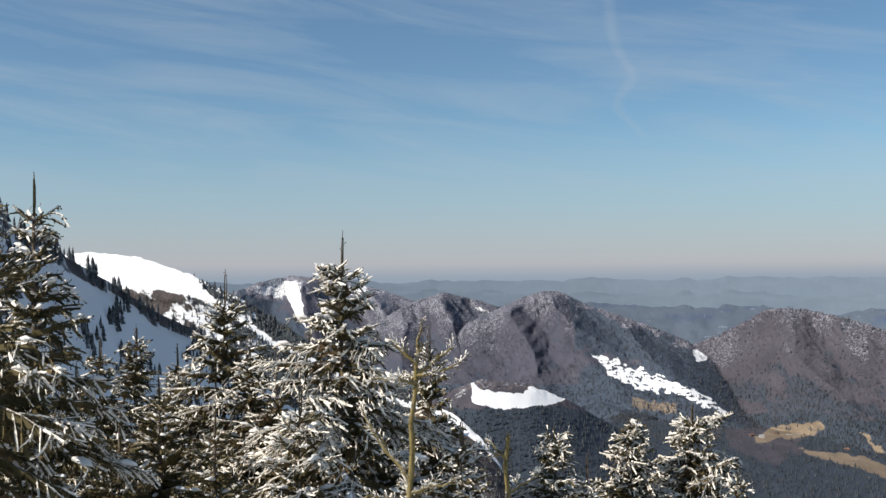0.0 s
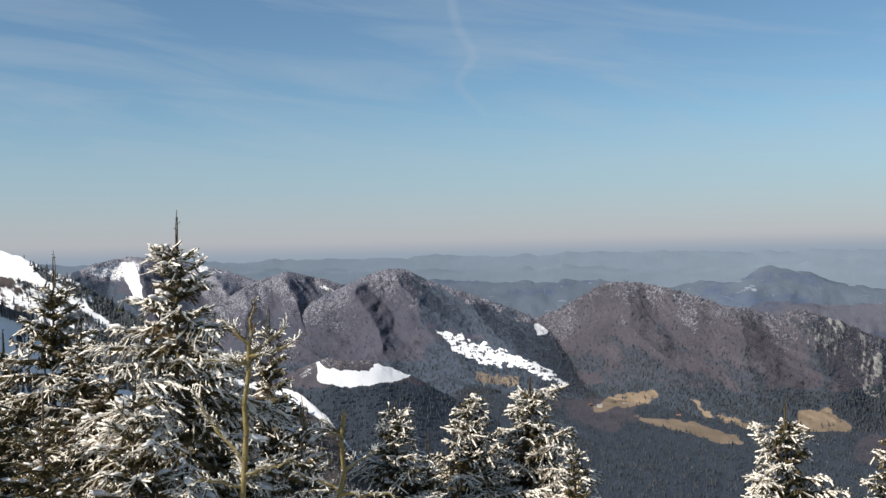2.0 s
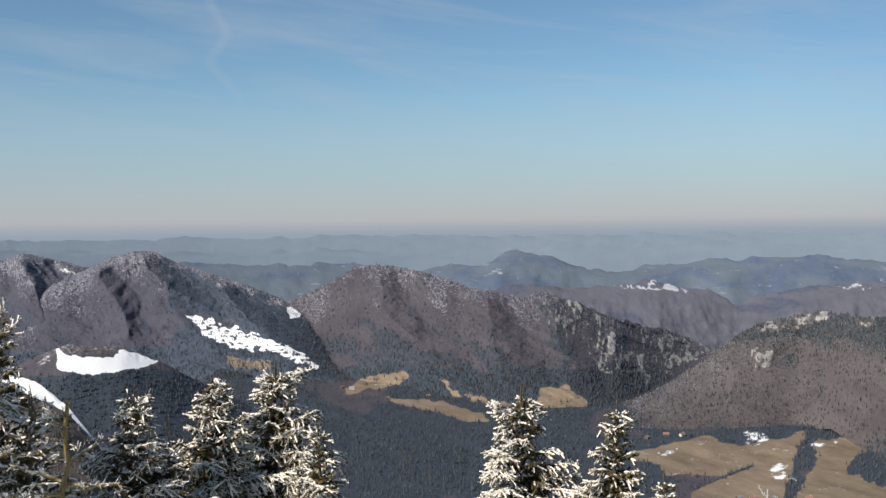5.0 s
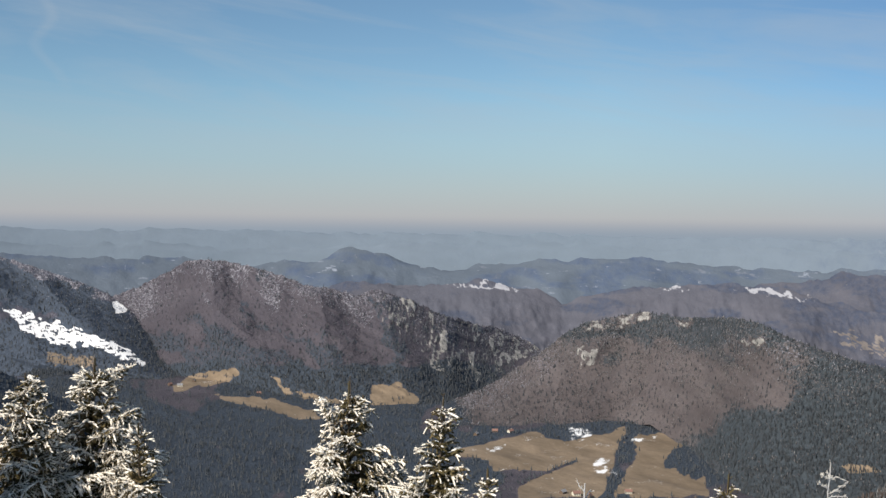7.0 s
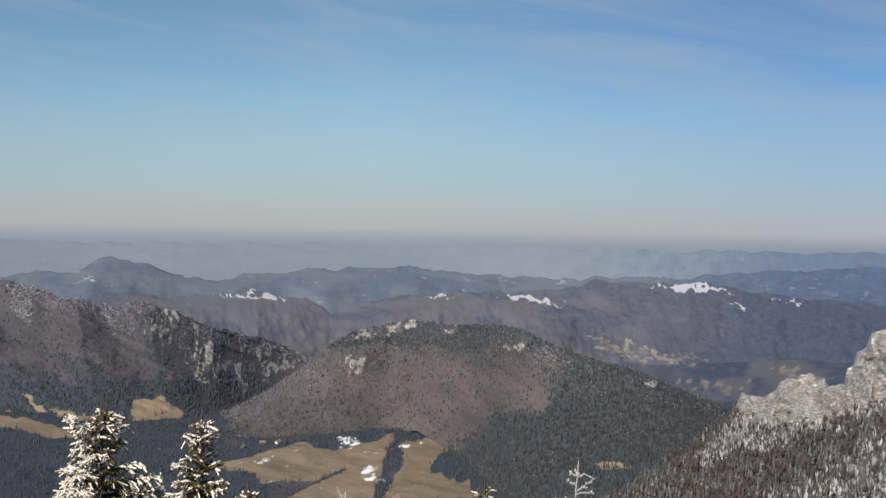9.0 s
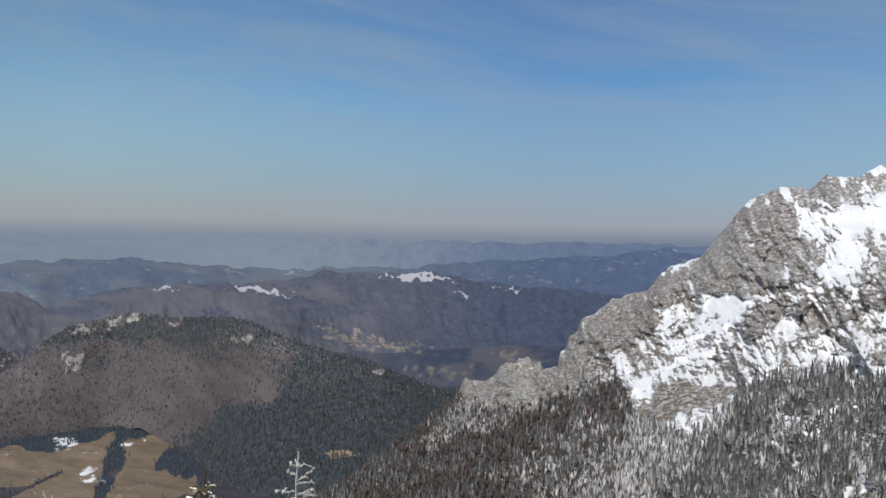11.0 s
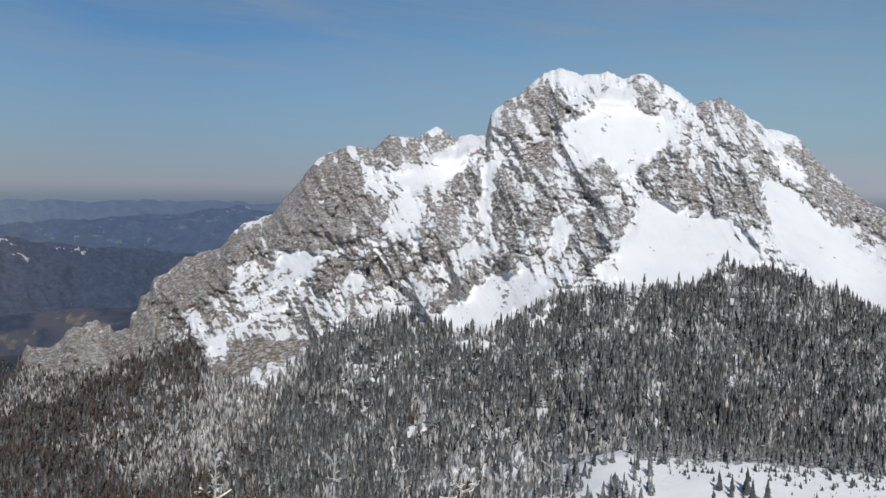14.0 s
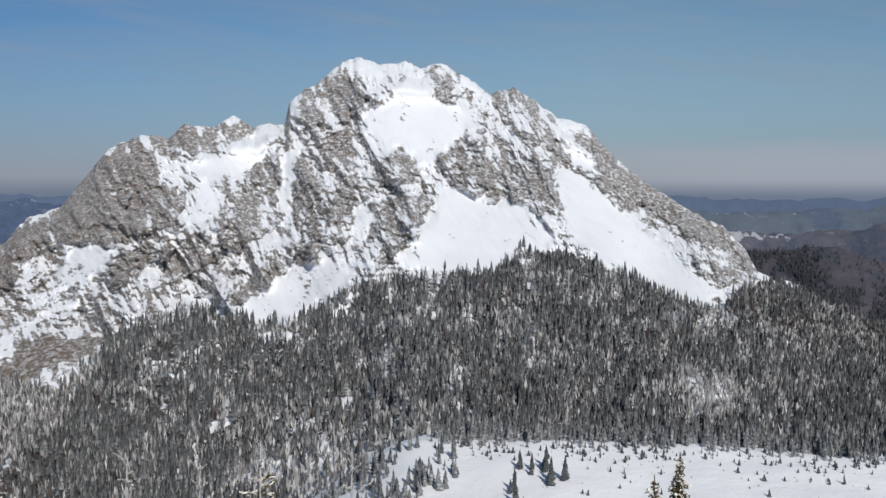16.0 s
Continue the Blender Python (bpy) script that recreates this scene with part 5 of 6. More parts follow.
spots, pick = round_hill.sample(speckle * smooth(-0.3, 0.4, fbm(round_hill.a * 1.1, round_hill.e * 1.3, 4, 92)), 5200, rng)
beeches("hilltop_beech_wood", spots, rng.uniform(4, 7.5, 5200), DULL_BEECH, "pale frosted trees scattered over the rounded hill", rng)


RIMED_BEECH = tree_material("rimed_beech_twigs", (0.15, 0.15, 0.17), (0.36, 0.36, 0.39), (0.7, 0.7, 0.74), 0.3)
HILL_BEECH = tree_material("hillside_beech_twigs", (0.096, 0.089, 0.100), (0.136, 0.122, 0.130), (0.5, 0.5, 0.55), 0.2)
for h, n, label in ((beech_hill, 7000, "leafless brown beeches covering the hill"), (peak_one, 2600, "leafless frosted beeches covering the peak"), (peak_two, 3200, "leafless frosted beeches covering the peak"),
                    (snow_mountain, 2200, "leafless frosted beeches covering the mountain"), (round_hill, 4500, "leafless brown beeches on the lower slope")):
    spots, pick = h.sample(np.clip(1 - 0.7 * h.layers["conifer"] - h.layers["grass"] - h.layers["rock"] - 1.6 * np.clip(h.layers["snow"] - 0.35, 0, 1), 0.0, 1), n, rng)
    beeches("hillside_beech_wood", spots, rng.uniform(4, 7, n), HILL_BEECH, label, rng, 3)
    spots, pick = h.sample(h.layers["rime"] ** 2 * (1 - h.layers["conifer"]), int(n * 0.8), rng)
    beeches("rimed_beech_wood", spots, rng.uniform(4, 7, len(spots)), RIMED_BEECH, "pale rimed beeches near the hilltop", rng, 3)


def lone_spruce(seed):
    """A young spruce for the open snow, with its crown and trunk, one metre high."""
    g = np.random.default_rng(seed)
    tiers, sides = 15, 9
    v, tris = [], []
    for k in range(tiers):
        q = k / tiers
        ang = np.linspace(0, 2 * np.pi, sides, endpoint=False) + g.uniform(0, 1)
        wid = 0.18 * (1 - q * 0.88) * g.uniform(0.45, 1.35, sides)
        low = len(v)
        v += [(math.cos(t) * w, math.sin(t) * w, 0.08 + q * 0.8 + g.normal(0, 0.012)) for t, w in zip(ang, wid)]
        v.append((g.normal(0, 0.006), g.normal(0, 0.006), min(0.08 + q * 0.8 + 0.13, 1.0)))
        tris += [(low + i, low + (i + 1) % sides, low + sides) for i in range(sides)]
    crown = mesh_from("crown", np.array(v), tris=np.array(tris), mat=FIR_DARK, shade=False)
    trunk = stems_mesh("trunk", np.array([(0, 0, -0.06)]), np.array([(0, 0, 0.5)]), np.array([0.022]), np.array([0.01]), BARK, 6)
    thing = new("young_spruce")
    for nm, me in (("crown", crown), ("trunk", trunk)):
        new(nm, me).parent = thing
    return tagged(thing, "young dark spruce standing in the snowy meadow", "spruce tree", "young spruces on the snowy meadow")


# ---- frosted spruces close by ----
def needle_material():
    m, nt, bsdf = material("frosted_needles")
    geo = nt.nodes.new("ShaderNodeNewGeometry")
    green = mixed(nt, geo.outputs["Random Per Island"], (0.036, 0.030, 0.012), (0.135, 0.105, 0.046))
    green = mixed(nt, grain(nt, 2.5, 3, 0.6, lo=0.55, hi=0.7), green, (0.17, 0.115, 0.06))
    hoar = crisp(nt, maths(nt, "MULTIPLY", attribute(nt, "frost"), 1.1), grain(nt, 55, 3, 0.7, lo=0.25, hi=0.75), 0.55, 0.16)
    nt.links.new(mixed(nt, hoar, green, (0.90, 0.83, 0.72)), bsdf.inputs["Base Color"])
    bsdf.inputs["Roughness"].default_value = 0.8
    bsdf.inputs["Specular IOR Level"].default_value = 0.2
    return m


def bark_material(name, low, high):
    m, nt, bsdf = material(name)
    g = grain(nt, 30, 5, 0.7, (1, 1, 0.3))
    geo, sep = nt.nodes.new("ShaderNodeNewGeometry"), nt.nodes.new("ShaderNodeSeparateXYZ")
    nt.links.new(geo.outputs["Normal"], sep.inputs[0])
    base = mixed(nt, g, low, high)
    rime = maths(nt, "MULTIPLY", grain(nt, 45, 3, 0.6, lo=0.45, hi=0.6), maths(nt, "SUBTRACT", sep.outputs["Z"], 0.05))
    nt.links.new(mixed(nt, rime, base, (0.8, 0.81, 0.83)), bsdf.inputs["Base Color"])
    bsdf.inputs["Roughness"].default_value = 0.9
    bump(nt, bsdf, g, 0.5, 0.006)
    return m


def snow_material():
    m, nt, bsdf = material("fresh_snow")
    nt.links.new(mixed(nt, grain(nt, 9, 4), (0.86, 0.82, 0.76), (0.92, 0.89, 0.84)), bsdf.inputs["Base Color"])
    bsdf.inputs["Roughness"].default_value = 0.75
    bump(nt, bsdf, grain(nt, 60, 3), 0.4, 0.01)
    return m


NEEDLES, BARK, SNOW = needle_material(), bark_material("spruce_bark", (0.07, 0.052, 0.038), (0.16, 0.12, 0.085)), snow_material()
LICHEN = bark_material("lichen_bark", (0.115, 0.085, 0.028), (0.27, 0.205, 0.07))


def frame_of(d):
    """Two directions square to each of the directions d."""
    ref = np.where(np.abs(d[:, 2:]) < 0.9, (0.0, 0.0, 1.0), (1.0, 0.0, 0.0))
    u = np.cross(d, ref)
    u /= np.linalg.norm(u, axis=1, keepdims=True)
    return u, np.cross(d, u)


def stems_mesh(name, p0, p1, r0, r1, mat, sides=3):
    d = p1 - p0
    d = d / (np.linalg.norm(d, axis=1, keepdims=True) + 1e-9)
    u, w = frame_of(d)
    ang = np.linspace(0, 2 * np.pi, sides, endpoint=False)
    ring = np.cos(ang)[None, :, None] * u[:, None] + np.sin(ang)[None, :, None] * w[:, None]
    v = np.concatenate([p0[:, None] + ring * r0[:, None, None], p1[:, None] + ring * r1[:, None, None]], 1)
    base = (np.arange(len(p0)) * 2 * sides)[:, None]
    i = np.arange(sides)[None]
    j = (i + 1) % sides
    return mesh_from(name, v, quads=np.stack([base + i, base + j, base + sides + j, base + sides + i], -1), mat=mat)


def needles_mesh(name, p0, p1, step, length, width, g, axis0=(0.0, 0.0), top=0.0, more=0.0):
    span = np.linalg.norm(p1 - p0, axis=1)
    count = np.maximum(1, (span / step).astype(int))
    idx = np.repeat(np.arange(len(p0)), count)
    d = ((p1 - p0) / (span[:, None] + 1e-9))[idx]
    n = len(idx)
    at = p0[idx] + (p1 - p0)[idx] * g.uniform(0, 1.03, n)[:, None]
    u, w = frame_of(d)
    th = g.uniform(0, 6.283, n)[:, None]
    out = np.cos(th) * u + np.sin(th) * w
    way = out * g.uniform(0.65, 1.0, n)[:, None] + d * g.uniform(0.25, 0.9, n)[:, None]
    way /= np.linalg.norm(way, axis=1, keepdims=True)
    side = np.cross(way, d)
    side /= np.linalg.norm(side, axis=1, keepdims=True) + 1e-9
    L, W = length * g.uniform(0.7, 1.25, n)[:, None], width * g.uniform(0.7, 1.3, n)[:, None]
    tip = at + way * L
    v = np.stack([at - side * W * 0.3, at + side * W * 0.3, tip + side * W * 0.5, tip - side * W * 0.5], 1)[:, (0, 2, 3)]
    # rime on tips, most on upper sides; the -x extra paints the sunlit side
    out_by = np.hypot(at[:, 0] - axis0[0], at[:, 1] - axis0[1]) / (0.15 + 0.30 * np.maximum(top - at[:, 2], 0))
    rime = np.clip(0.58 + 0.60 * way[:, 2] - 0.30 * way[:, 0] + g.normal(0, 0.25, n), 0, 1) * smooth(0.05, 0.6, out_by)
    rime = rime + (1 - rime) * more
    frost = np.stack([rime * (0.3 + 0.6 * more), rime, rime], 1)
    return mesh_from(name, v, tris=np.arange(3 * n).reshape(-1, 3), layers={"frost": frost}, mat=NEEDLES, shade=False)


def crown_mesh(name, p0, p1, thick, mass, span, step, length, width, g, axis0, top, rimed=1.0):
    """Needled shoots with rime: a frosted roll along each shoot, loose needles round it and added dark prisms along the
    boughs that read as inner shade.
    """
    d = p1 - p0
    d = d / (np.linalg.norm(d, axis=1, keepdims=True) + 1e-9)
    u, w = frame_of(d)
    ang = np.array([0.5, 2.6, 4.7])
    ring = np.cos(ang)[None, :, None] * u[:, None] + np.sin(ang)[None, :, None] * w[:, None]
    n = len(p0)
    rad = thick[:, None, None] * g.uniform(0.75, 1.3, (n, 3, 1))
    v = np.concatenate([p0[:, None] + ring * rad * 0.85, p1[:, None] + ring * rad * 0.5], 1)
    # rime on outer shoots; its lack inside imitates shade, its -x bias sunlight
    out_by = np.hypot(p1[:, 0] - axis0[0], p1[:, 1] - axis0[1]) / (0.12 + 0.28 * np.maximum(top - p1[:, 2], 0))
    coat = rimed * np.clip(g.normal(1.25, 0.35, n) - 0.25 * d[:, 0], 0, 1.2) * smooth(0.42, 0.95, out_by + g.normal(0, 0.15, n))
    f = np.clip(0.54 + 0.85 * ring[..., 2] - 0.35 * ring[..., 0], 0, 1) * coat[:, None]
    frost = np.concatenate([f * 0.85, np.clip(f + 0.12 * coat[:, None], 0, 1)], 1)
    base = (np.arange(n) * 6)[:, None]
    i = np.arange(3)[None]
    j = (i + 1) % 3
    quads = np.stack([base + i, base + j, base + 3 + j, base + 3 + i], -1).reshape(-1, 4)
    # added prisms fill the boughs' inside, left unfrosted so they read as shade
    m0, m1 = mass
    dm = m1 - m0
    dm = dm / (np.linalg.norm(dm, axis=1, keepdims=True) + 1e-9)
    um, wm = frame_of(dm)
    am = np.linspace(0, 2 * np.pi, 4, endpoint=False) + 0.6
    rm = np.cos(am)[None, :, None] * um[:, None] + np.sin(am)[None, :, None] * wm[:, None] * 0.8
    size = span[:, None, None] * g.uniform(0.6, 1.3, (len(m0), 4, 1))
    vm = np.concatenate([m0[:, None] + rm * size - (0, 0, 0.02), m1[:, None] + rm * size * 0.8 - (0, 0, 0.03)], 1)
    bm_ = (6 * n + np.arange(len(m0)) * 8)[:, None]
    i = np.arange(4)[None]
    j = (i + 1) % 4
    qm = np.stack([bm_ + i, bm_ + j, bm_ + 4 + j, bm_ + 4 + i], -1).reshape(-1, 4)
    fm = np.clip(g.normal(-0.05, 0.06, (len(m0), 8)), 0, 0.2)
    # loose needles
    run = np.linalg.norm(p1 - p0, axis=1)
    idx = np.repeat(np.arange(n), np.maximum(1, (run / step).astype(int)))
    k = len(idx)
    at = p0[idx] + (p1 - p0)[idx] * g.uniform(0, 1.05, k)[:, None]
    th = g.uniform(0, 6.283, k)[:, None]
    way = (np.cos(th) * u[idx] + np.sin(th) * w[idx]) * g.uniform(0.65, 1.0, k)[:, None] + d[idx] * g.uniform(0.25, 0.9, k)[:, None]
    way /= np.linalg.norm(way, axis=1, keepdims=True)
    side = np.cross(way, d[idx])
    side /= np.linalg.norm(side, axis=1, keepdims=True) + 1e-9
    L, W = length * g.uniform(0.7, 1.25, k)[:, None], width * g.uniform(0.7, 1.3, k)[:, None]
    tip = at + way * L
    vn = np.stack([at, tip + side * W * 0.5, tip - side * W * 0.5], 1)
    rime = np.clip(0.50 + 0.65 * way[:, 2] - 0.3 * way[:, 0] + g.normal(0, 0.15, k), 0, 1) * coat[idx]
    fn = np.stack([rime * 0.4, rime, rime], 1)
    tris = 6 * n + 8 * len(m0) + np.arange(3 * k).reshape(-1, 3)
    verts = np.concatenate([v.reshape(-1, 3), vm.reshape(-1, 3), vn.reshape(-1, 3)])
    return mesh_from(name, verts, np.concatenate([quads, qm]), tris, {"frost": np.concatenate([frost.ravel(), fm.ravel(), fn.ravel()])}, NEEDLES, shade=False)


def clumps_mesh(name, at, size, way, g):
    """Soft lumps of snow lying along the twigs."""
    ang = np.linspace(0, 2 * np.pi, 6, endpoint=False)
    u = way.copy()
    u[:, 2] *= 0.6
    u /= np.linalg.norm(u, axis=1, keepdims=True) + 1e-9
    w = np.cross((0.0, 0.0, 1.0), u)
    w /= np.linalg.norm(w, axis=1, keepdims=True) + 1e-9
    up = np.cross(u, w)
    n = len(at)
    jit = g.uniform(0.45, 1.45, (n, 12))
    rings = []
    for k, (h, s) in enumerate(((0.0, 1.0), (0.55, 0.72))):
        rings.append(at[:, None] + (np.cos(ang)[None, :, None] * u[:, None] * 2.1 + np.sin(ang)[None, :, None] * w[:, None] * 0.75) * (size[:, None] * s * jit[:, 6 * k:6 * k + 6])[..., None] + up[:, None] * (size * 0.7 * h)[:, None, None])
    top = at[:, None] + up[:, None] * (size * 0.8)[:, None, None]
    low = at[:, None] - up[:, None] * (size * 0.35)[:, None, None]
    v = np.concatenate(rings + [top, low], 1)
    base = (np.arange(n) * 14)[:, None]
    i = np.arange(6)[None]
    j = (i + 1) % 6
    quads = np.stack([base + i, base + j, base + 6 + j, base + 6 + i], -1).reshape(-1, 4)
    tris = np.concatenate([np.stack([base + 6 + i, base + 6 + j, base + 12 + 0 * i], -1).reshape(-1, 3), np.stack([base + j, base + i, base + 13 + 0 * i], -1).reshape(-1, 3)])
    return mesh_from(name, v, quads, tris, mat=SNOW)


def spruce(bearing, height, dist, label, seed, width=0.52, leader=0.42, spread=1.0, sparse=1.0, lean=0.0, snow=1.0, bark=None, tops=(), droop=1.0, fullness=1.0, seen=0.0, rimed=1.0):
    """A frosted spruce whose tip stands at that bearing and height angle."""
    g = np.random.default_rng(seed)
    tip = place(np.array(bearing), np.array(height), np.array(dist)) + ARM * np.array((math.sin(radians(seen)), math.cos(radians(seen)), 0))
    ground = float(surface(np.array(bearing), np.array(dist))) - 0.25
    H = float(tip[2]) - ground
    base = np.array([tip[0] - lean * 2.0, tip[1], ground])
    bark = bark or BARK
    fine = max(dist / 11.0, 0.75)
    shown = min(dist * math.radians(height + 17.5) * 1.05, 4.4)
    wood0, wood1, ra, rb, tw0, tw1, shade_core0, shade_core1, shade_core_r, pads, pad_way = [], [], [], [], [], [], [], [], [], [], []

    def axis(z):
        k = z / H
        return np.array([lean * 2.0 * k**2 + 0.05 * math.sin(3 * k + seed), 0.05 * math.sin(5 * k + seed * 1.7), z])

    def bough(start, yaw, rise, length, thick, depth, thin=1.0):
        # a bough: rises or droops, then bends; side shoots on both sides, smaller ones hanging
        segs = max(3, int(length / 0.16))
        p, pts = start.copy(), [start.copy()]
        for k in range(segs):
            q = k / segs
            pitch = rise - droop * 0.55 * q * min(1, depth / 2.5) + 0.75 * max(0, q - 0.55)
            d = np.array([math.cos(yaw) * math.cos(pitch), math.sin(yaw) * math.cos(pitch), math.sin(pitch)])
            p = p + d * length / segs + g.normal(0, 0.008, 3)
            pts.append(p.copy())
        for k in range(segs):
            wood0.append(pts[k]); wood1.append(pts[k + 1])
            ra.append(thick * (1 - k / segs) + 0.003); rb.append(thick * (1 - (k + 1) / segs) + 0.003)
            if k >= segs * 0.25:
                tw0.append(pts[k]); tw1.append(pts[k + 1])
            if depth > 0.6 and k < segs * 0.75:
                shade_core0.append(pts[k]); shade_core1.append(pts[k + 1]); shade_core_r.append((0.012 + (0.050 if dist < 12 else 0.080) * min(depth, 2) / 2) * (1 - 0.75 * k / segs))
            if depth > 0.35 and k > segs * 0.3 and g.uniform() < 0.34 * snow:
                pads.append((pts[k] + pts[k + 1]) / 2 + (0, 0, 0.02)); pad_way.append(d)
        gap = 0.054 * sparse * thin / fullness
        n = int(length * 0.88 / gap)
        for j in range(n):
            q = 0.12 + 0.86 * (j + g.uniform(0, 0.8)) / max(n, 1)
            f = min(q, 0.999) * segs
            k = int(f)
            at = pts[k] + (pts[k + 1] - pts[k]) * (f - k)
            d = pts[k + 1] - pts[k]
            d = d / np.linalg.norm(d)
            side = np.cross(d, (0, 0, 1.0))
            side /= np.linalg.norm(side) + 1e-9
            sg = 1 if j % 2 else -1
            ln = (0.10 + 0.42 * length * (1 - q) ** 0.8 * min(1, q * 3)) * g.uniform(0.55, 1.15)
            ln = min(ln, 0.27)
            way = d * g.uniform(0.5, 0.9) + side * sg * g.uniform(0.5, 1.0) + np.array([0, 0, (g.uniform(-0.55, 0.25) if depth < 0.9 else g.uniform(-0.8, 0.1)) * droop])
            way /= np.linalg.norm(way)
            mid = at + way * ln * 0.55
            end = mid + (way + np.array([0, 0, g.uniform(-0.35, 0.25)])) * ln * 0.45
            tw0.extend((at, mid)); tw1.extend((mid, end))
            if ln > 0.13 and thin == 1.0:
                for _ in range(int(ln * 9 * fullness)):
                    o = g.uniform(0.2, 0.9)
                    s0 = at + (end - at) * o
                    w2 = way * 0.6 + side * g.uniform(-0.9, 0.9) + np.array([0, 0, g.uniform(-0.8, 0.15)])
                    w2 /= np.linalg.norm(w2)
                    tw0.append(s0); tw1.append(s0 + w2 * g.uniform(0.06, 0.16))

    # stem
    zs = np.linspace(0, H - leader, 14)
    girth = 0.011 * H + 0.02
    for k in range(13):
        wood0.append(axis(zs[k])); wood1.append(axis(zs[k + 1]))
        ra.append(girth * (1 - k / 13) + 0.012); rb.append(girth * (1 - (k + 1) / 13) + 0.012)
    p0, p1 = axis(H - leader), axis(H)
    bend = g.normal(0, 0.02, 3) * (1, 1, 0)
    for k in range(3):
        wood0.append(p0 + (p1 - p0) * k / 3 + bend * math.sin(k)); wood1.append(p0 + (p1 - p0) * (k + 1) / 3 + bend * math.sin(k + 1))
        ra.append(0.013 - 0.003 * k); rb.append(0.010 - 0.003 * k)
    tw0.append(p0); tw1.append(p1 - (p1 - p0) * 0.15)
    depth, turn = leader, g.uniform(0, 6)
    while depth < min(shown, H - 0.6):
        low = depth > 3.0
        count = int(round((4.6 if depth < 1 else 5.6) / sparse))
        reach = 0.10 + width * (0.38 * depth + 0.62 * max(0, depth - 0.8))
        for k in range(count):
            turn += 6.283 / count * g.uniform(0.75, 1.25)
            rise = (0.75 - 0.40 * min(depth, 2.4) * droop) + g.normal(0, 0.15)
            long = k % 2 == 0 or depth < 0.6
            length = spread * min(reach, 1.6) * (g.uniform(0.8, 1.12) if long else g.uniform(0.35, 0.75))
            bough(axis(H - depth - g.uniform(0, 0.06)), turn, rise, length, 0.005 + 0.007 * length, depth)
        depth += (0.115 + 0.035 * min(depth, 3)) * g.uniform(0.85, 1.15) * (1.2 if low else 1) * (0.7 + 0.3 * sparse)
    for side_tip, rise_to, out in tops:
        s0 = axis(H - out)
        e0 = s0 + np.array([side_tip, g.normal(0, 0.1), rise_to])
        wood0.append(s0); wood1.append(e0); ra.append(0.02); rb.append(0.008)
        tw0.append(s0 + (e0 - s0) * 0.3); tw1.append(e0)
        for q in np.linspace(0.35, 0.95, 6):
            for k in range(4):
                bough(s0 + (e0 - s0) * q, g.uniform(0, 6.283), 0.5, 0.07 + 0.28 * (1 - q) * abs(rise_to), 0.005, 0.5)
    # lower boughs, seldom in sight
    dense_part = len(tw0)
    while depth < H - 0.5:
        for k in range(6):
            turn += 1.3
            bough(axis(H - depth), turn, -0.35, min(0.16 + width * depth, 1.6) * 0.9, 0.02, depth, 3.0)
        depth += 0.75
    low_down = np.arange(len(tw0)) >= dense_part
    thing = new("spruce_tree")
    thing.location = base
    tagged(thing, label, "spruce tree", "frosted spruces on the slope")
    w0, w1, t0, t1 = (np.array(x) for x in (wood0, wood1, tw0, tw1))
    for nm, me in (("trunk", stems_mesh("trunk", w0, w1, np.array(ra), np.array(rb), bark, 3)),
                   ("crown", crown_mesh("crown", t0, t1, np.where(low_down, 0.02, 0.0155 * fine**0.7) * g.uniform(0.7, 1.25, len(t0)), (np.array(shade_core0), np.array(shade_core1)), np.array(shade_core_r), np.where(low_down, 0.5, 0.042 * fine), 0.044 * fine**0.5, 0.021 * fine, g, (lean * 1.5, 0.0), H, rimed))):
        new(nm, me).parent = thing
    if len(pads):
        at, way = np.array(pads), np.array(pad_way)
        ob = new("snow_cover", clumps_mesh("snow_cover", at, g.uniform(0.014, 0.040, len(at)) * (0.75 + 0.40 * snow) * np.clip(0.55 + 0.4 * (H - at[:, 2]) / 2, 0.5, 1.35), way, g))
        ob.parent = thing
        tagged(ob, "lumps of white snow on the boughs", kind="stuff")
    return thing

RIMED = bark_material("rimed_bark", (0.30, 0.28, 0.25), (0.62, 0.61, 0.60))

# rimed below 0.85 takes white off the stand in place of its shade
TREES = [
    (-20.4, 5.0, 8.5, "tall frosted spruce with hanging rime-covered boughs", 1, dict(rimed=1.15, width=0.54, leader=0.35, droop=1.3, snow=1.5, fullness=1.25)),
    (-23.0, 6.2, 7.5, "tall frosted spruce with dark hanging twigs", 2, dict(rimed=1.1, width=0.57, droop=1.3, fullness=1.25)),
    (-11.25, 0.15, 15.0, "slender frosted spruce with a thin leader", 3, dict(width=0.68, leader=0.55)),
    (-5.38, 2.1, 11.5, "large snow-laden spruce with a long bent leader", 4, dict(rimed=1.15, fullness=1.35, width=0.76, leader=0.50, snow=2.0, tops=((-0.20, 0.45, 0.85),))),
    (-15.9, -2.6, 18.0, "small frosted spruce in a dense stand", 5, dict(rimed=0.70, width=0.74, fullness=1.3)),
    (-17.6, -3.2, 17.0, "small frosted spruce in a dense stand", 6, dict(rimed=0.70, width=0.74, fullness=1.3)),
    (-13.6, -3.6, 16.0, "small frosted spruce in a dense stand", 7, dict(rimed=0.70, width=0.74, fullness=1.3)),
    (-0.5, -2.8, 13.0, "frosted spruce behind a lichened sapling", 8, dict(width=0.57)),
    (-8.6, -4.2, 13.0, "frosted spruce wedged between taller ones", 9, dict(rimed=0.80, width=0.74, snow=1.6)),
]
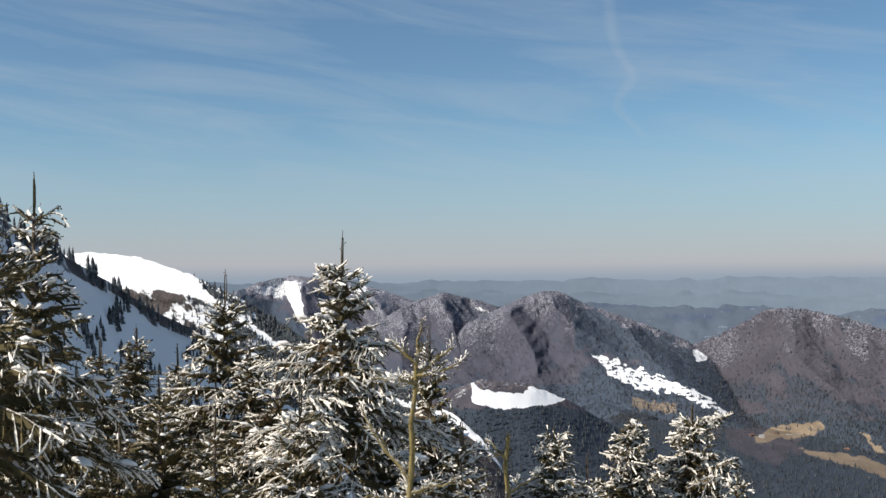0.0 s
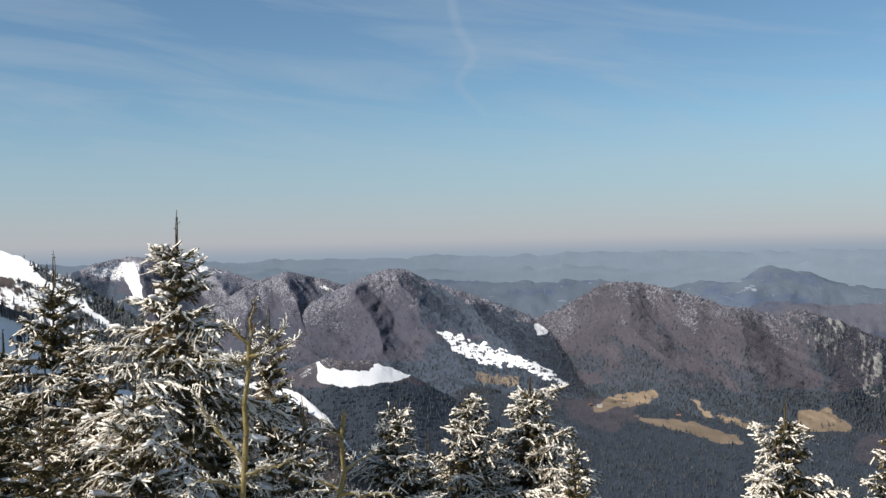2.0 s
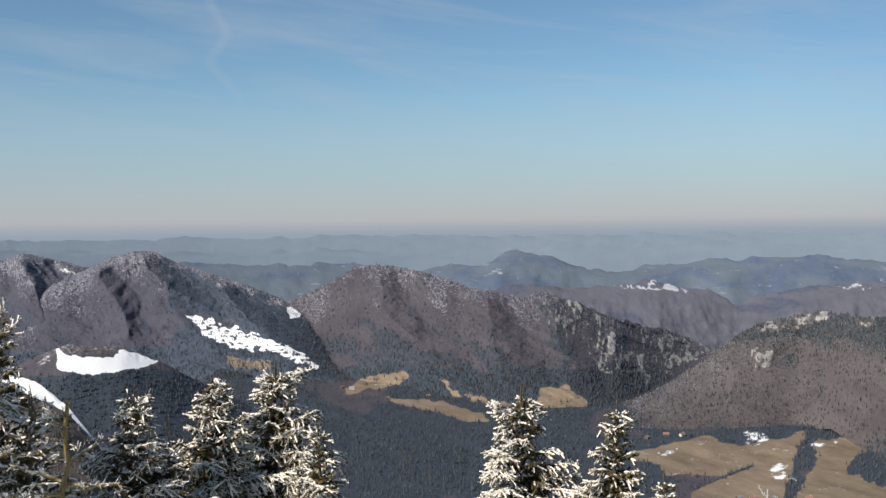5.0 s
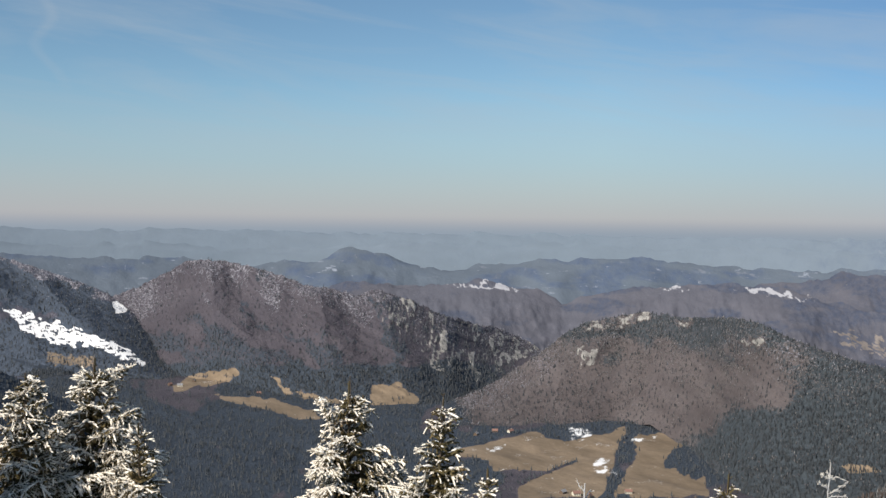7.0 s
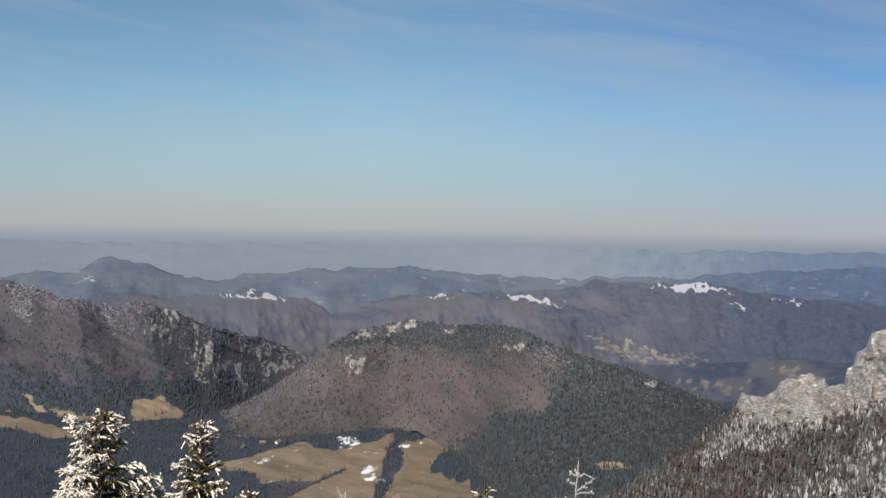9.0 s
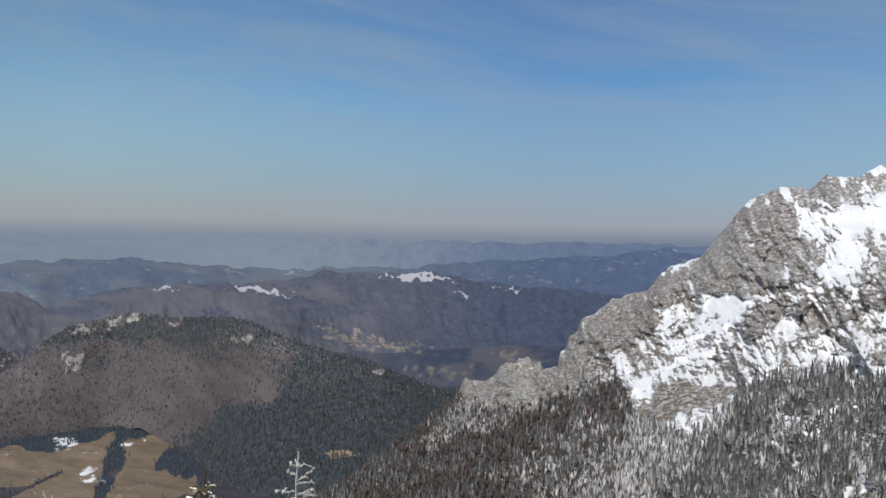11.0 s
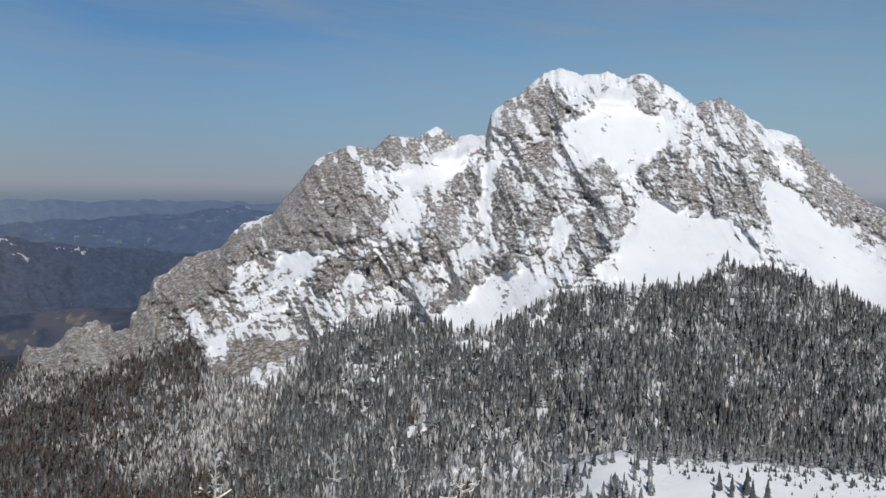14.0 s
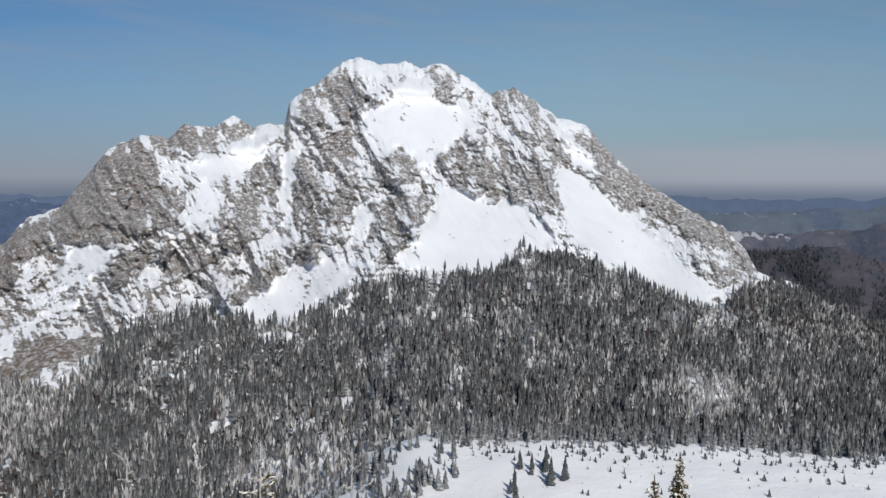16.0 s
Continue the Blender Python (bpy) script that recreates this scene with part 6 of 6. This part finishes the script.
TREES += [
    (-18.9, -4.4, 13.0, "frosted spruce in a dense stand", 24, dict(rimed=0.42, width=0.74)),
    (-14.7, -5.0, 12.0, "frosted spruce in a dense stand", 25, dict(rimed=0.42, width=0.81, snow=1.5)),
    (-9.9, -3.2, 14.0, "frosted spruce in a dense stand", 26, dict(rimed=0.70, width=0.74, fullness=1.3)),
    (-7.3, -5.6, 10.5, "snow-laden spruce in a dense stand", 27, dict(width=0.81, snow=2.2)),
    (-3.0, -6.0, 12.0, "snow-laden spruce in a dense stand", 28, dict(width=0.81, snow=2.2)),
    (-11.9, -6.6, 10.0, "snow-laden spruce in a dense stand", 29, dict(rimed=0.42, width=0.81, snow=1.6)),
    (0.6, -7.6, 11.5, "frosted spruce behind a lichened sapling", 30, dict(width=0.74, snow=1.4)),
    (-20.6, -3.6, 12.0, "frosted spruce in a dense stand", 34, dict(rimed=0.55, width=0.80, fullness=1.2)),
    (-16.6, -6.6, 10.0, "snow-laden spruce in a dense stand", 35, dict(rimed=0.42, width=0.80, snow=1.5)),
    (-20.9, -8.0, 8.5, "snow-laden spruce in a dense stand", 36, dict(rimed=1.0, width=0.85, snow=2.0)),
    (-5.2, -4.4, 13.5, "frosted spruce wedged between taller ones", 37, dict(width=0.76, snow=1.4)),
]
TREES += [
    (7.6, -9.4, 13.5, "snow-laden spruce between forked neighbours", 33, dict(width=0.81, snow=1.5)),
    (12.75, -6.8, 15.0, "twin-topped spruce loaded with snow and brown cones", 10, dict(rimed=0.85, fullness=1.7, width=1.15, leader=0.3, snow=1.5, tops=((0.42, 0.35, 0.55),))),
    (9.35, -7.6, 14.5, "frosted spruce with a slim forked tip", 11, dict(rimed=0.85, fullness=1.7, width=0.95, leader=0.32, snow=1.4, tops=((0.1, 0.3, 0.4),))),
    (5.6, -8.1, 13.5, "frosted spruce with a nodding top", 12, dict(rimed=0.85, fullness=1.7, width=0.95, leader=0.2, snow=1.5)),
    (15.1, -10.2, 14.0, "low frosted spruce with cones near its top", 13, dict(width=0.81, leader=0.2)),
    (25.42, -8.0, 15.0, "frosted spruce with a bare brown leader", 14, dict(rimed=0.85, fullness=1.7, seen=14.65, width=0.85, leader=0.5, snow=1.2, tops=((-0.34, 0.5, 0.85), (0.12, 0.25, 0.6)))),
    (30.35, -8.85, 14.5, "narrow frosted spruce with a bent top", 15, dict(rimed=0.85, fullness=1.7, seen=14.65, width=0.5, leader=0.3, lean=0.1, snow=1.2)),
]
TREES += [
    (32.3, -12.6, 14.0, "top of a frosted spruce", 16, dict(seen=29.7, width=0.57, leader=0.25)),
    (44.6, -12.3, 13.5, "top of a thin frosted spruce", 17, dict(seen=29.7, width=0.54, leader=0.3)),
    (66.2, -13.8, 14.0, "top of a thin frosted spruce", 19, dict(seen=67.4, width=0.54, leader=0.4, sparse=1.3)),
    (69.0, -15.0, 13.0, "top of a thin frosted spruce", 20, dict(seen=67.4, width=0.68, leader=0.3, sparse=1.3)),
    (101.1, -13.45, 42.0, "dark young spruce standing above the snowy meadow", 22, dict(seen=88, width=0.41, leader=0.5, sparse=1.3)),
    (99.9, -14.7, 40.0, "small frosted spruce above the snowy meadow", 23, dict(seen=88, width=0.41, leader=0.4, sparse=1.4)),
    (79.4, -13.9, 14.0, "top of a thin frosted spruce", 21, dict(seen=82, width=0.68, leader=0.35, sparse=1.4)),
]
for bearing, height, dist, label, seed, opts in TREES:
    spruce(bearing, height, dist, label, seed, **opts)


def sapling(bearing, height, dist, label, seed, shoots, thick=0.022, seen=0.0):
    """A thin lichen-covered spruce sapling with a few stiff shoots, each (height below tip, side, depth, length, rise)."""
    g = np.random.default_rng(seed)
    tip = place(np.array(bearing), np.array(height), np.array(dist)) + ARM * np.array((math.sin(radians(seen)), math.cos(radians(seen)), 0))
    ground = float(surface(np.array(bearing), np.array(dist))) - 0.2
    H = float(tip[2]) - ground
    base = np.array([tip[0], tip[1], ground])
    w0, w1, ra, rb, t0, t1 = [], [], [], [], [], []

    def rod(a, b, r0, r1, segs, needled):
        pts = [a + (b - a) * q + g.normal(0, 0.006, 3) * (0 < q < 1) for q in np.linspace(0, 1, segs + 1)]
        for k in range(segs):
            w0.append(pts[k]); w1.append(pts[k + 1])
            ra.append(r0 + (r1 - r0) * k / segs); rb.append(r0 + (r1 - r0) * (k + 1) / segs)
            if needled:
                t0.append(pts[k]); t1.append(pts[k + 1])

    rod(np.array([-0.12, 0, 0.0]), np.array([-0.05, 0, H - 0.9]), thick * 1.5, thick * 0.9, 8, False)
    rod(np.array([-0.05, 0, H - 0.9]), np.array([0, 0, H]), thick * 0.9, thick * 0.55, 6, False)
    t0.append(np.array([-0.03, 0, H - 0.5])); t1.append(np.array([0, 0, H]))
    for down, side, back, length, rise in shoots:
        d = np.array([side, back, rise])
        d = d / np.linalg.norm(d)
        a = np.array([-0.05 * min(down / 0.9, 1), 0, H - down])
        rod(a, a + d * length, thick * 0.55, thick * 0.32, 4, True)
        for q in np.linspace(0.3, 0.95, max(2, int(length * 11))):
            s = np.array([-d[1], d[0], 0.2]) * g.choice((-1, 1)) + d * 0.8 + g.normal(0, 0.25, 3)
            s /= np.linalg.norm(s)
            at = a + d * length * q
            rod(at, at + s * g.uniform(0.05, 0.13), 0.005, 0.003, 2, True)
    thing = new("spruce_sapling")
    thing.location = base
    tagged(thing, label, "spruce sapling", "frosted saplings beside the viewpoint")
    t0, t1 = np.array(t0), np.array(t1)
    rimed = "lichened" not in label
    new("stem", stems_mesh("stem", np.array(w0), np.array(w1), np.array(ra), np.array(rb), RIMED if rimed else LICHEN, 6)).parent = thing
    new("crown", needles_mesh("crown", t0, t1, np.full(len(t0), 0.005), 0.02 if rimed else 0.040, 0.005 if rimed else 0.007, g, more=0.55 if rimed else 0.0)).parent = thing
    return thing


sapling(-1.45, -4.9, 5.6, "lichened yellow-brown spruce sapling with stiff frosted shoots", 31,
        ((0.0, -0.75, 0.1, 0.16, 0.75), (0.01, 0.12, 0.2, 0.17, 1.0), (0.06, 0.9, -0.1, 0.20, 0.22), (0.07, -0.9, 0.2, 0.20, -0.02), (0.09, 0.3, 0.8, 0.18, 0.3), (0.05, 0.75, 0.3, 0.24, 0.5),
         (0.10, -0.5, -0.8, 0.16, 0.2), (0.60, -0.7, 0.1, 0.42, 1.0), (0.66, 0.8, -0.3, 0.26, 0.3), (0.68, -0.2, 0.9, 0.25, 0.4), (0.70, 0.5, 0.8, 0.25, 0.3), (0.72, -0.9, -0.4, 0.24, 0.3)))
sapling(3.35, -8.7, 5.8, "short lichened sapling top leaning beside taller spruces", 32, ((0.12, -0.6, 0.3, 0.10, 0.6), (0.3, 0.7, 0.2, 0.2, 0.4), (0.4, -0.7, 0.2, 0.25, 0.3), (0.42, 0.9, -0.3, 0.28, 0.05), (0.45, -0.9, -0.4, 0.3, 0.1)))

sapling(48.7, -11.55, 12.0, "rime-covered sapling top with a leaning shoot", 47, ((0.16, -0.9, 0.1, 0.10, 0.3), (0.18, 0.9, 0.2, 0.16, 0.1), (0.27, -0.8, 0.2, 0.13, 0.4), (0.32, 0.9, 0.0, 0.24, 0.25), (0.36, 0.2, -0.9, 0.2, 0.3),
        (0.44, -0.9, 0.1, 0.30, 0.2), (0.48, 0.9, 0.2, 0.40, -0.05), (0.5, -0.9, -0.3, 0.42, 0.0), (0.6, 0.8, 0.3, 0.45, 0.1), (0.62, -0.7, 0.3, 0.45, 0.2)), 0.010, 55)
BARE = ((0.10, -0.5, 0.3, 0.12, 0.9), (0.22, 0.6, 0.2, 0.16, 0.7), (0.30, -0.7, -0.2, 0.2, 0.5), (0.38, 0.8, 0.3, 0.22, 0.5), (0.5, -0.8, 0.2, 0.28, 0.4), (0.55, 0.3, -0.8, 0.25, 0.4), (0.6, 0.9, 0.1, 0.3, 0.3))
for b, e, d, n, lab in ((72.9, -13.75, 12.0, 41, "bare frosted sapling stick above the forest"), (79.4, -13.2, 13.0, 42, "frosted sapling with thin rime-covered shoots"), (84.1, -13.7, 13.0, 43, "frosted sapling with thin rime-covered shoots"),
                        (37.1, -13.3, 12.0, 44, "bare frosted sapling stick above the valley"), (66.9, -13.7, 12.0, 45, "frosted sapling with thin rime-covered shoots"), (76.4, -14.2, 12.0, 46, "frosted sapling with thin rime-covered shoots")):
    sapling(b, e, d, lab, n, BARE[:3] if "stick" in lab else BARE, 0.014, min(b, 82))


# ---- young spruces on the snowy meadow ----
seeds = [lone_spruce(k) for k in (51, 52, 53)]
made = 0
MEADOW = [(94.18, -14.82), (92.83, -14.71), (93.44, -14.98), (94.49, -15.24), (95.23, -15.21), (92.55, -15.85), (89.53, -15.05), (87.42, -14.77), (88.32, -13.7), (97.59, -14.7), (99.33, -13.91), (100.24, -15.69), (110.64, -13.6), (107.76, -13.7), (109.2, -14.5),
          (96.2, -13.9), (89.4, -13.6), (91.2, -13.7), (93.2, -13.6), (95.6, -13.8), (97.0, -13.7), (98.2, -13.75), (100.5, -13.6), (102.4, -13.8), (104.6, -13.7), (105.4, -13.9), (84.2, -15.1), (85.4, -14.4), (87.3, -15.9), (87.9, -15.2), (85, -15.9)]
for k, (b, e) in enumerate(MEADOW):
    for j in range(1 + (k % 5 == 0) + (k < 6)):
        bb, ee = b + rng.normal(0, 0.12) * j, e + rng.normal(0, 0.15) * j
        rr = np.linspace(326, 424, 120)
        r0 = float(np.interp(ee, np.degrees(np.arctan2(surface(np.full(120, bb), rr) - EYE, rr)), rr))
        h = float(rng.uniform(3.0, 5.5) * (1.75 if k < 6 else 1.3 if k > 25 else 0.75))
        m = Matrix.Translation((r0 * math.sin(radians(bb)), r0 * math.cos(radians(bb)), float(surface(np.array(bb), np.array(r0))) - 0.05)) @ Matrix.Rotation(rng.uniform(0, 6), 4, "Z")
        src = seeds[made % 3]
        ob = src if made < 3 else copy_thing(src, m)
        ob.matrix_basis = m @ Matrix.Diagonal((h, h, h, 1))
        made += 1


n = 620
b = 92 - 13 * rng.uniform(0, 1, n) ** 0.8
r0 = rng.uniform(330, 424, n)
keep = (b < 89.2 - (424 - r0) * 0.022 + rng.normal(0, 0.9, n)) & (fbm(b * 0.9, r0 / 22, 3, 290) > -0.25)
b, r0 = b[keep], r0[keep]
spots = np.stack([r0 * np.sin(np.radians(b)), r0 * np.cos(np.radians(b)), surface(b, r0)], -1)
conifers("meadow_edge_spruces", spots, rng.uniform(2.5, 8.5, len(b)), 0.2, 5, 7, FIR_FROST, "dark young spruces along the edge of the snowy meadow", rng, laden=0.4)
n = 460
b = rng.uniform(88.5, 111, n) + rng.normal(0, 0.5, n)
r0 = 424 + rng.uniform(-4, 26, n) - np.abs(rng.normal(0, 9, n)) * (fbm(b * 0.8, b * 0 + 2, 3, 291) > 0)
spots = np.stack([r0 * np.sin(np.radians(b)), r0 * np.cos(np.radians(b)), surface(b, r0)], -1)
conifers("forest_edge_spruces", spots, rng.uniform(3, 9, n) * smooth(410, 440, r0) + 2, 0.2, 5, 7, FIR_FROST, "frosted spruces where the forest meets the snowy meadow", rng, laden=0.4)
n = 260
b = rng.choice((90.5, 92.8, 95.5, 97.5, 99, 100.5, 105, 107.5, 110), n) + rng.normal(0, 1.0, n)
r0 = 420 - np.abs(rng.normal(0, 14, n)) - 60 * rng.uniform(0, 1, n) * (rng.uniform(0, 1, n) < 0.2)
spots = np.stack([r0 * np.sin(np.radians(b)), r0 * np.cos(np.radians(b)), surface(b, r0)], -1)
conifers("meadow_shrubs", spots, 0.5 + 2.2 * rng.uniform(0, 1, n) ** 2, 0.34, 3, 6, FIR_DARK, "small dark shrubs and seedlings along the forest edge", rng)


# ---- farmhouses in the valley ----
def plain(name, low, high, scale=3.0):
    m, nt, bsdf = material(name)
    nt.links.new(mixed(nt, grain(nt, scale, 4), low, high), bsdf.inputs["Base Color"])
    bsdf.inputs["Roughness"].default_value = 0.85
    return m


PLASTER, TIMBER, TILES = plain("pale_plaster", (0.62, 0.58, 0.46), (0.72, 0.68, 0.56)), plain("dark_timber", (0.10, 0.07, 0.05), (0.17, 0.12, 0.085)), plain("roof_sheet", (0.20, 0.11, 0.09), (0.30, 0.17, 0.13))
GREY_ROOF, GLASS = plain("grey_roof", (0.22, 0.22, 0.23), (0.33, 0.33, 0.34)), plain("dark_glass", (0.02, 0.025, 0.03), (0.04, 0.045, 0.05))


def box(x0, x1, y0, y1, z0, z1):
    v = [(x, y, z) for z in (z0, z1) for y in (y0, y1) for x in (x0, x1)]
    return v, [(0, 2, 3, 1), (4, 5, 7, 6), (0, 1, 5, 4), (2, 6, 7, 3), (0, 4, 6, 2), (1, 3, 7, 5)]


def farmhouse(bearing, height, size, turn, wall, roof, label):
    r0 = float(meets_ground(np.array([bearing]), np.array([height]))[0])
    L, W, H = 6.5 * size, 4.5 * size, 4.2 * size
    thing = new("farmhouse")
    thing.matrix_basis = Matrix.Translation((r0 * math.sin(radians(bearing)), r0 * math.cos(radians(bearing)), float(surface(np.array(bearing), np.array(r0))) - 0.6)) @ Matrix.Rotation(radians(turn), 4, "Z")
    tagged(thing, label, "house", "farmhouses in the valley")
    v, f = box(-L, L, -W, W, 0, H + 0.6)
    v += [(-L, 0, H + 0.6 + W * 0.8), (L, 0, H + 0.6 + W * 0.8)]
    body = new("wall", mesh_from("wall", v, quads=f, tris=[(4, 6, 8), (5, 9, 7)], mat=wall, shade=False))
    body.parent = thing
    e, rz = 0.7, H + 0.6 + W * 0.8 + 0.25
    rv = [(-L - e, -W - e, H + 0.3), (L + e, -W - e, H + 0.3), (L + e, 0, rz), (-L - e, 0, rz), (-L - e, W + e, H + 0.3), (L + e, W + e, H + 0.3)]
    rv += [(x, y, z + 0.3) for x, y, z in rv]
    roof_ob = new("roof", mesh_from("roof", rv, quads=[(0, 3, 2, 1), (3, 4, 5, 2), (6, 7, 8, 9), (9, 8, 11, 10), (0, 1, 7, 6), (4, 10, 11, 5), (1, 2, 8, 7), (2, 5, 11, 8), (0, 6, 9, 3), (3, 9, 10, 4)], mat=roof, shade=False))
    roof_ob.parent = thing
    cv, cf = box(L * 0.4, L * 0.4 + 0.9, -0.45, 0.45, rz - 0.8, rz + 1.4)
    new("chimney", mesh_from("chimney", cv, quads=cf, mat=wall, shade=False)).parent = roof_ob
    for k in (-0.6, 0.0, 0.6):
        wv, wf = box(k * L - 0.7, k * L + 0.7, -W - 0.06, -W + 0.1, H * 0.4, H * 0.4 + 1.7)
        new("window", mesh_from("window", wv, quads=wf, mat=GLASS, shade=False)).parent = body


farmhouse(16.1, -7.36, 1.7, 12, PLASTER, GREY_ROOF, "pale plastered house with a grey roof by the woods")
for b, e, size, turn, timber in ((15.7, -8.45, 0.9, 30, 1), (16.2, -8.55, 1.0, -20, 0), (16.9, -8.35, 0.9, 60, 1), (17.6, -8.2, 0.8, 10, 1), (33.4, -10.95, 1.0, 15, 0), (32.6, -11.0, 0.9, -35, 1), (31.6, -11.1, 0.9, 40, 1),
                                 (36.2, -13.7, 0.9, 20, 1), (36.9, -13.75, 1.0, -10, 0), (37.6, -13.8, 0.9, 50, 1), (39.6, -13.7, 0.9, -30, 0), (24.2, -9.75, 0.9, 25, 1), (20.2, -8.95, 0.8, -15, 1)):
    farmhouse(b, e, size, turn, TIMBER if timber else PLASTER, TILES if (turn % 20) else GREY_ROOF, "dark timber farmhouse with a gabled roof in the fields" if timber else "pale plastered farmhouse with a gabled roof in the fields")
